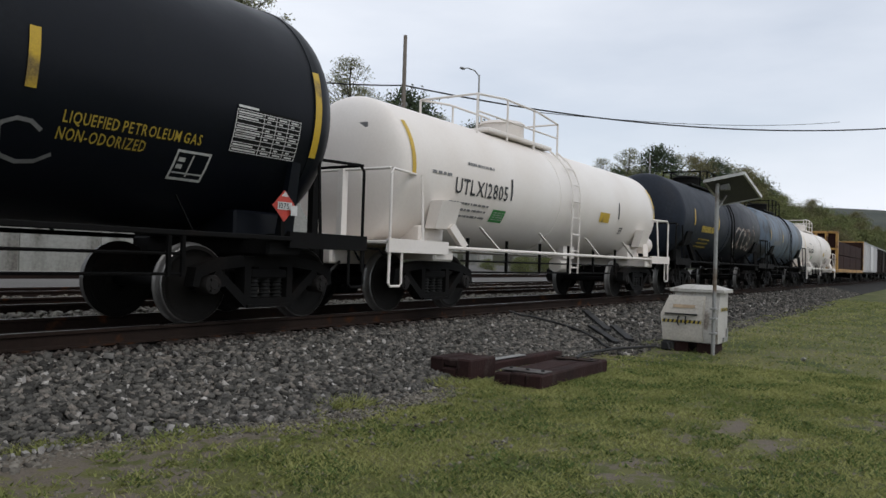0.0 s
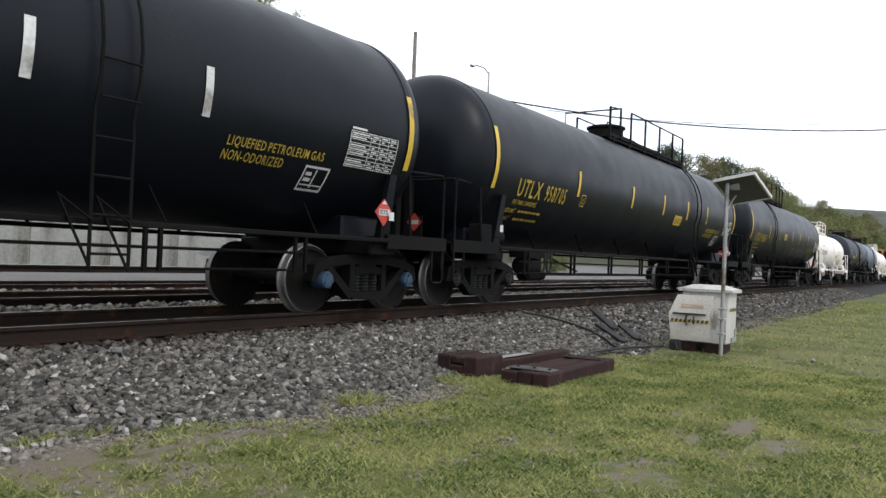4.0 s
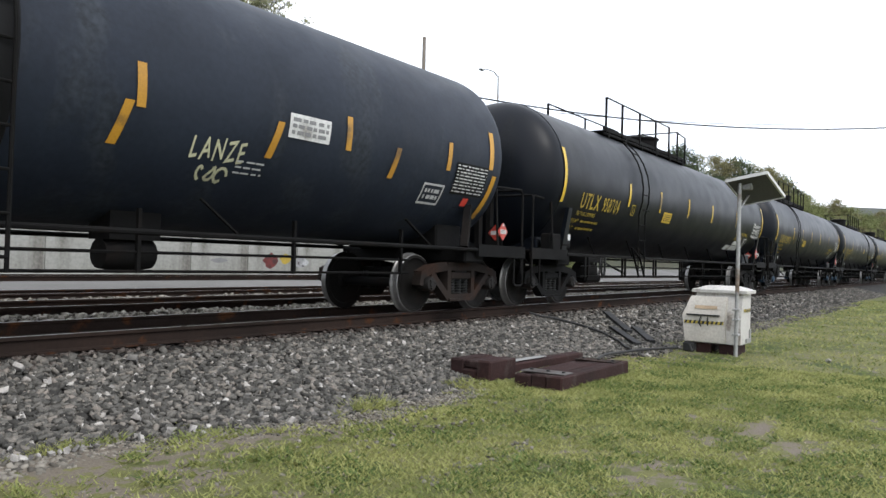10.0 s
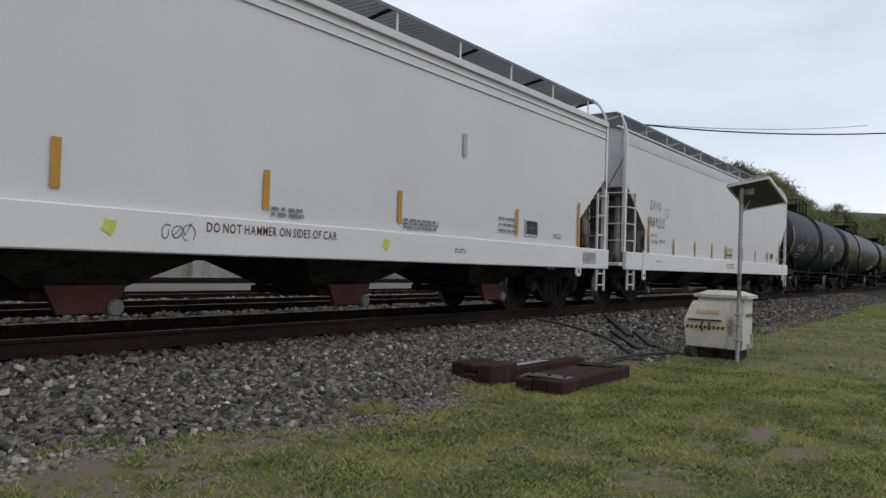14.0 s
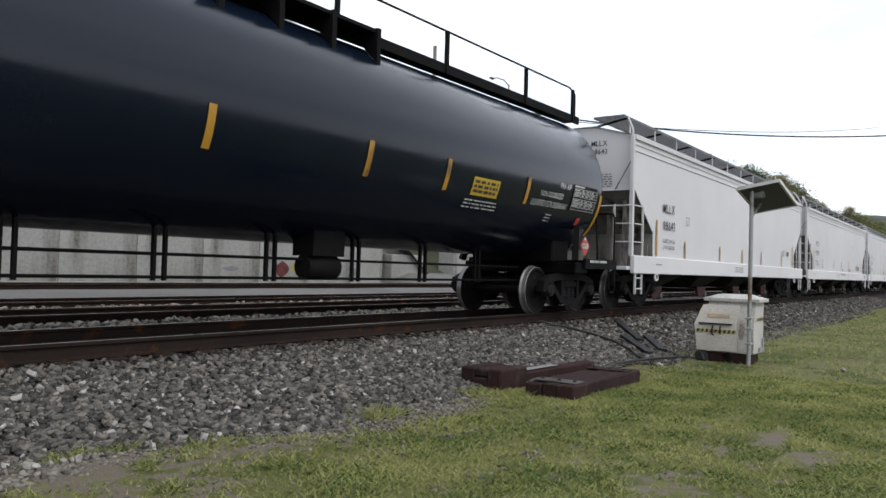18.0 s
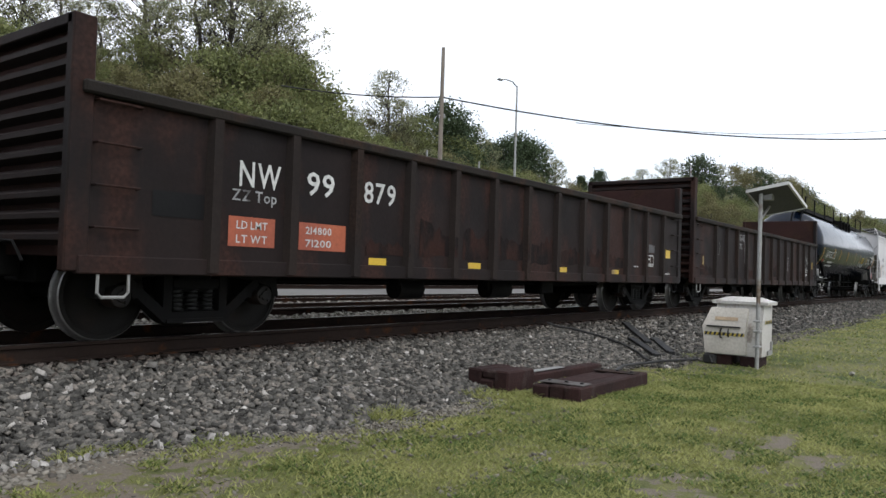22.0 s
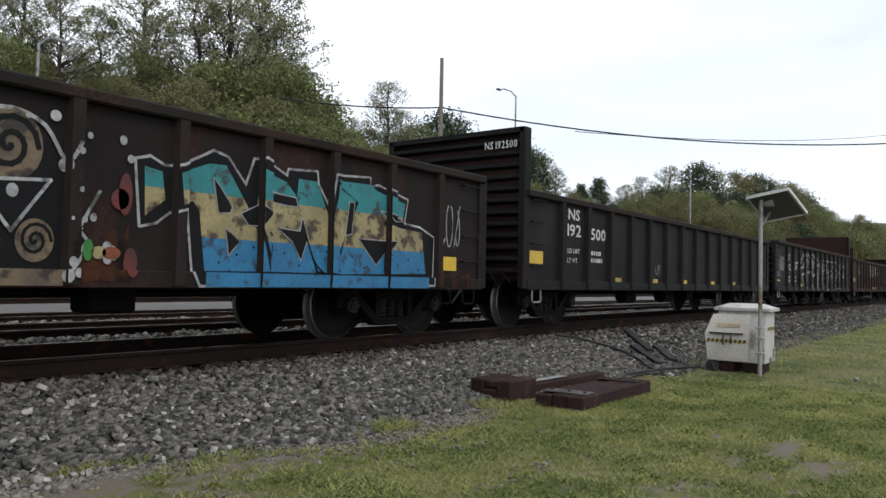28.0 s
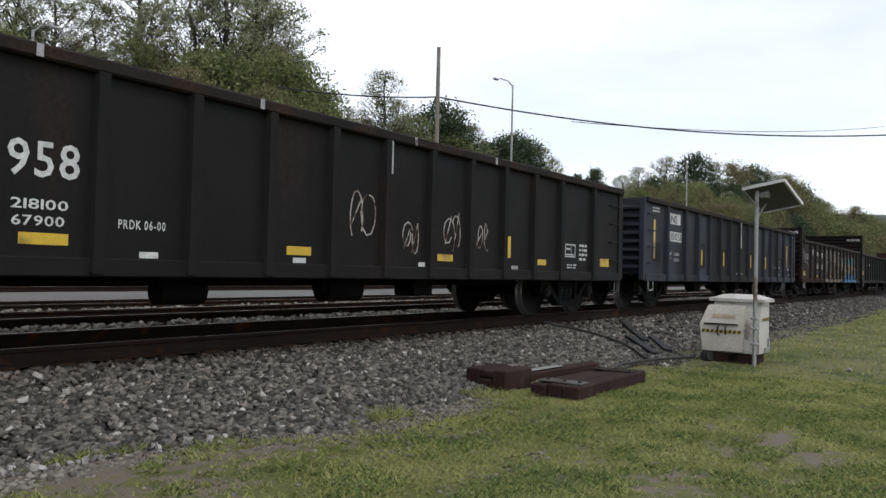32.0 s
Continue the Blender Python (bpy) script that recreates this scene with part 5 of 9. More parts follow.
def hopper(mark, number, q, length, bars, ends, foot, wordy, box, test, taggy=False, red_gates=False, reach_x=None):
    """A light grey covered hopper with sloped ends, a side sill and four outlets; the red-gated ones have a ribbed eave."""
    rng = random.Random(number)
    car = thing("covered_hopper", "light grey covered hopper car with orange reflector bars", "hopper car", "freight train")
    ribbed = red_gates
    lo, hi = reach_x if reach_x else (0.60 - length / 2, length / 2 - 0.60)
    MID[0] = (lo + hi) / 2
    hl = (hi - lo) / 2
    W = 1.52
    eave = 3.86 if ribbed else 3.70
    trucks(car, hl - 1.55)
    # body: a tub whose ends slope inwards below
    if ribbed:
        top = [(-W, eave), (-W + 0.02, 3.97), (-0.55, 4.24), (0.55, 4.24), (W - 0.02, 3.97), (W, eave)]
    else:
        top = [(-W, eave), (-W + 0.03, 3.82), (-W + 0.10, 3.97), (-W + 0.28, 4.10), (-0.55, 4.22), (0.55, 4.22), (W - 0.28, 4.10), (W - 0.10, 3.97), (W - 0.03, 3.82), (W, eave)]

    def end_x(z):
        return hl - 0.12 - min(1.20, max(0.0, 2.74 - z) * 1.28)
    zs = [1.06, 1.45, 1.80, 2.74]
    side = Geo()
    for s in (-1, 1):
        out = [(-end_x(z), z) for z in zs] + [(-hl + 0.12, eave), (hl - 0.12, eave)] + [(end_x(z), z) for z in reversed(zs)]
        side.prism(out, s * W - (0.02 if s > 0 else 0), s * W + (0.02 if s < 0 else 0))
    part("side_sheet", side, HOPPER, car)
    n = len(top)
    for e in (-1, 1):
        sl = Geo()
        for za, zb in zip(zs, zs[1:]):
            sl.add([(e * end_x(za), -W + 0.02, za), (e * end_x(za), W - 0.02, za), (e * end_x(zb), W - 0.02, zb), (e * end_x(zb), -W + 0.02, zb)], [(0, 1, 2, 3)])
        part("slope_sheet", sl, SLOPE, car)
        x = e * (hl - 0.12)
        part("end_sheet", Geo().add([(x, -W + 0.02, 2.74), (x, W - 0.02, 2.74)] + [(x, y * 0.985, z - 0.004) for y, z in reversed(top)], [tuple(range(n + 2))]), HOPPER, car)
        part("end_flange", Geo().bar((x + e * 0.03, -W + 0.02, 2.74), (x + e * 0.03, W - 0.02, 2.74), 0.05, 0.03), HOPPER, car)
    rf = Geo()
    x0, x1 = -hl + 0.06, hl - 0.06
    rf.add([(x0, y, z) for y, z in top] + [(x1, y, z) for y, z in top], [(i, i + 1, i + 1 + n, i + n) for i in range(n - 1)])
    part("roof", rf, HOPPER if ribbed else HOPPER_ROOF, car)
    for s in (-1, 1):
        for z0, z1, out in (((3.60, 3.625, 0.022), (3.74, 3.765, 0.022), (3.86, 3.975, 0.05)) if ribbed else ((3.685, 3.71, 0.012), (4.09, 4.135, -0.20))):
            y0, y1 = sorted((s * (W - 0.01 if out > 0 else W - 0.27), s * (W + out)))
            part("eave_rail", Geo().box(x0, x1, y0, y1, z0, z1, 0.008), HOPPER, car)
    # hatches and running boards
    part("hatch_trough", Geo().box(-hl + 1.2, hl - 1.2, -0.32, 0.32, 4.22, 4.36, 0.03), HOPPER, car)
    bz = 4.42
    for s in (-1, 1):
        rb = Geo()
        a, b = sorted((s * 0.55, s * 1.26))
        for k in range(15):
            y = a + (b - a) * k / 14
            t = 0.014 if k in (0, 14) else 0.004
            rb.box(-hl, hl, y - t, y + t, bz - (0.03 if k in (0, 14) else 0.0), bz + 0.022)
        for k in range(150):
            x = -hl + 2 * hl * k / 149
            rb.box(x - 0.005, x + 0.005, a, b, bz + 0.004, bz + 0.018)
        part("running_board", rb, GRATING, car)
        strap = Geo().bar((0, s * 0.45, 4.25), (0, s * 1.27, bz - 0.02), 0.05, 0.02, (1, 0, 0)).mesh("board_bracket", UNDER if ribbed else HOPPER)
        stay = Geo().bar((0, s * 1.245, 4.08), (0, s * 1.245, bz - 0.01), 0.03, 0.02).mesh("board_post", HOPPER)
        for k in range(9):
            part("board_bracket", strap, None, car, m=pose(-hl + 0.25 + (2 * hl - 0.5) * k / 8, 0, 0))
        for k in range(12):
            part("board_post", stay, None, car, m=pose(-hl + 0.45 + (2 * hl - 0.9) * k / 11, 0, 0))
    # sill, corner posts, ladders
    for s in (-1, 1):
        y0, y1 = sorted((s * 1.50, s * 1.60))
        part("side_sill", Geo().box(-hl - 0.02, hl + 0.02, y0, y1, 0.84, 1.25, 0.015), SILL_PAINT, car)
    rungs = (1.55, 1.96, 2.37) if ribbed else (1.50, 1.88, 2.26, 2.58)
    for e in (-1, 1):
        for y in (-1.49, 1.49):
            post = Geo().box(e * (hl - 0.04) - 0.05, e * (hl - 0.04) + 0.05, y - 0.045, y + 0.045, 1.24, 3.96, 0.01)
            post.tube([(e * (hl - 0.04), y, 3.92), (e * (hl - 0.05), y * 0.99, 4.10), (e * (hl - 0.10), y * 0.91, 4.34), (e * (hl - 0.30), y * 0.85, bz + 0.03)], 0.026, 8)
            part("corner_post", post, HOPPER, car)
        part("end_sill", Geo().box(min(e * (hl + 0.22), e * (hl - 0.3)), max(e * (hl + 0.22), e * (hl - 0.3)), -1.5, 1.5, 0.92, 1.0, 0.01), HOPPER, car)
        for y in (-0.75, 0.75):
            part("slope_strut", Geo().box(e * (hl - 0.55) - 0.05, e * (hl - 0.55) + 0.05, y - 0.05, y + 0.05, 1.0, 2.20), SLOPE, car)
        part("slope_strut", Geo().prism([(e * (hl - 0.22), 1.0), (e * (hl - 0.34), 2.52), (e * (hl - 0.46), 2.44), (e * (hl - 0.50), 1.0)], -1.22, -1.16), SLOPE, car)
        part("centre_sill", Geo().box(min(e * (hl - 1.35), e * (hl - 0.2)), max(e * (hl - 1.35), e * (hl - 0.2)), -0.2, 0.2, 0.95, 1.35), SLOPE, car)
        xe, xs = e * (hl + 0.03), e * (hl - 0.53)
        part("ladder_rail", Geo().box(xe - 0.02, xe + 0.02, -1.13, -1.09, 1.0, rungs[-1] + 0.03), HOPPER, car)
        part("ladder_rail", Geo().box(xs - 0.02, xs + 0.02, -1.58, -1.54, 1.20, rungs[-1] + 0.03), HOPPER, car)
        for z in rungs:
            part("ladder_rung", Geo().tube([(xe, -1.11, z), (xe, -1.50, z)], 0.014, 6), HOPPER, car)
            part("ladder_rung", Geo().tube([(e * (hl - 0.03), -1.565, z), (xs, -1.565, z)], 0.014, 6), HOPPER, car)
        part("end_handrail", Geo().tube([(xe, -1.11, rungs[-1]), (xe, 1.1, rungs[-1]), (xe, 1.3, rungs[-1] - 0.2)], 0.014, 6), HOPPER, car)
        part("end_brace", Geo().tube([(xe, -1.47, 3.35), (xe - e * 0.05, -1.10, 2.75)], 0.013, 6), SLOPE, car)
        part("bracket_rod", Geo().tube([(e * (hl - 0.06), -1.47, 3.35), (e * (hl - 0.10), -1.54, 2.55)], 0.011, 6), SLOPE, car)
        st = Geo()
        ladder(st, e * (hl - 0.32) - 0.19, e * (hl - 0.32) + 0.19, -1.56, 0.38, 0.86, 2)
        part("sill_step", st, HOPPER, car)
        jp = Geo()
        if ribbed:
            x = e * (hl - 1.42)
            jp.prism([(x - 0.06, 0.68), (x + 0.06, 0.68), (x + 0.10, 0.73), (x + 0.10, 0.86), (x - 0.10, 0.86), (x - 0.10, 0.73)], -1.59, -1.55)
            hole = Geo().lathe([(0.0, -1.594), (0.05, -1.594), (0.05, -1.56)], "y", n=14, at=(x, 0, 0.775))
        else:
            x = e * (hl - 1.02)
            jp.prism([(x - 0.085, 0.62), (x + 0.085, 0.62), (x + 0.085, 0.92), (x + 0.06, 1.3), (x - 0.06, 1.3), (x - 0.085, 0.92)], -1.63, -1.60)
            hole = Geo().lathe([(0.0, -1.636), (0.042, -1.636), (0.042, -1.60)], "y", n=14, at=(x, 0, 0.72))
        part("lug_hole", hole, BLACK_INK, part("jacking_lug", jp, SILL_PAINT, car))
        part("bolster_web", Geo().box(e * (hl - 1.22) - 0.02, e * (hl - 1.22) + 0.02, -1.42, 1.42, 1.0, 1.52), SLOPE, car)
        if e > 0:
            ring = [(hl - 0.02, -0.92 + 0.29 * math.cos(a * math.pi / 10), 2.02 + 0.29 * math.sin(a * math.pi / 10)) for a in range(21)]
            wheel = part("brake_wheel", Geo().tube(ring, 0.018, 6), UNDER, car)
            for a in range(3):
                c, d = 0.29 * math.cos(a * math.pi / 3), 0.29 * math.sin(a * math.pi / 3)
                part("spoke", Geo().tube([(hl - 0.02, -0.92 - c, 2.02 - d), (hl - 0.02, -0.92 + c, 2.02 + d)], 0.012, 6), UNDER, wheel)
            part("brake_housing", Geo().box(hl - 0.26, hl - 0.08, -1.08, -0.78, 1.84, 2.22, 0.04), UNDER, car)
            part("air_reservoir", Geo().lathe([(0.0, -0.42), (0.19, -0.38), (0.19, 0.38), (0.0, 0.42)], "x", n=16, at=(hl - 0.74, -0.88, 1.42)), SLOPE, car)
            part("control_valve", Geo().box(hl - 0.62, hl - 0.36, -1.32, -1.08, 1.52, 1.86, 0.03).box(hl - 0.58, hl - 0.42, -1.36, -1.2, 1.30, 1.54, 0.02), SLOPE, car)
            part("valve_plate", Geo().box(hl - 0.80, hl - 0.62, -1.26, -1.18, 1.28, 2.10, 0.02), UNDER, car)
            for k in range(3):
                part("air_hose", Geo().tube([(hl - 0.34, -1.18 + 0.06 * k, 1.72), (hl - 0.18, -1.22, 1.60 - 0.05 * k), (hl - 0.15, -1.14 + 0.05 * k, 1.35), (hl - 0.26, -1.10, 1.08)], 0.014, 6), RUBBER, car)
        coupler(car, e, hl + 0.5)
    # outlets
    for k in range(4):
        xc = -5.65 + 3.87 * k if ribbed else -hl + 3.4 + (2 * hl - 6.8) * k / 3
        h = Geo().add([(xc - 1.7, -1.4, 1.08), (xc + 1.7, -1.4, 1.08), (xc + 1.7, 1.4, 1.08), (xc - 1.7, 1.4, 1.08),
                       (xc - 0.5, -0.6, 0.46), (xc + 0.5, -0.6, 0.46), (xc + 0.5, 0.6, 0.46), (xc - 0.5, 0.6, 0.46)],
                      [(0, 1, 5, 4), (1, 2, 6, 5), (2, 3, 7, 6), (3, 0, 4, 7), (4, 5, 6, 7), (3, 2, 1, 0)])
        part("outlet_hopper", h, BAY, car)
        gt = Geo().box(xc - 0.5, xc + 0.5, -0.72, 0.72, 0.34, 0.44, 0.02).lathe([(0.0, 0.7), (0.09, 0.7), (0.09, 0.8), (0.0, 0.8)], "y", n=14, at=(xc - 0.25, 0, 0.40))
        part("outlet_gate", gt, FRAME_RUSTY if red_gates else UNDER, car)
        part("outlet_cap", Geo().lathe([(0.0, -0.84), (0.075, -0.84), (0.09, -0.82), (0.09, -0.70)], "y", n=18, at=(xc + (0.32 if red_gates else 0.1), 0, 0.27 if red_gates else 0.32)), GREY_INK, car)
        if red_gates:
            part("red_gate_guard", Geo().prism([(xc - 0.28, 0.22), (xc + 0.30, 0.22), (xc + 0.44, 0.50), (xc - 0.42, 0.50)], -0.80, -0.74), GATE_RED, car)
    part("brake_pipe", Geo().tube([(-hl + 1.5, -0.6, 0.8), (hl - 1.5, -0.6, 0.8)], 0.02, 6), UNDER, car)
    # reflectors and lettering
    at = flat(-W - 0.024)
    sill = flat(-1.606)
    for x in ends:
        part("reflector_bar", patch(Geo(), x - 0.05, x + 0.05, 1.27, 2.14, at, 1), AMBER, car)
    for x in bars:
        part("reflector_bar", patch(Geo(), x - 0.045, x + 0.045, foot, foot + 0.44, at, 1), AMBER, car)
    for k, (text, x0, x1, z, h) in enumerate(wordy):
        fitted(car, text, x0, x1, z, h, at, BLACK_INK, gap=0.15 if k > 1 else 0.48 if mark == "CHVX" else 0.2)
    for text, z, u in ((mark, 3.78, 0.44), (number, 3.59, 0.44)) if ribbed else ((mark, 3.00, 0.40), (number, 2.84, 0.40)):
        fitted(car, text, u, u + 0.40, z, 0.12, lambda a, b: (-hl + 0.112, -a, b), BLACK_INK)
    if ribbed:
        t = Geo()
        print_lines(t, 0.36, 0.98, 2.80, 3.14, 6, lambda a, b: (-hl + 0.112, -a, b), rng, 0.5)
        tagged(part("end_print", t, GREY_INK, car), kind="stuff")
    t = Geo()
    x0, x1, z0, z1 = test
    print_lines(t, x0 - 0.9, x0 - 0.35, z0, z1, 3, at, rng, 0.4)
    print_lines(t, x1 + 0.6, x1 + 0.95, 1.38, 1.48, 2, at, rng, 0.4)
    print_lines(t, -hl + 1.8, -hl + 2.2, 1.04, 1.10, 1, sill, rng, 0.5)
    tagged(part("small_print", t, GREY_INK, car), kind="stuff")
    if not taggy:
        t = Geo()
        print_lines(t, -0.58, 0.38, 0.96, 1.15, 3, sill, rng, 0.35)
        tagged(part("sill_print", t, BLACK_INK, car), kind="stuff")
    if mark == "CHVX":
        notice = part("notice_plate", patch(Geo(), -0.42, 0.27, 1.34, 1.62, at, 1), NOTICE, car, "pale yellow notice plate with dark print")
        t = Geo()
        over = flat(-W - 0.029)
        frame_lines(t, -0.42, 0.27, 1.34, 1.62, 0.012, over)
        for u0, u1 in ((-0.38, -0.20), (-0.14, 0.02), (0.06, 0.24)):
            patch(t, u0, u1, 1.385, 1.455, over, 1)
        part("number_print", t, BLACK_INK, notice)
        t = Geo()
        print_lines(t, -0.36, 0.20, 1.49, 1.60, 3, over, rng, 0.4)
        tagged(part("small_print", t, GREY_INK, notice), kind="stuff")
    x0, x1, z0, z1 = test
    st = part("test_stencil", patch(Geo(), x0, x1, z0, z1, at, 1), WHITE_PLATE, car)
    w = Geo()
    for i in range(2):
        for j in range(2):
            patch(w, x0 + 0.025 + (x1 - x0 - 0.05) * i / 2, x0 + 0.025 + (x1 - x0 - 0.05) * (i + 0.95) / 2, z0 + 0.03 + (z1 - z0 - 0.06) * j / 2, z0 + 0.03 + (z1 - z0 - 0.06) * (j + 0.95) / 2, flat(-W - 0.029), 1)
    part("stencil_field", w, BLACK_INK, st)
    x0, x1, z0, z1 = box
    t = Geo()
    frame_lines(t, x0, x1, z0, z1, 0.015, at)
    letters(t, "C", (x0 + x1) / 2 - 0.035, z0 + 0.04, 0.08, at)
    part("plate_stencil", t, GREY_INK, car)
    if taggy:
        g = part("grey_patch", patch(Geo(), 8.67, 9.3, 0.94, 1.17, sill, 1), HOPPER_ROOF, car)
        t = Geo()
        scrawl(t, rng, 8.7, 9.27, 0.95, 1.16, 4, 0.012, flat(-1.612))
        part("scribble", t, GREY_INK, g)
        t = Geo()
        scrawl(t, rng, -0.88, -0.49, 0.97, 1.15, 3, 0.010, sill)
        part("scribble", t, GREY_INK, car)
        part("grey_smudge", patch(Geo(), 4.39, 4.50, 2.50, 2.86, at, 2), HOPPER_ROOF, car)
        t = Geo()
        print_lines(t, 0.57, 1.08, 1.30, 1.43, 2, at, rng, 0.6)
        print_lines(t, 2.97, 3.80, 1.30, 1.46, 3, at, rng, 0.7)
        print_lines(t, 4.15, 4.45, 1.00, 1.08, 2, sill, rng, 0.6)
        tagged(part("notice_print", t, GREY_INK, car), kind="stuff")
        fitted(car, "DO NOT HAMMER ON SIDES OF CAR", -0.34, 1.58, 1.08, 0.10, sill, RED_INK)
        for x in (-1.4, 2.54):
            blob = [(x + (0.06 + 0.035 * (i % 2)) * math.cos(0.7 * i), 1.07 + (0.06 + 0.03 * (i % 2)) * math.sin(0.7 * i)) for i in range(9)]
            part("chalk_blob", Geo().add([sill(a, b) for a, b in blob], [tuple(range(9))]), CHALK, car)
    MOVING.append((car, q + MID[0]))
    MID[0] = 0.0
    return car


def gondola(q, length, paint, height, label, ends=(0, 0), stakes=None, chord=0.12, sill_z=0.68, lip=0.16, reach_x=None):
    """An open gondola: plated sides between stakes, a heavy top chord, ribbed ends; ends: the height of an end that rises above the sides, or 0."""
    car = thing("gondola_car", label, "gondola car", "freight train")
    lo, hi = reach_x or (0.42 - length / 2, length / 2 - 0.42)
    hl, MID[0] = (hi - lo) / 2, (lo + hi) / 2
    W = 1.50
    mat = GOND[paint]
    trucks(car, hl - 1.55)
    for e in (-1, 1):
        coupler(car, e, length / 2 - e * MID[0])
    xs = stakes or [-6.35 + 1.0583 * k for k in range(13)]
    for s in (-1, 1):
        y0, y1 = sorted((s * W, s * (W - 0.03)))
        part("side_plate", Geo().box(-hl, hl, y0, y1, sill_z + lip, height - chord + 0.01), mat, car)
        y0, y1 = sorted((s * (W + 0.05), s * (W - 0.05)))
        part("side_sill", Geo().box(-hl, hl, y0, y1, sill_z, sill_z + lip + 0.01, 0.012), mat, car)
        y0, y1 = sorted((s * (W + 0.09), s * (W - 0.09)))
        part("top_chord", Geo().box(-hl - 0.02, hl + 0.02, y0, y1, height - chord, height, 0.02), RIM_RUST, car)
        for x in (v - MID[0] for v in xs):
            st = Geo()
            o = s * (W + 0.085)
            i = s * W
            w0, w1 = 0.085, 0.055
            z0, z1 = sill_z + 0.03, height - chord + 0.01
            st.add([(x - w0, i, z0), (x - w1, o, z0), (x + w1, o, z0), (x + w0, i, z0), (x - w0, i, z1), (x - w1, o, z1), (x + w1, o, z1), (x + w0, i, z1)],
                   [(0, 1, 5, 4), (1, 2, 6, 5), (2, 3, 7, 6), (0, 3, 2, 1), (4, 5, 6, 7)])
            part("stake", st, STAKE[paint], car)
    part("floor", Geo().box(-hl + 0.02, hl - 0.02, -W + 0.03, W - 0.03, sill_z + 0.20, sill_z + 0.28), INSIDE, car)
    cs = Geo().box(-hl + 0.2, hl - 0.2, -0.33, 0.33, sill_z - 0.12, sill_z + 0.22, 0.02)
    part("centre_sill", cs, UNDER, car)
    for k in range(8):
        x = -hl + 2.8 + (2 * hl - 5.6) * k / 7
        for y0, y1 in ((-W + 0.05, -0.33), (0.33, W - 0.05)):
            part("cross_bearer", Geo().box(x - 0.05, x + 0.05, y0, y1, sill_z + 0.02, sill_z + 0.20), UNDER, car)
    for e, tall in zip((-1, 1), ends):
        z1 = tall or height - 0.02
        wall = Geo().box(min(e * hl, e * (hl - 0.05)), max(e * hl, e * (hl - 0.05)), -W + 0.02, W - 0.02, sill_z + 0.15, z1, 0.01)
        ew = part("end_wall", wall, INSIDE if tall else mat, car)
        rb = Geo()
        n = int((z1 - sill_z - 0.2) / 0.20)
        for k in range(n):
            z = sill_z + 0.32 + (z1 - sill_z - 0.55) * k / (n - 1)
            rb.add([(e * hl, -W + 0.05, z - 0.07), (e * (hl + 0.10), -W + 0.05, z - 0.025), (e * (hl + 0.10), -W + 0.05, z + 0.025), (e * hl, -W + 0.05, z + 0.07),
                    (e * hl, W - 0.05, z - 0.07), (e * (hl + 0.10), W - 0.05, z - 0.025), (e * (hl + 0.10), W - 0.05, z + 0.025), (e * hl, W - 0.05, z + 0.07)],
                   [(0, 1, 2, 3), (4, 7, 6, 5), (0, 4, 5, 1), (1, 5, 6, 2), (2, 6, 7, 3)])
        if tall:
            rb.box(min(e * hl, e * (hl + 0.12)), max(e * hl, e * (hl + 0.12)), -W, W, z1 - 0.10, z1, 0.01)
        part("end_rib", rb, mat, ew)
        for y in (-1, 1):
            cp = Geo()
            a, b = sorted((y * (W + 0.03), y * (W - 0.09)))
            cp.box(min(e * (hl + 0.12), e * (hl - 0.10)), max(e * (hl + 0.12), e * (hl - 0.10)), a, b, sill_z + 0.02, z1, 0.015)
            part("corner_post", cp, mat, car)
        for k in range(4):
            gr = Geo()
            z = sill_z + 0.42 + 0.38 * k
            x0, x1 = sorted((e * (hl - 0.12), e * (hl - 0.55)))
            gr.tube([(x0, -W, z), (x0, -W - 0.07, z), (x1, -W - 0.07, z), (x1, -W, z)], 0.012, 6)
            part("grab_iron", gr, mat, car)
        ss = Geo()
        x0, x1 = sorted((e * (hl - 0.20), e * (hl - 0.50)))
        stirrup(ss, x0, x1, -W - 0.02, sill_z - 0.21, sill_z + 0.02, 0.016)
        part("sill_step", ss, STEEL if e < 0 else UNDER, car)
    # brake gear below the floor
    bg = Geo().tube([(-hl + 2.5, -0.7, 0.62), (hl - 2.5, -0.7, 0.62)], 0.02, 6)
    bg.lathe([(0.0, -0.3), (0.15, -0.28), (0.15, 0.28), (0.0, 0.3)], "x", n=14, at=(-2.2, -0.8, 0.52)).box(-2.5, -1.9, -0.9, -0.7, 0.5, 0.8)
    bg.lathe([(0.0, -0.35), (0.16, -0.33), (0.16, 0.33), (0.0, 0.35)], "x", n=14, at=(0.3, -0.8, 0.52)).box(-0.1, 0.7, -0.9, -0.7, 0.5, 0.8)
    bg.box(1.8, 2.3, -0.9, -0.5, 0.42, 0.75, 0.03).bar((2.3, -0.7, 0.6), (4.5, -0.5, 0.66), 0.05, 0.03).bar((-2.6, -0.7, 0.6), (-5, -0.5, 0.66), 0.05, 0.03)
    part("brake_gear", bg, UNDER, car)
    MOVING.append((car, q + MID[0]))
    return car, hl, flat(-W - 0.006), flat(-W - 0.094), xs


# the consist; each car by the place of its middle at the start and its length
J = [8.65, -10.60, -29.45, -48.50, -67.45, -86.40, -103.60, -122.10, -143.20, -161.40, -180.30, -197.20, -213.90, -231.00, -247.80, -265.10, -281.95, -299.20, -316.60]


def between(k):
    return (J[k] + J[k + 1]) / 2, J[k] - J[k + 1]


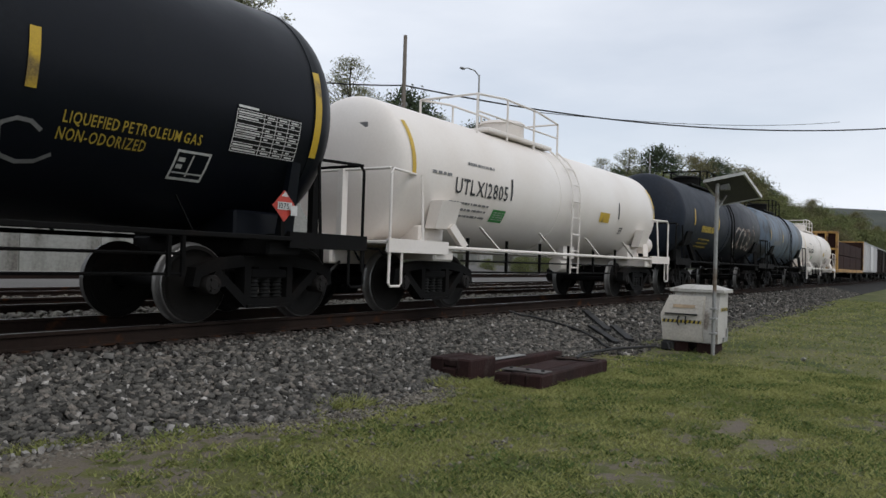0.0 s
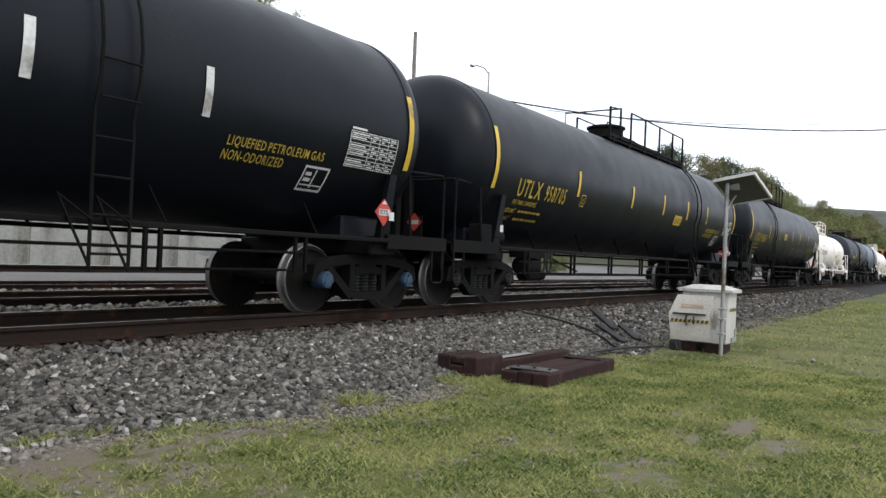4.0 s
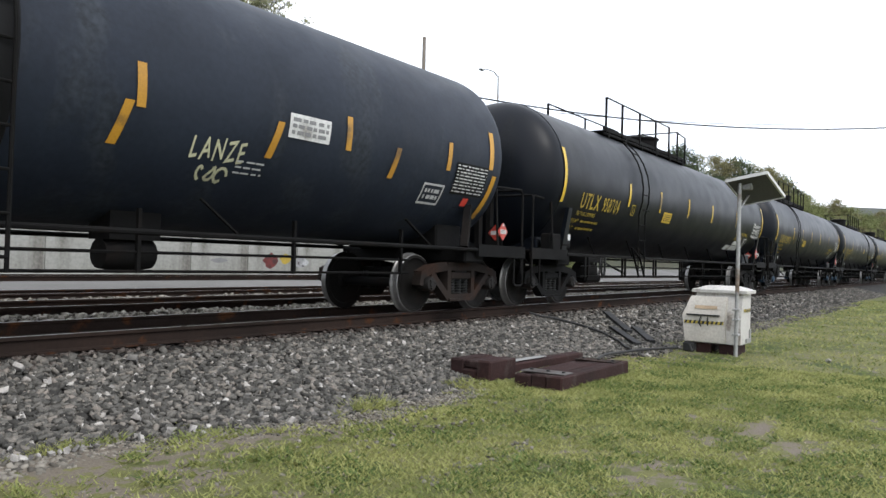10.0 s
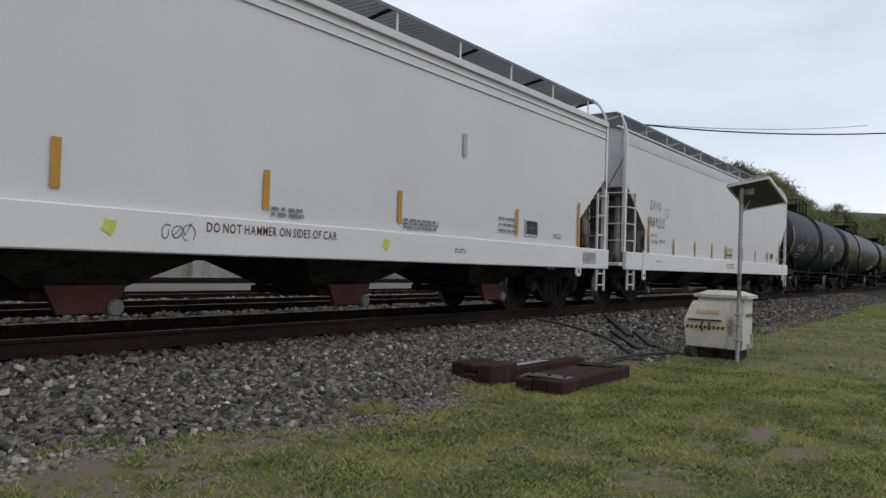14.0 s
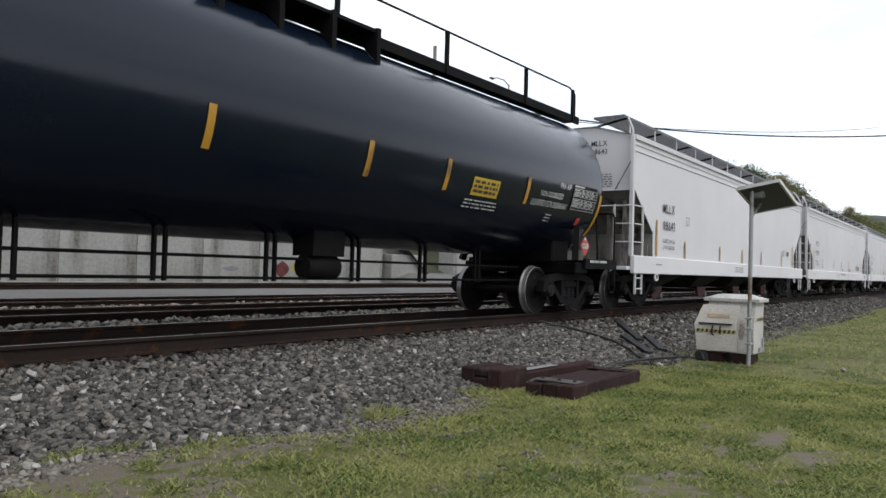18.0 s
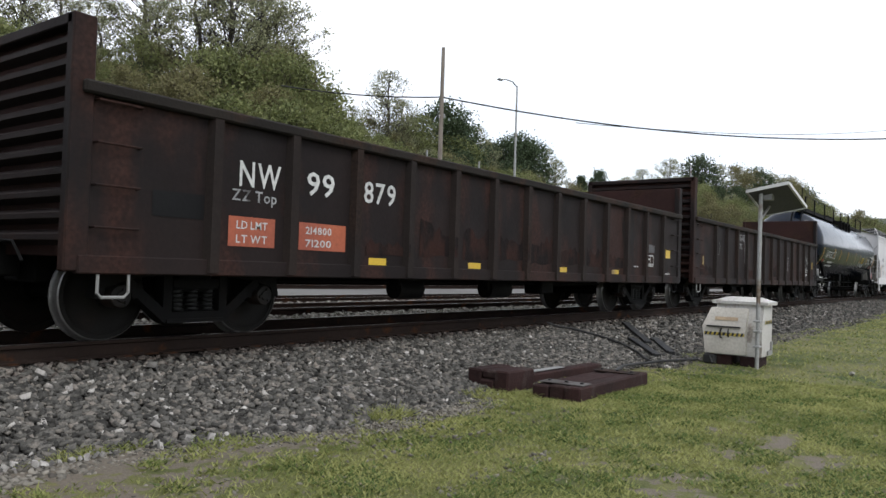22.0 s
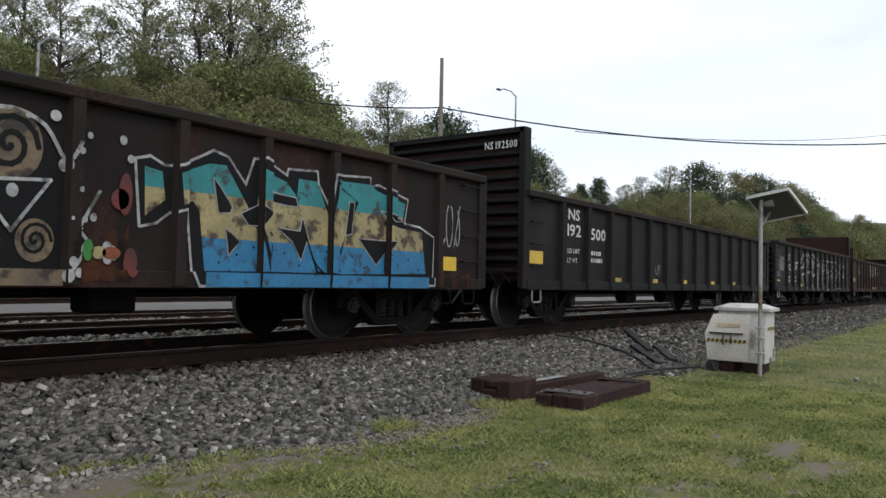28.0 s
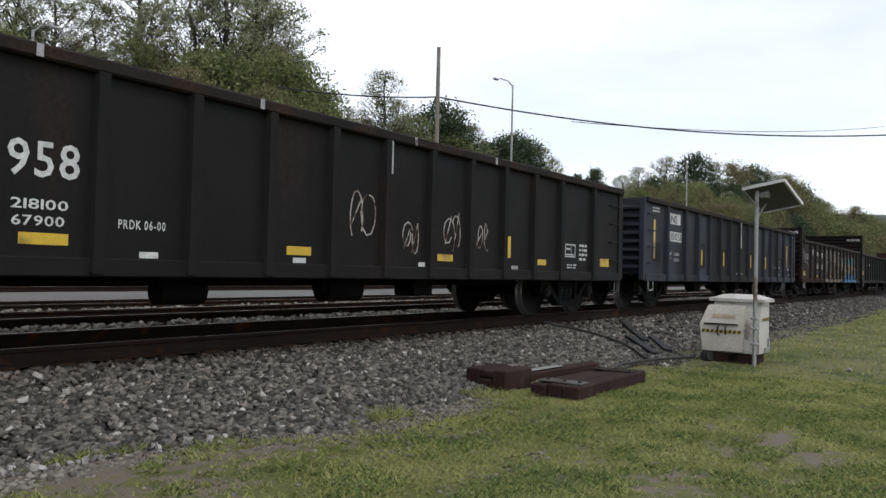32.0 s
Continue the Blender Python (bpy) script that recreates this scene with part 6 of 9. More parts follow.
LPG = 19.05                      # the black pressure tanks are all of one length
oil_tank("UTLX12805", 16.06, 13.4, WHITE, "white")
lpg_tank("UTLX958571", -0.345, LPG, bars=(-4.92, -2.74, 0.28, 2.26, 4.72), panel=(-1.73, 2.24), scribble="band")
lpg_tank("UTLX958705", -19.725, LPG, bars=(-4.83, -1.7, 0.65, 2.78, 4.82), panel=(1.7, 2.0), flip=True)
lpg_tank("UTLX950057", -38.675, LPG, caps="blue", bars=(-4.56, -2.21, -0.2, 2.83, 4.7), panel=(1.15, 2.2), flip=True, start=-6.95, scribble="tag", white_lines=True)
lpg_tank("UTLX958710", -57.675, LPG, caps="blue", bars=(-4.86, -2.77, -0.5, 1.93, 4.58))
lpg_tank("UTLX958704", -76.925, LPG, bars=(-4.86, -2.77, -0.5, 1.80, 4.60), scribble="patch")
oil_tank("GATX1338", *between(5), BLACK_OLD, "old")
hopper("CHVX", "889215", *between(6), bars=(-5.45, -3.64, -1.97, -0.5, 1.6, 3.41, 5.31), ends=(-7.3, 7.3), foot=1.26, reach_x=(-8.8, 8.65),
       wordy=(("CHVX", -7.21, -6.51, 2.33, 0.23), ("889215", -7.21, -6.22, 1.92, 0.23), ("LD LMT 204700", -7.19, -6.71, 1.66, 0.08), ("LT WT 65300", -7.19, -6.71, 1.51, 0.08), ("NEW 3-89", -6.52, -6.16, 1.54, 0.08)),
       box=(-6.18, -5.93, 2.18, 2.41), test=(5.80, 6.18, 1.44, 1.67))
hopper("UTCX", "97800", *between(7), bars=(-5.0, -1.88, 0.49, 2.88, 6.12), ends=(-7.2, 8.58), foot=1.38, reach_x=(-8.68, 9.95),
       wordy=(("UTCX", -6.77, -5.95, 2.36, 0.22), ("97800", -6.75, -5.92, 1.94, 0.22), ("LD LMT 220400 LBS", -6.78, -5.91, 1.62, 0.09), ("LT WT 65600 LBS", -6.76, -5.94, 1.47, 0.09)),
       box=(-5.07, -4.81, 2.14, 2.36), test=(6.42, 6.88, 1.38, 1.68), taggy=True, red_gates=True)
hopper("MLLX", "98643", *between(8), bars=(-5.11, -1.98, 0.49, 2.93, 6.06), ends=(-7.18, 8.0), foot=1.27, reach_x=(-8.68, 9.65),
       wordy=(("MLLX", -6.77, -5.95, 2.35, 0.22), ("98643", -6.75, -5.92, 1.93, 0.22), ("LD LMT 220400 LBS", -6.78, -5.91, 1.62, 0.09), ("LT WT 65600 LBS", -6.76, -5.94, 1.46, 0.09)),
       box=(-5.07, -4.81, 2.14, 2.36), test=(6.91, 7.28, 1.68, 1.90), red_gates=True)
oil_tank("GATX57227", *between(9), BLACK_GLOSS, "glossy")


def oblong(car, x, z, w, h, at, mat=YELLOW, name="reflector_panel"):
    return part(name, patch(Geo(), x - w / 2, x + w / 2, z - h / 2, z + h / 2, at, 1), mat, car)


def span(car, x0, x1, z0, z1, at, mat=YELLOW, name="reflector_panel"):
    return oblong(car, (x0 + x1) / 2, (z0 + z1) / 2, x1 - x0, z1 - z0, at, mat, name)


def writing(car, lines, at, mat=WHITE_INK, name="white_lettering"):
    """Lines of (text, start, end, foot, height)."""
    for text, x0, x1, z, h in lines:
        fitted(car, text, x0, x1, z, h, at, mat, name)


def small_print(car, spots, at, seed, mat=WHITE_INK):
    g, rng = Geo(), random.Random(seed)
    for x0, x1, z0, z1, rows in spots:
        print_lines(g, x0, x1, z0, z1, rows, at, rng, 0.55)
    return tagged(part("small_print", g, mat, car), kind="stuff")


def tag_paint(car, spots, at, seed, mat=SPRAY_WHITE):
    g, rng = Geo(), random.Random(seed)
    for x0, x1, z0, z1, n, w in spots:
        scrawl(g, rng, x0, x1, z0, z1, n, w, at)
    return part("spray_tag", g, mat, car)


def test_box(car, x, z, w, h, at, mat=WHITE_INK):
    g = Geo()
    frame_lines(g, x, x + w, z, z + h, 0.025, at)
    patch(g, x + w * 0.56, x + w * 0.6, z + 0.02, z + h - 0.02, at, 1)
    patch(g, x + 0.04, x + w * 0.5, z + h * 0.55, z + h * 0.7, at, 1)
    patch(g, x + 0.04, x + w * 0.9, z + h * 0.15, z + h * 0.25, at, 1)
    part("test_stencil", g, mat, car)


def clipped(poly, lo, hi, k=1):
    """The part of a polygon between two heights, or with k = 0 between two places along the car."""
    for sign, lim in ((1, lo), (-1, hi)):
        res = []
        for p, q in zip(poly, poly[1:] + poly[:1]):
            ia, ib = sign * (p[k] - lim) >= 0, sign * (q[k] - lim) >= 0
            if ia:
                res.append(p)
            if ia != ib:
                f = (lim - p[k]) / (q[k] - p[k])
                res.append((p[0] + (q[0] - p[0]) * f, p[1] + (q[1] - p[1]) * f))
        poly = res
        if len(poly) < 3:
            return []
    return poly


def spray(car, polys, mat, xs, lift, name="graffiti_paint"):
    """Paint that follows a gondola's side: over the plates, the sill and the faces of the stakes."""
    g = Geo()
    cuts = [-99] + [v for x in xs for v in (x - 0.055, x + 0.055)] + [99]
    for n, poly in enumerate(polys):
        up = 3 * lift + 0.00022 * (n % 8)
        for i, (a, b) in enumerate(zip(cuts, cuts[1:])):
            strip = clipped(list(poly), a, b, 0)
            if not strip:
                continue
            for lo, hi, y in ((-9, 9, -1.589),) if i % 2 else ((0.85, 9, -1.504), (-9, 0.85, -1.554)):
                pc = clipped(strip, lo, hi)
                if pc:
                    g.add([(u - MID[0], y - up, v) for u, v in pc], [tuple(range(len(pc)))])
    return part(name, g, mat, car)


def quads(pts, w):
    """A painted line of width w as polygons."""
    res = []
    for (xa, za), (xb, zb) in zip(pts, pts[1:]):
        d = math.hypot(xb - xa, zb - za) or 1
        nx, nz = -(zb - za) / d * w / 2, (xb - xa) / d * w / 2
        ex, ez = (xb - xa) / d * w * 0.35, (zb - za) / d * w * 0.35
        res.append([(xa - nx - ex, za - nz - ez), (xb - nx + ex, zb - nz + ez), (xb + nx + ex, zb + nz + ez), (xa + nx - ex, za + nz - ez)])
    return res


def smooth(pts, n=4):
    """A rounder line through the same points."""
    res = []
    for i in range(len(pts) - 1):
        p0, p1, p2, p3 = pts[max(i - 1, 0)], pts[i], pts[i + 1], pts[min(i + 2, len(pts) - 1)]
        for k in range(n):
            t = k / n
            res.append(tuple(0.5 * (2 * p1[j] + (p2[j] - p0[j]) * t + (2 * p0[j] - 5 * p1[j] + 4 * p2[j] - p3[j]) * t * t + (3 * p1[j] - p0[j] - 3 * p2[j] + p3[j]) * t ** 3) for j in (0, 1)))
    return res + [pts[-1]]


def disc(x, z, rx, rz, n=22):
    return [(x + rx * math.cos(6.2832 * i / n), z + rz * math.sin(6.2832 * i / n)) for i in range(n)]


def spiral(x, z, r, turns, n=26, squash=1.15):
    return [(x + r * (1 - i / n) * math.cos(6.2832 * turns * i / n), z + squash * r * (1 - i / n) * math.sin(6.2832 * turns * i / n)) for i in range(n)]


def rust_bloom(car, spots, xs, seed, mat=BLOOM):
    """Ragged patches of rust between the stakes of a gondola's side."""
    r = random.Random(seed)
    for x0, x1, z0, z1 in spots:
        top = [(x0 + (x1 - x0) * k / 9, z1 - (z1 - z0) * r.uniform(0.0, 0.45)) for k in range(10)]
        low = [(x1 - (x1 - x0) * k / 5, z0 + (z1 - z0) * r.uniform(0.0, 0.12)) for k in range(6)]
        spray(car, [top + low], mat, xs, 0.0007, "rust_bloom")


# dark brown gondola with both ends raised
car, hl, at, out, xs = gondola(*between(10), "brown", 2.45, "dark oxide-brown gondola car with raised ends and white tags", (3.48, 3.48), reach_x=(-8.1, 7.82))
span(car, -7.39, -7.29, 1.01, 1.44, at)
span(car, 7.0, 7.1, 1.20, 1.64, at)
test_box(car, 5.65, 1.07, 0.46, 0.26, at)
span(car, 5.55, 5.76, 0.85, 0.93, at, WHITE_PLATE, "white_reflector")
writing(car, [("SUGAR", -4.12, -3.32, 2.02, 0.21), ("GTL", -4.0, -3.58, 1.78, 0.16)], at, SPRAY_WHITE, "spray_tag")
spray(car, quads([(-3.34, 2.05), (-3.31, 1.9), (-3.31, 1.35)], 0.02), SPRAY_WHITE, xs, 0.003, "paint_drip")
for k in range(8):
    spray(car, quads([(-2.04 + 0.085 * k, 1.75 - 0.1 * (k % 3)), (-2.03 + 0.083 * k, 0.80 + 0.06 * (k % 4))], 0.014), SPRAY_WHITE, xs, 0.003, "paint_drip")
tag_paint(car, [(2.2, 2.75, 1.05, 1.85, 3, 0.02), (5.43, 6.2, 1.45, 1.9, 6, 0.022), (5.5, 6.1, 1.30, 1.42, 4, 0.015), (-2.07, -1.42, 1.4, 1.9, 4, 0.02), (-6.27, -5.88, 1.4, 2.0, 2, 0.015)], at, 11)
rust_bloom(car, [(-7.6, -6.5, 0.9, 1.25), (-3.0, -2.2, 0.9, 1.2), (0.2, 1.0, 0.95, 1.5), (4.4, 5.3, 0.9, 1.3), (6.3, 7.3, 0.9, 1.5)], xs, 51)
# brown gondola with patched data boxes
car, hl, at, out, xs = gondola(*between(11), "brown", 2.40, "brown-black gondola car with raised ends and orange data patches", (2.98, 3.06), reach_x=(-7.75, 7.52))
writing(car, [("NW", -6.02, -5.45, 1.65, 0.27), ("99", -5.05, -4.6, 1.65, 0.27), ("879", -4.07, -3.45, 1.65, 0.27)], at)
writing(car, [("ZZ Top", -6.11, -5.5, 1.49, 0.12)], at, SPRAY_WHITE, "spray_tag")
for x0, x1, a, b in ((-6.14, -5.51, "LD LMT", "LT WT"), (-5.15, -4.38, "214800", "71200")):
    pt = span(car, x0, x1, 1.0, 1.32, at, ORANGE_PATCH, "data_patch")
    for text, z in ((a, 1.19), (b, 1.04)):
        fitted(pt, text, x0 + 0.1, x0 + 0.52, z, 0.085, flat(-1.511), WHITE_INK, "patch_lettering")
span(car, -7.03, -6.45, 1.25, 1.5, at, SOOT, "grey_patch")
for x in (-3.77, -1.53, 1.36, 3.72):
    oblong(car, x, 0.90, 0.34, 0.09, at)
oblong(car, 6.78, 1.38, 0.30, 0.19, at)
test_box(car, 5.40, 1.06, 0.45, 0.26, at)
span(car, 5.40, 5.90, 1.38, 1.56, at, FADED, "faded_patch")
small_print(car, [(6.4, 6.95, 0.88, 0.93, 1), (4.7, 4.95, 1.02, 1.06, 1)], at, 5)
rust_bloom(car, [(-4.0, -3.2, 0.98, 1.2), (-2.9, -2.1, 0.97, 1.55), (-1.85, -1.1, 0.97, 1.5), (-0.8, 0.0, 0.98, 1.45), (0.2, 1.0, 0.97, 1.5), (1.3, 2.1, 0.98, 1.35), (2.35, 3.1, 0.97, 1.4), (3.4, 4.2, 0.97, 1.3)], xs, 52)
# peeling rusty gondola with worn painted letters
car, hl, at, out, xs = gondola(*between(12), "rust", 2.45, "peeling rust-brown gondola car with worn white lettering and yellow panels", (2.98, 0), stakes=[-6.62 + 1.058 * k for k in range(13)] + [7.1], reach_x=(-7.98, 7.58))
writing(car, [("NW", -6.32, -5.87, 1.95, 0.21), ("995", -6.43, -5.81, 1.62, 0.22), ("98", -5.3, -4.86, 1.62, 0.21), ("LD LMT", -6.4, -5.95, 1.36, 0.09), ("LT WT", -6.38, -5.98, 1.15, 0.09)], at)
small_print(car, [(-5.3, -4.85, 1.12, 1.45, 2), (6.45, 6.85, 0.95, 1.0, 1)], at, 6)
rust_bloom(car, [(-5.05, -4.5, 0.98, 2.0), (-4.2, -3.5, 1.0, 1.9), (-3.2, -2.4, 0.98, 1.7), (-2.15, -1.4, 0.98, 1.62), (-1.05, -0.35, 0.98, 1.6), (0.05, 0.95, 0.98, 1.62), (1.15, 1.95, 0.98, 1.4), (2.25, 3.0, 0.98, 1.36), (3.3, 4.05, 0.98, 1.36)], xs, 53)
# five stripes broken up by rust, then two worn letters
flake = random.Random(61)
for k in range(5):
    z, x = 1.56 + 0.145 * k, -1.94
    while x < -0.45:
        worn_off = flake.random() < (0.30 if x < -1.25 else 0.08)
        step = flake.uniform(0.08, 0.22) if worn_off or x < -1.25 else flake.uniform(0.2, 0.5)
        end = min(x + step, -0.42)
        if not worn_off:
            spray(car, [[(x, z + flake.uniform(0, 0.02)), (end, z + flake.uniform(0, 0.02)), (end + 0.01, z + 0.09 - flake.uniform(0, 0.02)), (x + 0.01, z + 0.09)]], WORN_WHITE, xs, 0.003, "worn_stripe")
        x = end + (0.02 if flake.random() < 0.5 else 0.0)
for poly in ([(-1.70, 2.02), (-1.35, 2.05), (-1.25, 1.96), (-1.5, 1.93)], [(-1.62, 1.70), (-1.30, 1.74), (-1.22, 1.62), (-1.55, 1.60)], [(-0.80, 1.98), (-0.46, 2.16), (-0.44, 1.92), (-0.66, 1.86)]):
    spray(car, [poly], RUSTY_CREAM, xs, 0.0022, "rust_stain")
spray(car, [[(-0.37, 2.15), (-0.11, 2.17), (0.01, 1.61), (-0.08, 1.58), (-0.17, 1.70), (-0.26, 1.76)]], WORN_WHITE, xs, 0.003, "worn_letter")
spray(car, [[(-0.50, 1.62), (-0.36, 1.66), (-0.36, 2.16), (-0.46, 2.12)]], RUSTY_CREAM, xs, 0.0026, "worn_letter")
spray(car, [[(0.36, 2.19), (0.60, 2.18), (0.76, 2.13), (0.83, 2.02), (0.72, 1.97), (0.36, 2.00)], [(0.36, 2.00), (0.62, 1.99), (0.56, 1.93), (0.40, 1.91)], [(0.36, 1.86), (0.62, 1.90), (0.80, 1.80), (0.82, 1.68), (0.70, 1.58), (0.56, 1.64), (0.60, 1.74), (0.40, 1.80)]], WORN_WHITE, xs, 0.0032, "white_flake")
spray(car, [[(0.0, 2.16), (0.36, 2.19), (0.36, 1.84), (0.22, 1.88), (0.14, 1.78), (0.03, 1.92)], [(0.05, 1.58), (0.30, 1.62), (0.56, 1.54), (0.70, 1.60), (0.54, 1.70), (0.22, 1.72)]], RUSTY_CREAM, xs, 0.0024, "rust_stain")
for x0, z0, w, h in ((0.05, 2.06, 0.12, 0.07), (0.22, 2.0, 0.08, 0.12), (0.10, 1.62, 0.10, 0.05), (0.32, 1.60, 0.09, 0.06), (0.44, 1.62, 0.06, 0.05), (0.16, 1.94, 0.05, 0.05), (0.02, 2.11, 0.30, 0.05), (0.26, 1.90, 0.10, 0.09), (0.08, 1.98, 0.07, 0.07), (0.22, 1.66, 0.07, 0.05), (0.52, 1.56, 0.12, 0.07)):
    spray(car, [[(x0, z0), (x0 + w, z0 + 0.01), (x0 + w * 0.9, z0 + h), (x0 + 0.01, z0 + h)]], WORN_WHITE, xs, 0.0034, "white_flake")
small_print(car, [(-0.98, -0.72, 0.70, 0.80, 2), (-0.48, -0.30, 0.70, 0.80, 2)], flat(-1.556), 62, GREY_INK)
span(car, -7.85, -7.37, 1.23, 1.43, at)
for x in (-4.04, 3.60):
    oblong(car, x, 0.90, 0.44, 0.09, at)
oblong(car, 6.71, 1.25, 0.24, 0.20, at)
test_box(car, 4.36, 1.18, 0.49, 0.28, at)
tag_paint(car, [(5.32, 6.12, 1.25, 2.0, 4, 0.035), (6.43, 6.82, 1.4, 2.1, 2, 0.035)], at, 12)
for k in range(2):
    span(car, -0.75 + 1.03 * k, -0.33 + 1.03 * k, 0.85, 0.95, flat(-1.512))
# black gondola with long white outlines
car, hl, at, out, xs = gondola(*between(13), "black", 2.50, "black gondola car with sprawling white spray outlines", (0, 3.51), reach_x=(-7.9, 7.66))
writing(car, [("NS", -6.17, -5.75, 1.85, 0.21), ("192", -6.19, -5.6, 1.48, 0.21), ("959", -5.18, -4.54, 1.49, 0.21)], at)
small_print(car, [(-6.15, -5.7, 1.0, 1.3, 2), (-5.15, -4.7, 1.0, 1.3, 2)], at, 7)
writing(car, [("205.AL", -7.67, -7.15, 1.22, 0.16)], at, SPRAY_WHITE, "spray_tag")
span(car, -7.67, -7.23, 1.04, 1.12, at)
for x in (-3.8, -1.85, 1.1, 3.3):
    oblong(car, x, 0.92, 0.46, 0.09, flat(-1.513))
tag_paint(car, [(-7.42, -6.64, 1.41, 1.98, 5, 0.035)], at, 13)
for pts in ([(5.55, 2.06), (5.80, 1.96), (5.98, 1.86), (6.12, 1.82)], [(5.72, 1.70), (5.88, 1.82), (6.06, 1.98)], [(5.60, 1.86), (5.74, 1.92), (5.78, 2.05)]):
    spray(car, quads(smooth(pts), 0.035), SPRAY_WHITE, xs, 0.003, "spray_tag")
test_box(car, 5.84, 1.36, 0.24, 0.25, at)
span(car, 6.63, 6.72, 1.64, 1.74, at, WHITE_PLATE, "white_reflector")
SLASHED_SEVEN = [[(-5.2, 1.75), (-4.22, 1.81), (-3.83, 1.92), (-3.55, 2.01), (-3.35, 2.12), (-3.06, 2.19), (-3.21, 1.89), (-3.43, 1.66)], [(-3.82, 1.60), (-2.98, 1.68)], [(-3.22, 2.06), (-2.74, 2.17)], [(-3.0, 1.65), (-3.21, 1.35), (-3.12, 1.1), (-2.94, 0.82)], [(-3.66, 1.35), (-3.58, 1.14), (-3.4, 0.9)], [(-3.69, 1.35), (-3.32, 1.38)]]
ROUND_R = [[(-2.66, 1.72), (-2.55, 2.0)], [(-2.44, 2.19), (-2.26, 2.12), (-2.09, 1.85), (-2.1, 1.59), (-2.23, 1.45)], [(-2.41, 1.81), (-2.32, 1.91)], [(-2.68, 1.53), (-2.49, 1.38)], [(-2.39, 1.45), (-2.23, 1.49), (-1.85, 1.44)], [(-2.05, 1.45), (-2.02, 0.96)], [(-2.2, 0.74), (-2.02, 0.96), (-1.74, 0.75)]]
EYED_O = [[(-2.08, 1.94), (-1.88, 2.11), (-1.51, 2.24)], [(-1.43, 2.2), (-1.1, 2.05), (-0.92, 1.78), (-1.03, 1.51), (-1.31, 1.34), (-1.59, 1.37), (-1.72, 1.55)], [(-1.58, 1.95), (-1.58, 1.74)], [(-1.48, 1.9), (-1.45, 1.66)], [(-1.3, 1.96), (-1.35, 1.78)]]
WAVE_M = [[(-1.16, 1.43), (-0.95, 1.55), (-0.79, 1.83), (-0.76, 2.13), (-0.64, 1.88), (-0.42, 1.77), (-0.14, 1.9), (-0.04, 2.02)], [(-0.18, 1.83), (-0.31, 1.4)], [(-0.81, 1.43), (-1.04, 1.35), (-1.03, 0.83)], [(-0.4, 1.43), (-0.53, 1.01), (-0.6, 0.72)]]
ARCH_N = [[(0.33, 0.72), (0.07, 1.11), (-0.02, 1.56), (0.17, 1.87), (0.44, 1.95), (0.58, 1.76), (0.63, 1.32), (0.57, 0.98)]]
BAR_Z = [[(0.89, 2.02), (1.77, 2.04), (2.78, 2.04), (3.44, 2.02)], [(0.95, 1.86), (1.38, 1.85), (1.27, 1.61)], [(0.9, 1.85), (1.08, 1.65), (1.16, 1.31), (0.92, 1.26)], [(0.68, 1.53), (1.05, 1.69)]]
SMALL_Z = [[(1.6, 1.46), (2.06, 1.61), (2.5, 1.6), (1.87, 1.27), (2.82, 1.34)], [(1.95, 1.19), (1.56, 0.78), (1.38, 0.72)]]
HOOKED_E = [[(3.02, 2.04), (3.09, 1.64), (2.98, 1.28), (3.19, 0.84), (3.13, 0.74)], [(3.44, 2.02), (3.96, 2.07), (4.25, 1.82), (4.08, 1.43), (3.56, 1.13)], [(3.89, 1.75), (4.02, 1.6)], [(4.08, 1.52), (4.55, 1.55), (4.76, 1.37), (4.58, 1.02), (4.02, 0.76)]]
for shape, w in ((SLASHED_SEVEN, 0.075), (ROUND_R, 0.06), (EYED_O, 0.06), (WAVE_M, 0.06), (ARCH_N, 0.06), (BAR_Z, 0.065), (SMALL_Z, 0.06), (HOOKED_E, 0.06)):
    for n, pts in enumerate(shape):
        spray(car, quads(smooth(pts), w), SPRAY_WHITE, xs, 0.003 + 0.0008 * n, "spray_outline")
tag_paint(car, [(5.1, 5.6, 1.72, 2.09, 3, 0.03), (5.14, 5.5, 1.36, 1.66, 2, 0.02), (6.35, 6.5, 1.55, 1.75, 1, 0.03)], at, 15)
writing(car, [("G-72C", 6.3, 6.75, 0.92, 0.11)], at)
# black gondola, plainly lettered
car, hl, at, out, xs = gondola(*between(14), "black", 2.40, "faded black gondola car with white lettering and a tall end", (3.47, 0), stakes=[-6.98 + 1.058 * k for k in range(14)], reach_x=(-8.22, 7.95))
writing(car, [("NS", -6.68, -6.21, 2.01, 0.20), ("192", -6.71, -6.15, 1.70, 0.22), ("500", -5.71, -5.05, 1.68, 0.22), ("LD LMT", -6.7, -6.2, 1.38, 0.085), ("LT WT", -6.7, -6.3, 1.20, 0.085)], at)
small_print(car, [(-5.7, -5.2, 1.2, 1.48, 2)], at, 8)
fitted(car, "NS 192500", 0.72, 1.38, 3.12, 0.13, lambda u, v: (-hl - 0.135, -u, v), WHITE_INK, "white_lettering")
oblong(car, -7.88, 1.25, 0.50, 0.22, at)
for x in (-4.38, -2.3, -0.28, 2.0, 4.0):
    oblong(car, x, 0.90, 0.30, 0.085, at)
oblong(car, hl - 0.8, 1.15, 0.10, 0.40, at)
tag_paint(car, [(-2.3, -2.0, 0.95, 1.35, 2, 0.012)], at, 16)
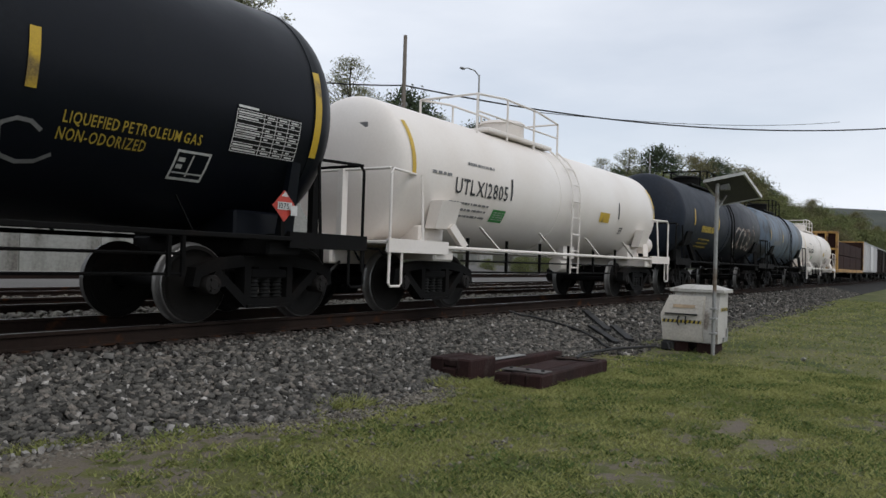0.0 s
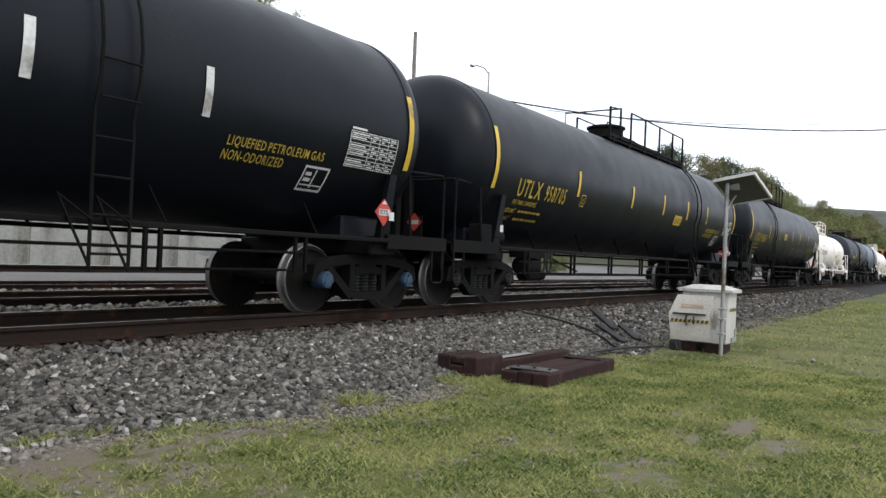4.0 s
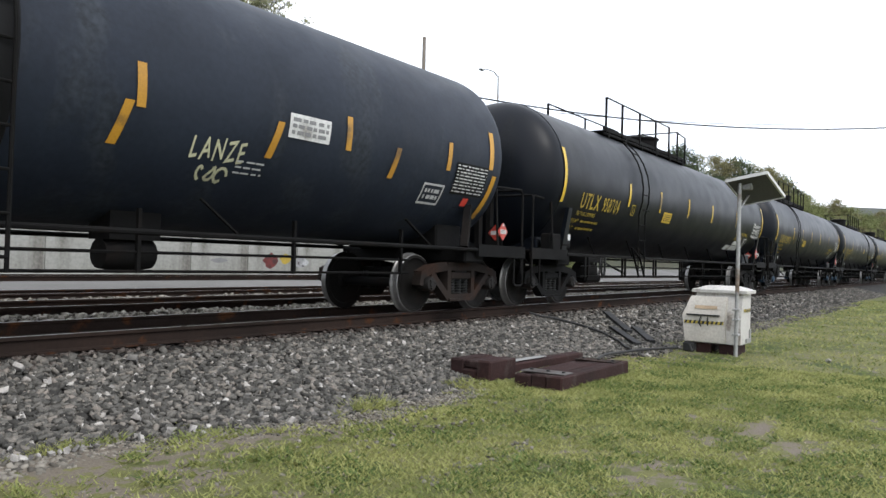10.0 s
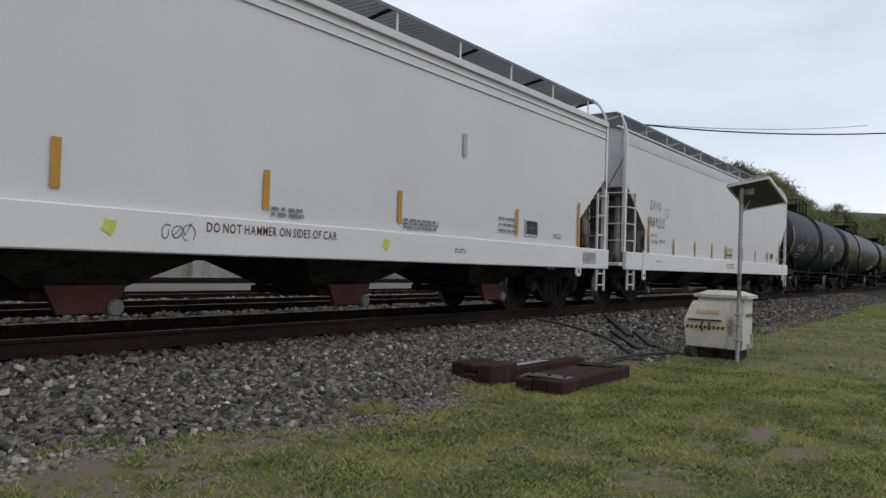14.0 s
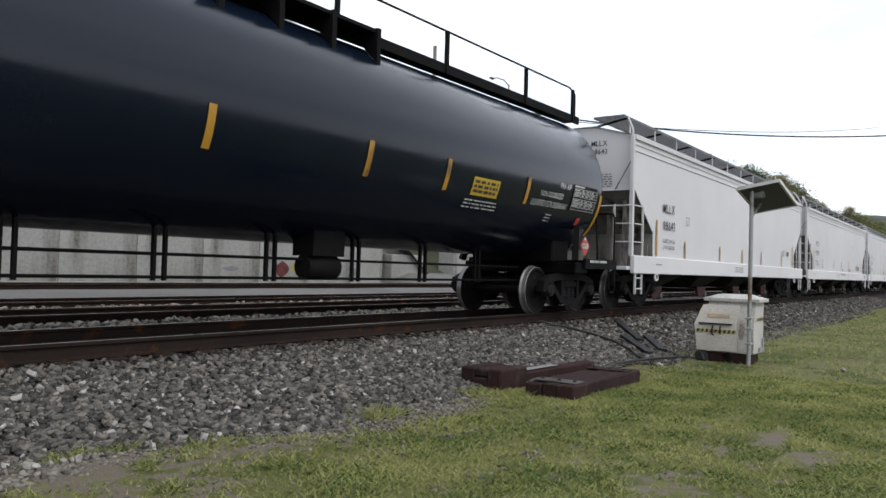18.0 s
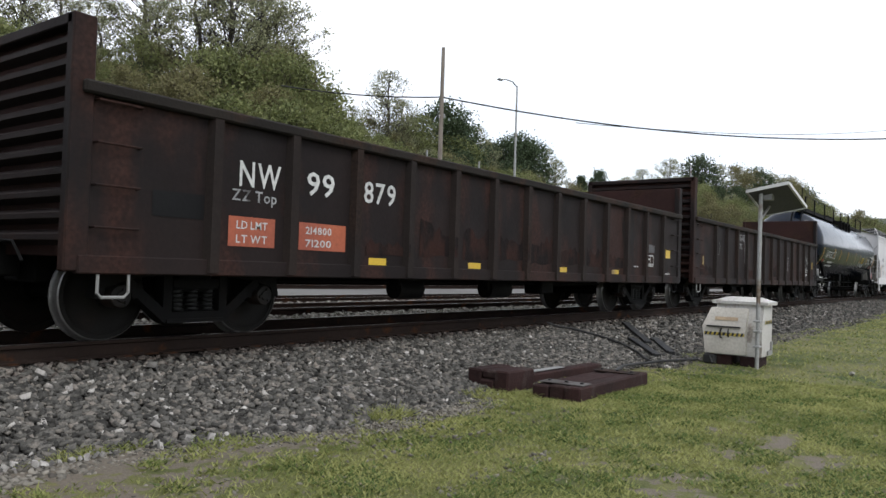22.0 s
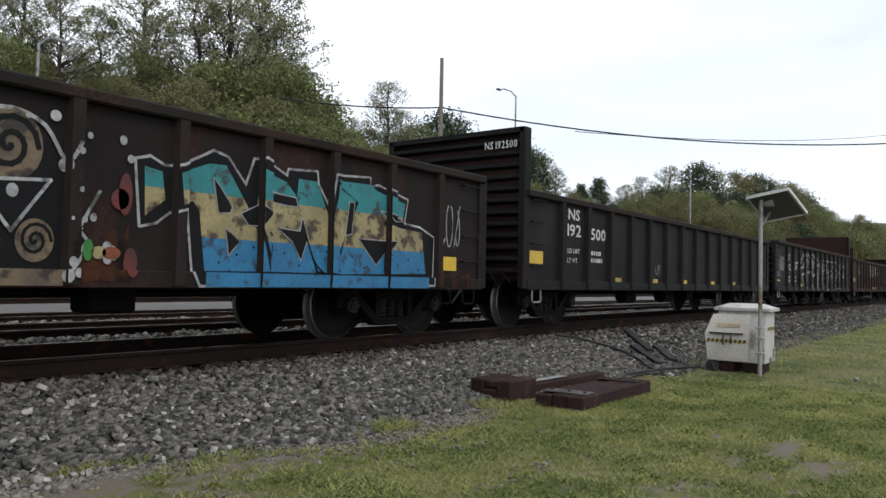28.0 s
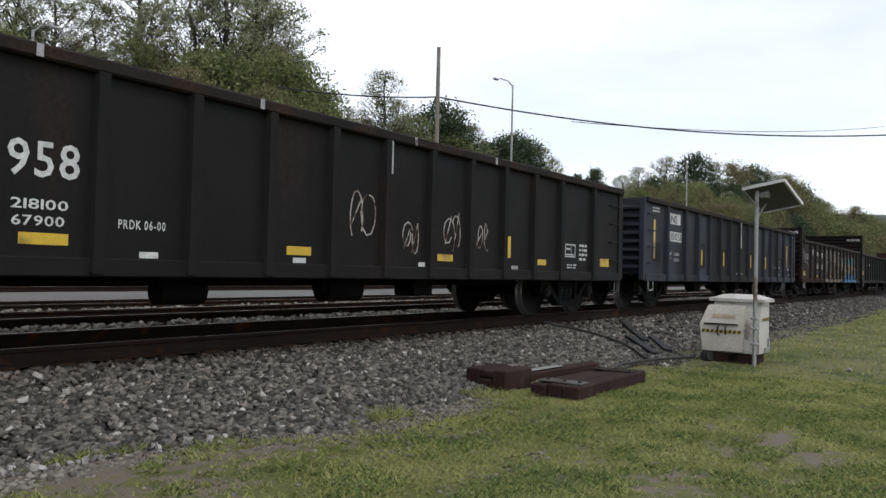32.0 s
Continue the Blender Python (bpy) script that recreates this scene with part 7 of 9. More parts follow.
# many-coloured graffiti
car, hl, at, out, xs = gondola(*between(15), "brown", 2.45, "rusty dark gondola car covered in teal, blue and cream graffiti", (2.93, 0), reach_x=(-7.92, 7.48))
for x0, x1, z0, z1 in ((-5.15, -4.45, 1.27, 1.55), (-4.15, -3.45, 1.25, 1.5), (-6.1, -5.5, 1.85, 2.12)):
    span(car, x0, x1, z0, z1, flat(-1.504), FADED, "faded_patch")
writing(car, [("NW", -6.11, -5.55, 1.88, 0.20), ("189", -5.13, -4.51, 1.81, 0.23), ("681", -4.11, -3.51, 1.80, 0.22)], flat(-1.508))
small_print(car, [(-4.85, -4.5, 1.30, 1.5, 2), (-3.85, -3.5, 1.28, 1.48, 2)], flat(-1.508), 9)
span(car, -7.7, -7.23, 0.97, 1.15, at)
fitted(car, "CiLoS", -7.68, -7.22, 0.99, 0.14, flat(-1.511), BLACK_INK, "spray_tag")
span(car, -5.08, -4.64, 0.93, 1.02, at)
fitted(car, "NW 189681", 0.55, 1.36, 2.68, 0.12, lambda u, v: (-hl - 0.135, -u, v), WHITE_INK, "white_lettering")
writing(car, [("H", -7.86, -7.58, 1.75, 0.34)], at, SPRAY_WHITE, "spray_tag")
tag_paint(car, [(-7.55, -6.7, 1.62, 1.92, 5, 0.028)], at, 17)
spray(car, quads(smooth([(-7.3, 1.52), (-7.1, 1.56), (-6.9, 1.5), (-6.75, 1.38), (-6.62, 1.32)]), 0.03), SPRAY_WHITE, xs, 0.003, "spray_tag")
rust_bloom(car, [(-6.2, -5.4, 0.70, 1.05), (-5.15, -4.35, 0.70, 0.95), (-4.1, -3.35, 0.70, 1.0), (1.05, 1.6, 0.72, 1.3), (6.3, 7.2, 0.70, 1.0), (-7.6, -6.5, 0.70, 0.95)], xs, 54, BLOOM_ORANGE)
# tan scrolls, spirals and triangles between the stakes
LOW, TOPS = 0.70, 2.16
for x0, x1 in ((-3.10, -2.17), (-2.04, -1.12), (-1.0, -0.06), (0.06, 0.98)):
    spray(car, [[(x0, LOW), (x1, LOW), (x1, 1.7), ((x0 + x1) / 2 + 0.3, 2.0), ((x0 + x1) / 2, TOPS - 0.1), ((x0 + x1) / 2 - 0.3, 2.0), (x0, 1.7)]], SOOT, xs, 0.002)
    spray(car, quads(smooth([(x0, 1.75), ((x0 + x1) / 2 - 0.28, 2.06), ((x0 + x1) / 2, TOPS), ((x0 + x1) / 2 + 0.28, 2.06), (x1, 1.8), (x1 + 0.1, 1.95)]), 0.035), SPRAY_WHITE, xs, 0.0045)
    spray(car, [[(x0, LOW), (x1, LOW), (x1, 0.84), (x0, 0.84)]], TAN, xs, 0.003)
spray(car, quads([(-3.14, 0.72), (-3.14, 2.1)], 0.045), SPRAY_WHITE, xs, 0.004)
spray(car, [[(-3.0, 1.66), (-2.25, 1.66), (-2.25, 1.8), (-2.42, 2.02), (-2.65, 2.1), (-2.88, 2.02), (-3.0, 1.85)]], TAN, xs, 0.0035)
for pts in ([(-2.95, 1.95), (-2.75, 1.85), (-2.6, 2.05)], [(-2.9, 1.75), (-2.7, 1.8), (-2.45, 1.72)], [(-2.45, 2.0), (-2.5, 1.85), (-2.35, 1.75)]):
    spray(car, quads(smooth(pts), 0.05), SOOT, xs, 0.0050)
for x, z, r, turns in ((-1.58, 1.58, 0.44, 3), (-2.85, 1.05, 0.22, 2), (-0.65, 1.45, 0.22, 3), (-0.78, 1.06, 0.2, 2), (-0.24, 1.12, 0.2, 2), (0.28, 1.05, 0.2, 2), (0.52, 1.86, 0.27, 2), (0.75, 1.08, 0.16, 2)):
    spray(car, [disc(x, z, r, r * 1.15)], TAN, xs, 0.0040 + 0.0003 * turns)
    spray(car, quads(spiral(x, z, r * 0.86, turns), r * 0.17), SOOT, xs, 0.0060)
spray(car, [disc(-1.58, 1.58, 0.13, 0.15)], SOOT, xs, 0.0066)
for dx in (-0.36, 0.36):
    spray(car, quads(smooth([(-1.58 + dx, 1.1), (-1.58 + dx * 0.6, 0.98), (-1.58 + dx * 1.1, 0.9)]), 0.07), TAN, xs, 0.0052)
span(car, -1.75, -1.42, 0.95, 1.03, flat(-1.512), YELLOW)
spray(car, [[(-0.95, 1.72), (-0.5, 2.06), (-0.02, 1.76), (-0.45, 1.45)]], TAN, xs, 0.0064)
spray(car, quads([(-0.98, 1.8), (-0.52, 2.16), (0.0, 1.82)], 0.035), SPRAY_WHITE, xs, 0.0070)
for tri in ([(-2.88, 1.64), (-2.2, 1.62), (-2.45, 1.2)], [(0.24, 1.55), (0.86, 1.6), (0.55, 1.15)], [(-0.62, 1.65), (-0.42, 1.86), (-0.22, 1.65), (-0.42, 1.44)]):
    spray(car, [tri], SOOT, xs, 0.0076)
    spray(car, quads(tri + tri[:1], 0.03), SPRAY_WHITE, xs, 0.0082)
    cx, cz = sum(p[0] for p in tri) / len(tri), sum(p[1] for p in tri) / len(tri)
    spray(car, [disc(cx, cz + 0.05, 0.05, 0.06, 10)], SPRAY_WHITE, xs, 0.0088)
rng = random.Random(31)
for k in range(17):
    r = rng.uniform(0.015, 0.05)
    spray(car, [disc(rng.uniform(0.95, 1.62), rng.uniform(0.76, 2.1), r, r * 1.2, 10)], SPRAY_WHITE, xs, 0.0055, "paint_blob")
for k in range(10):
    r = rng.uniform(0.02, 0.05)
    spray(car, [disc(rng.uniform(-2.2, 0.9), rng.uniform(2.0, 2.2), r, r, 10)], SPRAY_WHITE, xs, 0.0085, "paint_blob")
spray(car, quads([(1.3, 1.55), (1.12, 1.2), (1.2, 1.1), (1.08, 0.9), (1.0, 0.78)], 0.03), SPRAY_WHITE, xs, 0.006)
for mat, x, z, rx, rz in ((SPRAY_GREEN, 1.21, 1.02, 0.05, 0.10), (CREAM, 1.31, 1.0, 0.07, 0.06), (ORANGE, 1.43, 1.0, 0.09, 0.06), (SPRAY_RED, 1.55, 1.55, 0.07, 0.20), (SPRAY_RED, 1.62, 0.92, 0.07, 0.14), (SPRAY_RED, 1.5, 1.5, 0.09, 0.10)):
    spray(car, [disc(x, z, rx, rz, 12)], mat, xs, 0.0045 if mat == SPRAY_RED else 0.0065, "paint_fog")
# block letters: black outline, teal top, cream middle, blue foot
WORD_EDGE = [(1.65, 1.89), (1.79, 1.93), (1.95, 1.86), (2.11, 1.88), (2.34, 2.0), (2.51, 2.09), (2.68, 2.05), (2.86, 1.85), (2.93, 1.78), (3.04, 2.08), (3.15, 2.1), (3.51, 1.95), (3.53, 2.03), (3.96, 2.06), (3.98, 1.92), (4.16, 1.67), (4.23, 2.05), (4.89, 2.1), (4.9, 1.98), (5.06, 2.02), (5.65, 1.89), (5.58, 1.56), (5.93, 1.53), (6.25, 1.41), (6.23, 0.75), (2.36, 0.72), (2.3, 0.84), (2.22, 1.49), (2.01, 1.43), (1.87, 1.32), (1.71, 1.28)]
spray(car, quads(WORD_EDGE + WORD_EDGE[:1], 0.055), SPRAY_WHITE, xs, 0.0030, "letter_outline")
spray(car, [WORD_EDGE], SOOT, xs, 0.0042, "letter_outline")
LETTERS = {
    "stub": [(1.73, 1.84), (1.92, 1.81), (1.96, 1.54), (1.75, 1.37)],
    "R": [(2.08, 1.81), (2.45, 1.96), (2.66, 1.97), (2.82, 1.75), (2.9, 1.64), (3.01, 1.49), (3.12, 1.24), (3.22, 0.87), (2.43, 0.86), (2.35, 1.46), (2.27, 1.56), (2.12, 1.5)],
    "E": [(3.11, 1.99), (3.49, 1.89), (3.63, 1.76), (3.76, 1.38), (3.85, 1.25), (3.98, 0.87), (3.3, 0.87), (3.16, 1.24), (3.07, 1.48), (3.1, 1.75)],
    "V": [(3.67, 1.95), (3.96, 1.95), (4.17, 1.55), (4.24, 1.77), (4.26, 1.95), (4.63, 1.79), (4.48, 1.39), (4.27, 0.87), (4.01, 0.89), (3.76, 1.38), (3.65, 1.74)],
    "S": [(4.23, 2.0), (4.89, 2.02), (5.03, 1.95), (5.6, 1.84), (5.55, 1.61), (5.25, 1.63), (5.16, 1.53), (5.97, 1.47), (6.07, 0.9), (4.31, 0.86), (4.46, 1.32), (4.68, 1.77)],
}
for k, poly in enumerate(LETTERS.values()):
    for mat, lo, hi in ((SPRAY_BLUE, 0.6, 1.2), (CREAM, 1.2, 1.65), (TEAL, 1.65, 2.5)):
        pc = clipped(poly, lo, hi)
        if pc:
            spray(car, [pc], mat, xs, 0.0054 + 0.0002 * k, "letter_fill")
spray(car, [[(2.42, 0.70), (6.1, 0.70), (6.1, 0.85), (2.42, 0.85)]], SPRAY_BLUE, xs, 0.0056, "letter_fill")
HOLES = ([(2.51, 1.81), (2.59, 1.73), (2.74, 1.54), (2.72, 1.48), (2.58, 1.47)], [(2.68, 1.3), (2.85, 1.18), (2.72, 1.04)], [(2.87, 1.48), (3.1, 1.59), (3.25, 1.52), (3.11, 1.37), (2.97, 1.37)], [(3.23, 1.75), (3.63, 1.72), (3.66, 1.63), (3.48, 1.63), (3.27, 1.65)],
         [(3.38, 1.36), (3.71, 1.34), (3.74, 1.5), (3.83, 1.28), (3.73, 1.02), (3.6, 1.22)], [(4.52, 1.76), (4.6, 1.75), (4.56, 1.37), (4.46, 1.35)], [(4.7, 1.31), (5.35, 1.31), (5.03, 1.0)], [(5.12, 1.7), (5.55, 1.6), (5.31, 1.58)])
for k, hole in enumerate(HOLES):
    spray(car, quads(hole + hole[:1], 0.025), SPRAY_WHITE, xs, 0.0072, "letter_outline")
    spray(car, [hole], SOOT, xs, 0.0084, "letter_outline")
for line_pts in ([(3.25, 0.87), (3.3, 1.15), (3.2, 1.3)], [(3.8, 1.3), (3.95, 1.0), (4.1, 0.87)], [(4.28, 0.9), (4.42, 1.25)], [(5.2, 0.9), (5.2, 1.2)]):
    spray(car, quads(smooth(line_pts), 0.02), SOOT, xs, 0.0084, "letter_outline")
for k in range(16):
    spray(car, [disc(2.6 + 0.22 * k, 0.95 + 0.18 * ((k * 7) % 5) / 4, 0.014, 0.016, 8)], SOOT, xs, 0.0084, "paint_blob")
tag_paint(car, [(6.35, 6.94, 1.2, 2.0, 3, 0.022)], at, 18)
oblong(car, 6.66, 1.06, 0.34, 0.20, flat(-1.508))
# slate-blue gondola with black patches
car, hl, at, out, xs = gondola(between(16)[0] + 0.08, between(16)[1], "slate", 2.62, "slate-blue gondola car with black patches and tall yellow bars", stakes=[-6.71, -5.39] + [-4.38 + 0.995 * k for k in range(11)] + [6.75], reach_x=(-8.06, 7.45))
for x0, x1, z0, z1, text in ((-6.64, -5.69, 2.1, 2.36, "NS"), (-6.66, -5.61, 1.67, 1.91, "210051")):
    pl = span(car, x0, x1, z0, z1, at, WHITE_PLATE, "number_panel")
    fitted(pl, text, x0 + (0.25 if text == "NS" else 0.06), x1 - (0.25 if text == "NS" else 0.06), z0 + 0.03, 0.19, flat(-1.513), BLACK_INK, "panel_lettering")
writing(car, [("LD LMT", -6.67, -6.3, 1.32, 0.08), ("LT WT", -6.67, -6.35, 1.18, 0.08), ("220800", -6.15, -5.75, 1.32, 0.08), ("65700", -6.15, -5.8, 1.18, 0.08)], at)
small_print(car, [(-7.6, -7.15, 2.3, 2.45, 2), (hl - 0.9, hl - 0.5, 2.35, 2.48, 2), (hl - 3.3, hl - 3.0, 1.15, 1.25, 2)], at, 10)
span(car, -7.53, -7.42, 1.22, 2.13, flat(-1.509))
span(car, 6.19, 6.31, 1.22, 2.05, flat(-1.509))
for x0, x1, z0, z1 in ((-3.33, 1.545, 0.685, 2.505), (3.64, 4.52, 0.86, 2.505)):
    spray(car, [[(x0, z0), (x1, z0), (x1, z1), (x0, z1)]], OVERPAINT, xs, 0.0002, "black_overpaint")
oblong(car, -7.35, 1.36, 0.5, 0.45, at, SOOT, "black_patch")
for x in (-3.95, -1.92, 1.08, 3.02):
    spray(car, [[(x - 0.27, 1.04), (x - 0.05, 1.01), (x + 0.27, 1.05), (x + 0.25, 1.42), (x + 0.27, 1.70), (x + 0.02, 1.73), (x - 0.24, 1.71), (x - 0.26, 1.4)]], SOOT, xs, 0.0004, "black_patch")
    oblong(car, x, 1.335, 0.09, 0.41, flat(-1.509))
spray(car, [[(4.66, 1.30), (5.40, 1.22), (5.46, 1.52), (5.20, 1.60), (4.95, 1.57), (4.68, 1.68)]], SOOT, xs, 0.0004, "black_patch")
spray(car, [[(3.66, 0.90), (4.50, 0.90), (4.50, 1.66), (3.66, 1.70)]], SOOT, xs, 0.0004, "black_patch")
spray(car, [[(6.08, 0.9), (6.42, 0.9), (6.40, 1.62), (6.10, 1.60)]], SOOT, xs, 0.0004, "black_patch")
span(car, 3.98, 4.20, 1.15, 1.27, flat(-1.510), FADED, "data_plate")
for x0, x1, z in ((4.95, 5.2, 0.93), (5.65, 6.0, 0.92), (6.25, 6.95, 1.13), (6.45, 6.75, 0.92), (-0.6, 0.1, 0.90)):
    small_print(car, [(x0, x1, z, z + 0.06, 1)], at, int(100 * z + 10 * x1))
spray(car, quads([(5.93, 0.98), (5.94, 1.45)], 0.035), SPRAY_WHITE, xs, 0.003, "paint_drip")
test_box(car, 4.74, 1.18, 0.36, 0.26, flat(-1.510))
spray(car, quads([(-0.40, 1.75), (-0.40, 2.48)], 0.09), SPRAY_WHITE, xs, 0.003, "paint_drip")
# nearly black gondola
car, hl, at, out, xs = gondola(*between(17), "black", 2.64, "sooty black gondola car with big white numbers and yellow panels", stakes=[-6.75] + [5.17 - 0.985 * k for k in range(11)] + [6.55], chord=0.13, reach_x=(-8.2, 7.92))
writing(car, [("958", -4.47, -3.86, 1.53, 0.30), ("218100", -4.43, -3.95, 1.25, 0.085), ("67900", -4.42, -3.98, 1.11, 0.085), ("PRDK 06-00", -3.48, -2.99, 1.13, 0.085)], at)
for x, z, w, h in ((-4.15, 1.00, 0.42, 0.10), (-1.24, 1.0, 0.38, 0.10), (1.63, 1.0, 0.38, 0.10), (4.5, 1.0, 0.38, 0.10), (7.17, 1.05, 0.43, 0.16)):
    oblong(car, x, z, w, h, at)
oblong(car, 3.27, 1.22, 0.09, 0.35, flat(-1.596))
for x in (-3.16, -1.23, 1.1, 3.6):
    oblong(car, x, 0.89, 0.20, 0.06, at, WHITE_PLATE, "white_reflector")
test_box(car, 5.42, 1.12, 0.42, 0.25, at)
small_print(car, [(6.0, 6.35, 1.05, 1.4, 4), (5.5, 5.9, 0.9, 1.0, 2)], at, 20)
tag_paint(car, [(-0.4, 0.05, 1.2, 1.8, 2, 0.02), (0.65, 1.0, 1.0, 1.6, 2, 0.02), (1.6, 2.0, 1.1, 1.7, 2, 0.02), (2.45, 2.8, 1.1, 1.6, 2, 0.018)], at, 19, WORN_WHITE)
for x in (-4.28, -1.91, 0.78, 2.84):
    part("white_chord_mark", patch(Geo(), x - 0.03, x + 0.03, 2.52, 2.63, flat(-1.594), 1), SPRAY_WHITE, car)
spray(car, quads([(0.31, 2.1), (0.31, 2.48)], 0.08), SPRAY_WHITE, xs, 0.003, "paint_drip")

MID[0] = 0.0

# cars ahead of the white tank, seen small
oil_tank("dark", 29.88, 13.6, BLACK_OLD, "plain")
oil_tank("blue", 42.33, 11.3, BLUE_GREY, "plain")
oil_tank("UTLX12811", 54.73, 13.4, WHITE, "white")


def lumber_car(q, length):
    """A bulkhead flat car with a wrapped stack of boards."""
    car = thing("lumber_car", "ochre-yellow bulkhead flat car loaded with brown boards", "flat car", "freight train")
    hl = length / 2 - 0.4
    trucks(car, hl - 1.6)
    for e in (-1, 1):
        coupler(car, e, length / 2)
        x0, x1 = sorted((e * hl, e * (hl - 0.3)))
        for y in (-1.4, -0.7, 0.0, 0.7, 1.4):
            part("bulkhead_post", Geo().box(x0, x1, y - 0.09, y + 0.09, 1.1, 3.75, 0.02), BULKHEAD, car)
        for z in (1.1, 2.45, 3.65):
            part("bulkhead_beam", Geo().box(x0 + 0.03, x1 - 0.03, -1.48, 1.48, z, z + 0.16, 0.02), BULKHEAD, car)
        part("bulkhead_sheet", Geo().box(min(e * (hl - 0.3), e * (hl - 0.34)), max(e * (hl - 0.3), e * (hl - 0.34)), -1.45, 1.45, 1.1, 3.7), INSIDE, car)
    part("deck", Geo().box(-hl, hl, -1.45, 1.45, 0.85, 1.10, 0.02), BULKHEAD, car)
    MOVING.append((car, q))
    for k in range(4):
        a = -hl + 0.6 + k * (2 * hl - 1.2) / 4
        for z in (1.11, 2.15):
            part("board_stack", Geo().box(a, a + (2 * hl - 1.2) / 4 - 0.12, -1.32, 1.32, z, z + 1.0, 0.03), INSIDE, car)


lumber_car(71.9, 20.8)


def box_car(q, length, mat, label):
    car = thing("box_car", label, "box car", "freight train")
    hl = length / 2 - 0.4
    trucks(car, hl - 1.6)
    for e in (-1, 1):
        coupler(car, e, length / 2)
    part("body", Geo().box(-hl, hl, -1.45, 1.45, 0.95, 3.7, 0.04), mat, car)
    rib = Geo().box(-0.05, 0.05, -1.50, -1.44, 1.0, 3.65).mesh("side_rib", mat)
    for k in range(13):
        part("side_rib", rib, None, car, m=pose(-hl + 0.2 + (2 * hl - 0.4) * k / 12, 0, 0))
    part("roof", Geo().box(-hl, hl, -1.50, 1.50, 3.68, 3.82, 0.06), HOPPER_ROOF, car)
    part("sliding_door", Geo().box(-1.5, 1.5, -1.56, -1.50, 1.05, 3.6, 0.02), mat, car)
    MOVING.append((car, q))


box_car(90.5, 16.4, HOPPER, "pale grey ribbed box car far along the train")
box_car(107.2, 17.0, GOND["brown"], "dark brown ribbed box car far along the train")
box_car(124.2, 17.0, HOPPER_ROOF, "dull grey ribbed box car far along the train")
box_car(141.2, 17.0, GOND["brown"], "dark brown ribbed box car far along the train")

# ---- ground, tracks, walls ----
GRASS_Z = -0.65


def foot(x):
    """Where the ballast slope begins."""
    k = min(1.0, max(0.0, (5.4 - x) / 2.6))
    return 4.95 + 0.62 * k * k * (3 - 2 * k)


def ground_z(x, y):
    """Height of the ground: lawn, ballast shoulder, track bed, yard, bank above the retaining wall, hills."""
    y0 = foot(x)
    if y < y0:
        return GRASS_Z
    return GRASS_Z + 0.375 * min(1.0, (y - y0) / (6.85 - y0)) + 0.072 * min(1.0, max(0.0, (y - 6.93) / 0.14)) + 0.04 * min(1.0, max(0.0, (y - 8.9) / 0.2))


def grid_mesh(name, xs, ys, height, mat):
    v = np.array([(x, y, height(x, y)) for y in ys for x in xs])
    n = len(xs)
    i, j = np.meshgrid(np.arange(n - 1), np.arange(len(ys) - 1))
    a = (j * n + i).ravel()
    return raw_mesh(name, v, np.stack([a, a + 1, a + n + 1, a + n], 1), mat, True)


def rumple(x, y):
    return 0.03 * noise.noise((x * 0.5, y * 0.5, 0.3)) + 0.012 * noise.noise((x * 2.1, y * 2.1, 4.0))


# worn places of the lawn: middle, radii, strength
WORN = ((3.3, 4.35, 1.3, 0.5, 0.13), (2.4, 4.6, 0.8, 0.5, 0.1), (4.85, 1.85, 0.5, 0.3, 0.22), (5.6, 1.1, 0.5, 0.2, 0.25), (7.6, 1.6, 0.5, 0.12, 0.35), (2.2, 5.0, 0.42, 0.6, 0.22), (4.5, 4.05, 1.0, 0.45, 0.12), (5.15, 1.80, 0.45, 0.28, 0.34), (2.6, 5.2, 0.8, 0.35, 0.40), (4.1, 4.75, 0.7, 0.2, 0.35), (3.0, 4.5, 0.7, 0.4, 0.22), (6.75, 1.2, 0.5, 0.18, 0.40), (3.4, 5.32, 0.7, 0.16, 0.4), (3.9, 5.03, 0.6, 0.14, 0.35), (6.4, 4.72, 0.6, 0.26, 0.75), (5.5, 5.0, 0.4, 0.2, 0.4), (11.8, 4.6, 1.4, 0.4, 0.5), (8.6, 0.4, 1.0, 0.3, 0.3), (4.9, 4.6, 0.6, 0.25, 0.4), (20, 4.6, 9, 0.4, 0.4))


def bare(x, y):
    v = 0.30 * noise.noise((x * 0.8, y * 0.8, 5.0)) + 0.26 * noise.noise((x * 2.6, y * 2.6, 9.0))
    for cx, cy, rx, ry, k in WORN:
        v += k * math.exp(-((x - cx) / rx) ** 2 - ((y - cy) / ry) ** 2)
    return v + min(0.6, max(0.0, y - foot(x) + (0.85 if x < 5.5 else 0.55 if x < 8 else 0.20)) * 1.1)


xs_near = list(np.arange(-30, 0, 1.0)) + list(np.arange(0, 24, 0.16)) + list(np.arange(24, 60, 1.0)) + list(np.arange(60, 200, 6)) + [300, 600, 1200, 3000]
lawn = new("ground", grid_mesh("ground", [-3000, -800, -200, -80] + xs_near, [-3000, -600, -150, -60, -30, -20] + list(np.arange(-14, -4, 0.8)) + list(np.arange(-4, 5.9, 0.16)) + [6.1],
           lambda x, y: GRASS_Z + (rumple(x, y) if -30 < x < 60 and y > -14 else 0) - (0.4 * max(0.0, y - foot(x) - 0.1)), LAWN))
worn = lawn.data.attributes.new("bare", "FLOAT", "POINT")
worn.data.foreach_set("value", np.array([bare(v.co.x, v.co.y) if abs(v.co.x) < 70 and v.co.y > -30 else 0.0 for v in lawn.data.vertices], dtype=np.float32))
tagged(lawn, "mown green lawn worn through to bare earth in places", "ground", kind="structure")
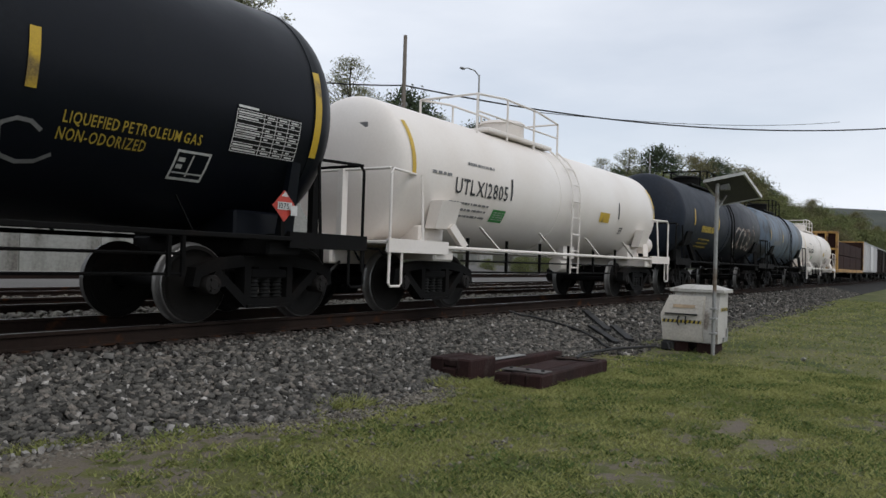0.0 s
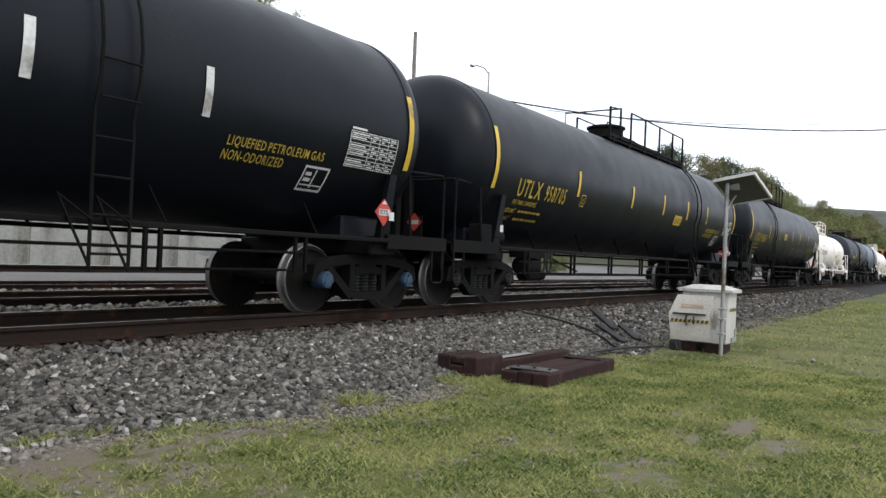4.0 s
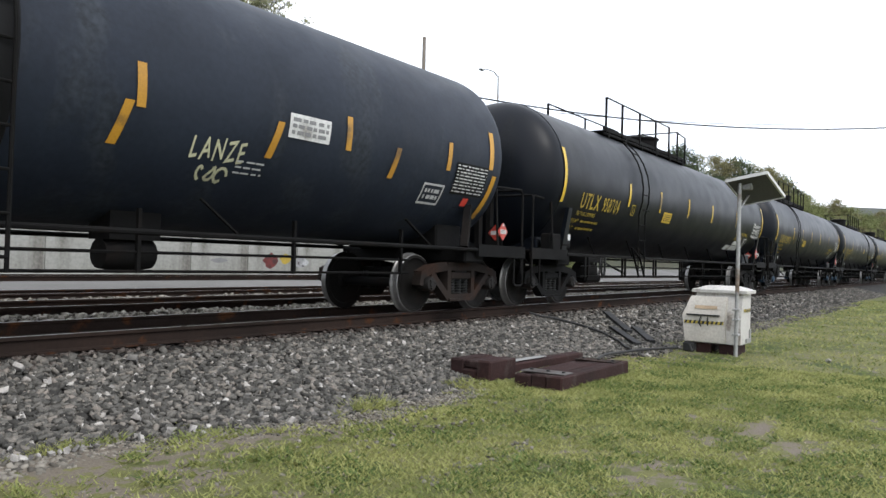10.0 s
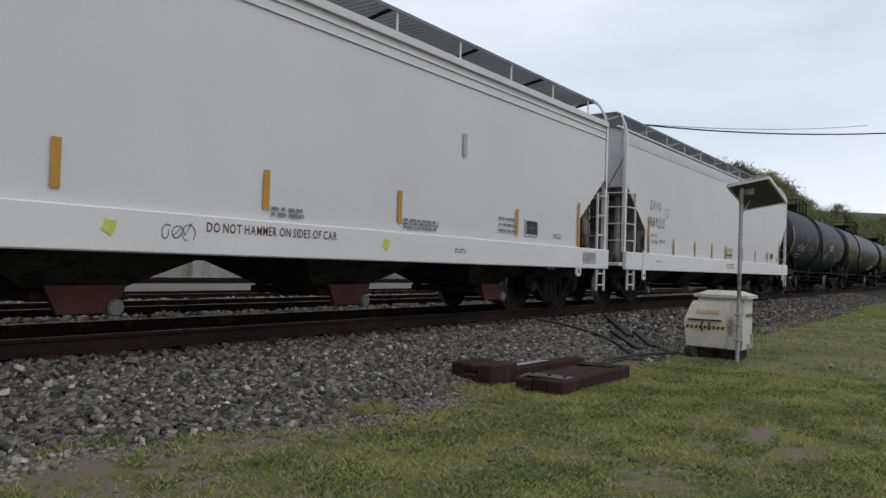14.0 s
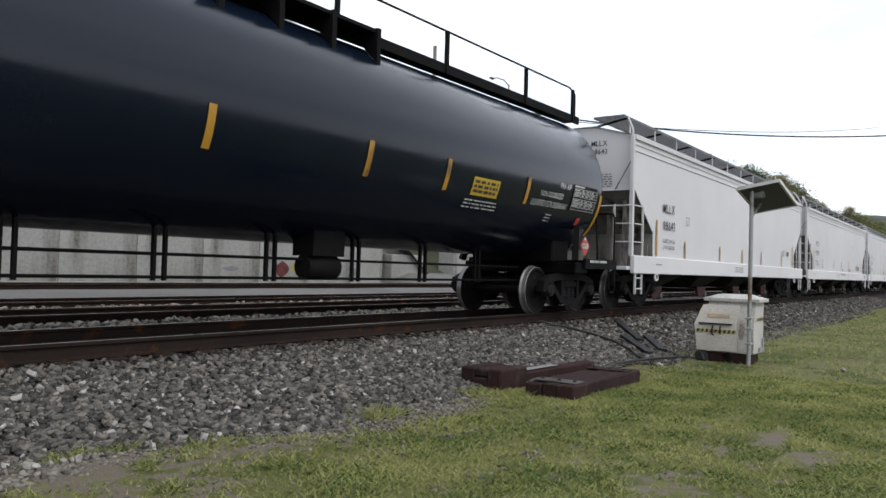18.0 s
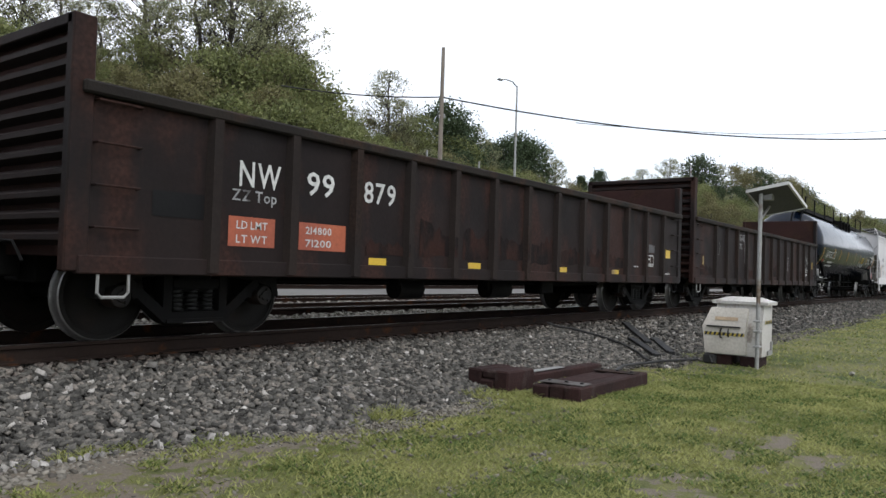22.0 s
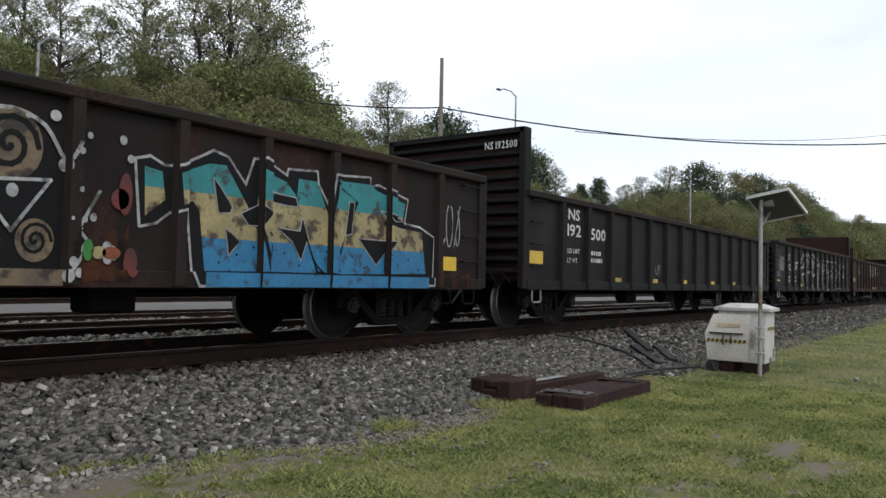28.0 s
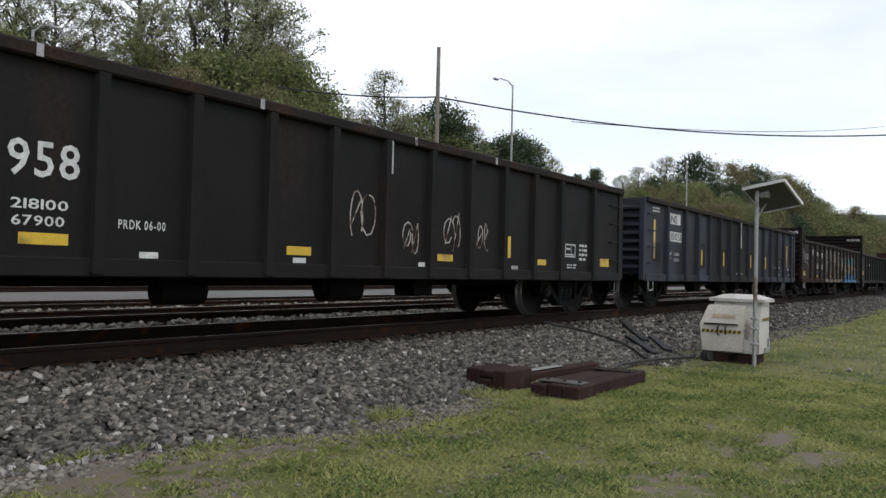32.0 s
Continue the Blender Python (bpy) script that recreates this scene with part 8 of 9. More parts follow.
tagged(new("ballast_bed", grid_mesh("ballast_bed", [-300, -60] + list(np.arange(-10, 50, 0.5)) + [60, 100, 300, 1500], [4.75, 4.9] + list(np.arange(5.0, 6.95, 0.1)) + [6.93, 7.07, 8.0, 8.9, 9.1, 9.4, 10.4, 11.0, 12.6, 14.5],
       lambda x, y: ground_z(x, y) - 0.01 + 0.5 * rumple(x * 2, y * 2) - min(0.12, 0.6 * max(0.0, foot(x) + 0.12 - y)) - (0.05 if y > 9.5 else 0), BALLAST)), "grey crushed-stone ballast bed under the tracks", "ballast", kind="structure")
tagged(new("yard_ground", grid_mesh("yard_ground", [-300, -60] + list(np.arange(-10, 80, 2.0)) + [120, 300, 1500], [14.4, 15, 16, 18, 19.5, 20.5, 22, 24, 26.8, 27.6, 30], lambda x, y: -0.27 + 0.6 * rumple(x, y) + 0.25 * min(1.0, max(0.0, (y - 18) / 2)) + (0.6 * min(1.0, max(0.0, (y - 24) / 3)) if x > 33 else 0), YARD)),
       "pale gravel yard beyond the tracks", "yard", kind="structure")

RAIL_SECTION = [(-0.07, -0.172), (0.07, -0.172), (0.07, -0.160), (0.012, -0.140), (0.010, -0.045), (0.036, -0.034), (0.036, -0.010), (0.028, -0.001), (-0.028, -0.001), (-0.036, -0.010), (-0.036, -0.034), (-0.010, -0.045), (-0.012, -0.140), (-0.07, -0.160)]


def rail(y, z=0.0):
    g = Geo()
    n = len(RAIL_SECTION)
    v = [(x, y + a, z + b) for x in (-300, 1500) for a, b in RAIL_SECTION]
    g.add(v, [(i, (i + 1) % n, (i + 1) % n + n, i + n) for i in range(n)])
    r = part("rail", g, RAIL)
    tagged(r, "rusty steel rail with a polished head", "rail", "rails", "structure")
    part("rail_head", Geo().add([(-300, y - 0.027, z + 0.001), (1500, y - 0.027, z + 0.001), (1500, y + 0.027, z + 0.001), (-300, y + 0.027, z + 0.001)], [(0, 1, 2, 3)]), RAIL_TOP, r)


TRACKS = ((TRACK_Y, 0.0), (12.05, -0.02), (16.6, -0.08), (21.4, 0.13))
TIE_MESH = Geo().box(-0.11, 0.11, -0.96, 0.96, -0.17, 0.0, 0.012).mesh("tie", TIE)
PLATE_MESH = Geo().box(-0.09, 0.09, -0.14, 0.14, 0.0, 0.018).mesh("tie_plate", RAIL)
for ty, tz in TRACKS:
    rail(ty - 0.754, tz)
    rail(ty + 0.754, tz)
for ty, tz in TRACKS:
    bed = tagged(new("track_ties"), "row of dark creosoted wooden ties", "railway ties", kind="structure")
    for k in range(80):
        x = 1.5 + 0.55 * k + random.uniform(-0.03, 0.03)
        tie = part("tie", TIE_MESH, None, bed, m=pose(x, ty, tz - 0.172, 0, 0, random.uniform(-1, 1)))
        for s in (-1, 1):
            part("tie_plate", PLATE_MESH, None, tie, m=pose(0, s * 0.754, 0))

# stones of the ballast
STONE_SHAPES = []
for k in range(8):
    r = np.random.RandomState(40 + k)
    base = np.array([(i, j, m) for i, j, m in product((-1, 1), repeat=3)], float)
    base = base * r.uniform(0.45, 1.0, (8, 3)) * np.array([1.30, 0.95, 0.50])
    STONE_SHAPES.append(base)
CUBE = np.array([(0, 1, 3, 2), (4, 6, 7, 5), (0, 4, 5, 1), (2, 3, 7, 6), (0, 2, 6, 4), (1, 5, 7, 3)])


def stones(name, count, x0, x1, y0, y1, size, label, seed, skew=1.0, mat=STONES):
    r = np.random.RandomState(seed)
    x = x0 + (x1 - x0) * r.rand(count) ** skew
    y = y0 + (y1 - y0) * r.rand(count)
    if y0 < 5:
        shift = np.array([foot(a) for a in x]) - 4.95
        y = y + shift * np.clip((7.2 - y) / (7.2 - 4.95), 0, 1) * (y0 > 3.9)
    z = np.array([ground_z(a, b) for a, b in zip(x, y)]) - (0.05 if y0 > 9.5 else 0)
    s = size * r.uniform(0.5, 1.45, count) ** 1.4
    ang = r.uniform(0, 6.283, (count, 3)) * (1, 0, 0) + r.normal(0, 0.42, (count, 3)) * (0, 1, 1)
    shape = np.array(STONE_SHAPES)[r.randint(0, 8, count)]
    c, sn = np.cos(ang), np.sin(ang)
    v = shape * (s[:, None, None] * 0.5)
    for a, b, k in ((0, 1, 0), (1, 2, 1), (0, 2, 2)):
        va, vb = v[..., a].copy(), v[..., b].copy()
        v[..., a], v[..., b] = va * c[:, k, None] - vb * sn[:, k, None], va * sn[:, k, None] + vb * c[:, k, None]
    v += np.stack([x, y, z + s * 0.18], 1)[:, None, :]
    f = (CUBE[None] + 8 * np.arange(count)[:, None, None]).reshape(-1, 4)
    return tagged(new(name, raw_mesh(name, v.reshape(-1, 3), f, mat)), label, "ballast stones", kind="stuff")


stones("ballast_stones", 22000, 1.5, 13.0, 4.90, 7.02, 0.054, "loose angular grey crushed stones on the shoulder", 1)
stones("ballast_stones", 13000, 13.0, 60.0, 4.85, 7.05, 0.062, "loose angular grey crushed stones along the track", 2, 1.6)
stones("ballast_stones", 7000, 2.0, 45.0, 8.9, 11.2, 0.065, "loose pale dusty stones between the tracks", 3, 1.3, SOIL_STONES)
stones("ballast_stones", 6000, 3.0, 55.0, 12.9, 15.8, 0.07, "loose pale dusty stones between the farther tracks", 4, 1.3, SOIL_STONES)
stones("ballast_stones", 5200, 1.6, 8.6, 4.38, 4.98, 0.023, "small stones thinning out into the soil", 7, 1.0, SOIL_STONES)
stones("ballast_stones", 2600, 1.5, 14.0, 4.72, 5.02, 0.036, "scattered small stones at the lawn's edge", 5)
stones("ballast_stones", 500, 1.5, 14.0, 3.6, 4.5, 0.024, "small stones strewn on the worn grass", 6, 1.0, SOIL_STONES)
stones("ballast_stones", 110, 4.0, 5.6, 2.84, 3.06, 0.026, "pale small stones strewn across the lawn", 10, 1.0, SOIL_STONES)
stones("ballast_stones", 260, 1.7, 2.8, 4.3, 5.0, 0.042, "small stones on the bare earth", 11, 1.0, SOIL_STONES)
stones("ballast_stones", 2600, 12.0, 40.0, 4.25, 5.0, 0.046, "loose stones thinning out into the grass", 13, 1.4)
stones("ballast_stones", 5000, 1.5, 30.0, 7.40, 8.70, 0.055, "brown-dusted stones between the rails", 8, 1.2, DUSTY_STONES)
stones("ballast_stones", 3000, 1.5, 22.0, 6.84, 7.20, 0.042, "brown-dusted stones along the rail", 12, 1.2, DUSTY_STONES)
stones("ballast_stones", 2600, 3.0, 40.0, 11.4, 12.7, 0.060, "pale dusty stones between the farther rails", 9, 1.2, SOIL_STONES)
ONE = [Geo().add(b * 0.05, [tuple(f) for f in CUBE]).mesh("stone", STONE_ONE, False) for b in STONE_SHAPES]
rs = random.Random(9)
bed = tagged(new("shoulder_stones"), "single pale stones lying on the ballast", "stones", kind="structure")
for k in range(150):
    x, y = 2.2 + 7 * rs.random() ** 1.3, rs.uniform(4.8, 6.9)
    y = max(y, foot(x) - 0.25)
    part("stone", ONE[k % 8], None, bed, m=pose(x, y, ground_z(x, y) + 0.03, rs.uniform(0, 360), rs.uniform(0, 360), rs.uniform(0, 360)) @ Matrix.Scale(rs.uniform(0.25, 0.80), 4))
for x, y, k in ((3.30, 6.85, 1.15), (3.66, 5.62, 1.0), (4.35, 6.78, 1.4), (13.4, 1.9, 0.8)):
    part("stone", ONE[int(k * 10) % 8], None, bed, m=pose(x, y, ground_z(x, y) + 0.05, 20, 30, 50) @ Matrix.Scale(k, 4))

# grass
def grass(name, count, x0, x1, y0, y1, tall, label, seed, skew=1.0, mask=True, tufts=False, mat=BLADES, thin=1.0, cut=0.20):
    r = np.random.RandomState(seed)
    x = x0 + (x1 - x0) * r.rand(count) ** skew
    y = y0 + (y1 - y0) * r.rand(count)
    if mask:
        keep = np.array([bare(a, b) + 0.50 * noise.noise((a * 2.6, b * 3.4, 8.0)) + 0.36 * noise.noise((a * 7, b * 9, 2.0)) < 0.02 + 0.50 * q for a, b, q in zip(x, y, r.rand(count))])
        x, y = x[keep], y[keep]
    if tufts:
        keep = np.array([noise.noise((a * 1.7, b * 1.7, 3.0)) + 0.4 * noise.noise((a * 5, b * 5, 2.0)) > cut for a, b in zip(x, y)])
        x, y = x[keep], y[keep]
    keep = np.array([b < foot(a) + 0.1 for a, b in zip(x, y)])
    x, y = x[keep], y[keep]
    n = len(x)
    z = GRASS_Z + np.array([rumple(a, b) for a, b in zip(x, y)]) - 0.005
    h, w, a = tall * r.uniform(0.4, 1.2, n), thin * (0.007 + 0.008 * r.rand(n)), r.uniform(0, 6.283, n)
    lean = h * r.uniform(0.7, 2.2, n)
    dx, dy = np.cos(a), np.sin(a)
    b = r.uniform(0, 6.283, n)
    w = w * (1 + (x - x0) / 14)
    p = np.stack([x, y, z], 1)
    side = np.stack([dx * w, dy * w, 0 * w], 1)
    tip = np.stack([np.cos(b) * lean, np.sin(b) * lean, h], 1)
    v = np.stack([p - side, p + side, p + tip], 1).reshape(-1, 3)
    return tagged(new(name, raw_mesh(name, v, np.arange(3 * n).reshape(-1, 3), mat)), label, "grass", kind="stuff")


grass("grass", 270000, 2.0, 12.0, -3.6, 5.3, 0.034, "short mown green grass", 21, 0.9, thin=0.62)
grass("clover", 90000, 2.0, 12.0, -3.6, 5.0, 0.038, "dark green clover patches in the lawn", 31, 0.9, True, True, BLADES_DARK, 0.9, 0.04)
grass("clover", 30000, 12.0, 40.0, -12.0, 4.6, 0.045, "dark green clover patches farther along", 32, 1.3, True, True, BLADES_DARK, 0.9, 0.30)
grass("straw", 16000, 2.0, 11.0, -3.0, 5.2, 0.020, "dry pale straw scattered in the lawn", 33, 0.9, False, True, STRAW, 0.5, 0.02)
grass("grass", 60000, 12.0, 45.0, -14.0, 4.9, 0.05, "short mown green grass farther along", 22, 1.3)
grass("grass", 18000, 2.2, 9.5, 3.7, 5.5, 0.045, "thin grass tufts in the worn edge of the lawn", 26, 1.0, False, True)
grass("weeds", 450, 7.4, 8.0, 4.40, 4.72, 0.08, "taller weeds beside the timber mats", 23, 1.0, False)
grass("weeds", 260, 7.2, 7.7, 4.75, 5.04, 0.10, "taller weeds at the end of the timber mats", 27, 1.0, False)
grass("weeds", 420, 2.7, 3.4, 5.35, 5.65, 0.06, "low weeds in the ballast's foot", 28, 1.0, False)
grass("weeds", 330, 5.45, 5.95, 4.70, 5.05, 0.10, "taller weeds at the ballast foot", 24, 1.0, False)
grass("weeds", 350, 7.4, 9.8, 3.62, 3.82, 0.06, "taller weeds beside the timber mats", 25, 1.0, False)

# retaining wall, its panels
wall = tagged(new("wall_retaining", Geo().box(-300, 31.0, 26.6, 27.3, -0.4, 4.3).mesh("wall_retaining", CONCRETE)), "pale poured-concrete retaining wall with faint joints", "wall", kind="structure")
cap = Geo().box(-300, 31.1, 26.45, 27.4, 4.3, 4.6, 0.03)
part("wall_coping", cap, CONCRETE, wall)
PANEL = Geo().box(-1.47, 1.47, 26.54, 26.60, 0.0, 4.1, 0.015).mesh("wall_panel", CONCRETE)
for k in range(20):
    part("wall_panel", PANEL, None, wall, m=pose(-30 + 3.0 * k, 0, 0))
part("wall_footing", Geo().box(-300, 31.0, 26.2, 26.6, -0.4, 0.02, 0.02), CONCRETE, wall)

# spray paint on the wall
for mat, x0, x1, z0, z1 in ((SPRAY_RED, 23.4, 24.3, 0.3, 0.95), (YELLOW_INK, 24.4, 25.1, 0.5, 0.95), (SPRAY_WHITE, 25.2, 26.3, 0.35, 0.8), (GREY_INK, 28.2, 29.0, 0.3, 0.75), (GREY_INK, 20.5, 21.4, 0.5, 0.7)):
    blot = [((x0 + x1) / 2 + (x1 - x0) * 0.5 * math.cos(0.52 * i) * (1 + 0.18 * math.sin(3.3 * i)), (z0 + z1) / 2 + (z1 - z0) * 0.5 * math.sin(0.52 * i) * (1 + 0.2 * math.cos(4.1 * i))) for i in range(12)]
    part("wall_paint", Geo().add([(a, 26.53, b) for a, b in blot], [tuple(range(12))]), mat, wall)

# ---- trackside things ----
def lubricator():
    box = thing("lubricator_box", "chalky off-white steel rail lubricator box on dark blocks", "equipment box")
    x0, x1, y0, y1, z0 = 13.32, 14.02, 3.24, 4.14, GRASS_Z
    part("cabinet", Geo().prism([(x0 + 0.04, z0 + 0.18), (x1, z0 + 0.18), (x1, 0.40), (x0 + 0.16, 0.40), (x0 + 0.04, -0.05)], y0, y1 - 0.12), BOX_PAINT, box)
    hp = Geo().add([(x0 - 0.02, y0 + 0.24, z0 + 0.20), (x0 - 0.02, y1 + 0.02, z0 + 0.20), (x0 - 0.06, y1 + 0.06, 0.0), (x0 - 0.06, y0 + 0.24, 0.0), (x0 + 0.10, y1 - 0.04, 0.33), (x0 + 0.10, y0 + 0.24, 0.33),
                    (x0 + 0.4, y0 + 0.24, z0 + 0.20), (x0 + 0.4, y1 + 0.02, z0 + 0.20), (x0 + 0.4, y1 - 0.04, 0.33), (x0 + 0.4, y0 + 0.24, 0.33), (x0 + 0.4, y1 + 0.06, 0.0)],
                   [(0, 1, 2, 3), (3, 2, 4, 5), (5, 4, 8, 9), (0, 3, 5, 9, 6), (1, 7, 10, 2), (2, 10, 8, 4), (6, 9, 8, 10, 7)])
    hatch = part("hopper_front", hp, BOX_SHADE, box, "cream sloping grease hopper front")
    part("hinge_bar", Geo().box(x0 - 0.09, x0 - 0.05, y0 + 0.32, y1 - 0.02, 0.0, 0.025), RUBBER, hatch)
    part("handle", Geo().tube([(x0 - 0.05, 3.88, -0.02), (x0 - 0.11, 3.88, -0.05), (x0 - 0.11, 3.88, -0.16), (x0 - 0.05, 3.88, -0.18)], 0.014, 6), RUBBER, hatch)
    part("handle", Geo().tube([(x0 - 0.05, 3.76, -0.02), (x0 - 0.10, 3.76, -0.10), (x0 - 0.05, 3.76, -0.16)], 0.012, 6), RUBBER, hatch)
    part("name_plate", Geo().add([(x0 - 0.012, 4.0, 0.12), (x0 - 0.012, 3.62, 0.12), (x0 + 0.014, 3.62, 0.175), (x0 + 0.014, 4.0, 0.175)], [(0, 1, 2, 3)]).move(-0.006, 0, 0), PLATE_TAN, hatch, "faded tan name plate")
    # lid with overhang, slightly hipped
    ld = Geo().add([(x0 + 0.10, y0 - 0.07, 0.40), (x1 + 0.07, y0 - 0.07, 0.40), (x1 + 0.07, y1 - 0.05, 0.40), (x0 + 0.10, y1 - 0.05, 0.40),
                    (x0 + 0.10, y0 - 0.07, 0.45), (x1 + 0.07, y0 - 0.07, 0.45), (x1 + 0.07, y1 - 0.05, 0.45), (x0 + 0.10, y1 - 0.05, 0.45),
                    (x0 + 0.24, y0 + 0.16, 0.52), (x1 - 0.08, y0 + 0.16, 0.52), (x1 - 0.08, y1 - 0.26, 0.52), (x0 + 0.24, y1 - 0.26, 0.52)],
                   [(3, 2, 1, 0), (0, 1, 5, 4), (1, 2, 6, 5), (2, 3, 7, 6), (3, 0, 4, 7), (4, 5, 9, 8), (5, 6, 10, 9), (6, 7, 11, 10), (7, 4, 8, 11), (8, 9, 10, 11)])
    part("lid", ld, BOX_PAINT, box)
    for name, p, q in (("front", (x0 - 0.052, y1 + 0.03, -0.14), (x0 - 0.052, y0 + 0.26, -0.14)), ("side", (x0 + 0.22, y0 - 0.006, 0.08), (x1 - 0.02, y0 - 0.006, 0.08))):
        p, q = Vector(p), Vector(q)
        d = q - p
        up = Vector((0, 0, 0.055))
        off = Vector((-0.006, 0, 0)) if name == "front" else Vector((0, -0.006, 0))
        tape = part("hazard_tape", Geo().add([p, q, q + up, p + up], [(0, 1, 2, 3)]), HAZARD_YELLOW, box, "black and yellow hazard tape")
        s = Geo()
        n = 9 if name == "front" else 5
        for k in range(n):
            a, b = p + d * ((k + 0.1) / n), p + d * ((k + 0.6) / n)
            s.add([a + off, b + off, b + up + off + d * (0.25 / n), a + up + off + d * (0.25 / n)], [(0, 1, 2, 3)])
        part("tape_stripe", s, BLACK_INK, tape)
    for y in (3.30, 3.74):
        part("foot_block", Geo().box(x0 + 0.06, x1 - 0.05, y, y + 0.30, z0 - 0.03, z0 + 0.18, 0.02), TIMBER, box)
    part("grease_pump", Geo().box(x0 - 0.02, x0 + 0.12, 3.98, 4.2, z0 + 0.0, z0 + 0.18, 0.03).tube([(x0 - 0.02, 4.08, z0 + 0.14), (x0 - 0.12, 4.0, z0 + 0.03)], 0.02, 6), RUBBER, box)
    part("side_bracket", Geo().prism([(x1 - 0.35, z0 + 0.2), (x1 - 0.05, z0 + 0.2), (x1 - 0.05, z0 + 0.42), (x1 - 0.12, z0 + 0.42), (x1 - 0.12, z0 + 0.27), (x1 - 0.35, z0 + 0.27)], y0 - 0.03, y0 - 0.008), STEEL, box)


lubricator()


def solar_post():
    post = thing("solar_post", "grey steel post carrying a tilted solar panel", "solar panel")
    px, py = 13.22, 3.28
    part("pole", Geo().tube([(px, py, GRASS_Z - 0.1), (px + 0.01, py - 0.01, 2.38)], 0.034, 12), GALV, post)
    for z in (-0.05, 0.12, -0.3):
        part("clamp", Geo().box(px - 0.05, px + 0.09, py - 0.05, py + 0.06, z, z + 0.035, 0.006), GALV, post)
    # panel: slopes down along the track
    a, b = Vector((13.05, 3.45, 2.28)), Vector((13.1, 2.82, 2.40))
    d = Vector((0.90, -0.10, -0.32))
    nrm = (b - a).cross(d).normalized()
    if nrm.z < 0:
        nrm = -nrm
    pn = part("panel_back", Geo().add([a, b, b + d, a + d, a + nrm * 0.03, b + nrm * 0.03, b + d + nrm * 0.03, a + d + nrm * 0.03], [(0, 1, 2, 3), (0, 1, 5, 4), (1, 2, 6, 5), (2, 3, 7, 6), (3, 0, 4, 7), (4, 5, 6, 7)]), BACKSHEET, post)
    part("panel_glass", Geo().add([v + nrm * 0.034 for v in (a, b, b + d, a + d)], [(0, 1, 2, 3)]), CELL, post)
    fr = Geo()
    for p, q in ((a, b), (b, b + d), (b + d, a + d), (a + d, a)):
        fr.bar(p + nrm * 0.012, q + nrm * 0.012, 0.035, 0.05)
    part("panel_frame", fr, WHITE_PLATE, post)
    part("brace", Geo().bar((px, py, 1.80), (px + 0.45, py - 0.05, 2.10), 0.03, 0.03).bar((px, py, 2.25), (px + 0.3, py - 0.1, 2.25), 0.04, 0.04), GALV, post)
    part("junction_box", Geo().box(px + 0.06, px + 0.2, py - 0.18, py - 0.02, 2.16, 2.28, 0.01), STEEL, post)


solar_post()


def timber_mat(x, y, turn, length, boards, label, z=GRASS_Z, thick=0.19):
    """A crossing mat of bolted timbers with steel end plates, lying on the ground."""
    mat = thing("timber_mat", label, "timbers", "timber mats", pose(x, y, z, 0, 0, turn))
    r = random.Random(int(x * 100))
    for k in range(boards):
        w = 0.205
        y0 = k * 0.21
        e0, e1 = r.uniform(-0.03, 0.03), r.uniform(-0.03, 0.03)
        g = Geo().box(e0, (length[k] if isinstance(length, tuple) else length) + e1, y0, y0 + w, r.uniform(-0.015, 0.01), thick + r.uniform(-0.012, 0.012) - (0.11 if isinstance(length, tuple) and k == 1 else 0), 0.018)
        part("timber", g, TIMBER, mat)
    return mat


m1 = timber_mat(7.85, 3.84, 0.5, 2.05, 3, "weathered dark red-brown bolted timber mat on the grass", GRASS_Z, 0.165)
for x in (0.12, 1.62):
    p = part("steel_plate", Geo().box(x, x + 0.26, 0.03, 0.60, 0.180, 0.190, 0.003), PLATE_WORN if x < 1 else FRAME_RUSTY, m1)
    for y in (0.10, 0.30, 0.52):
        part("bolt", Geo().lathe([(0.0, 0.210), (0.022, 0.208), (0.024, 0.188)], "z", n=8, at=(x + 0.13, y, 0)), RUBBER, p)
m2 = timber_mat(7.80, 4.76, -3.0, (0.55, 2.75, 0.70), 3, "old dark timber mat broken down to one long beam", -0.64, 0.25)
part("timber", Geo().box(0.02, 0.62, 0.21, 0.415, 0.145, 0.245, 0.018), TIMBER, m2)
part("steel_strip", Geo().box(0.85, 1.75, 0.25, 0.37, 0.154, 0.162, 0.003), STEEL, m2)


def hose(name, label, pts, r, mat=RUBBER):
    g = Geo()
    dense = []
    for (ax, ay), (bx, by) in zip(pts, pts[1:]):
        for k in range(4):
            x, y = ax + (bx - ax) * k / 4, ay + (by - ay) * k / 4
            dense.append((x, y, ground_z(x, y) + r + 0.05))
    x, y = pts[-1]
    dense.append((x, y, ground_z(x, y) + r + 0.05))
    tagged(part(name, g.tube(dense, r, 8), mat), label, "hose")


hose("grease_hose", "black rubber grease hose lying over the ballast", [(13.2, 4.25), (12.3, 4.6), (11.2, 4.75), (10.3, 4.55), (9.5, 4.45), (8.9, 4.55)], 0.022)
hose("grease_hose", "black rubber grease hose running up to the rail", [(12.2, 4.7), (12.9, 5.2), (13.3, 5.7), (13.4, 6.2), (13.3, 6.7), (13.0, 7.1)], 0.022)
for k, (ax, ay, bx, by) in enumerate(((16.0, 6.75, 14.3, 5.55), (14.2, 5.85, 13.2, 4.95), (15.0, 5.7, 13.9, 4.95))):
    za, zb = ground_z(ax, ay) + 0.06, ground_z(bx, by) + 0.06
    g = Geo().bar((ax, ay, za), (bx, by, zb), 0.10, 0.07).bar((ax - 0.03, ay + 0.07, za + 0.02), (bx - 0.03, by + 0.07, zb + 0.02), 0.04, 0.05)
    tagged(part("applicator_bar", g, RUBBER), "black steel lubricator bar lying on the stones", "metal bar", "spare bars")

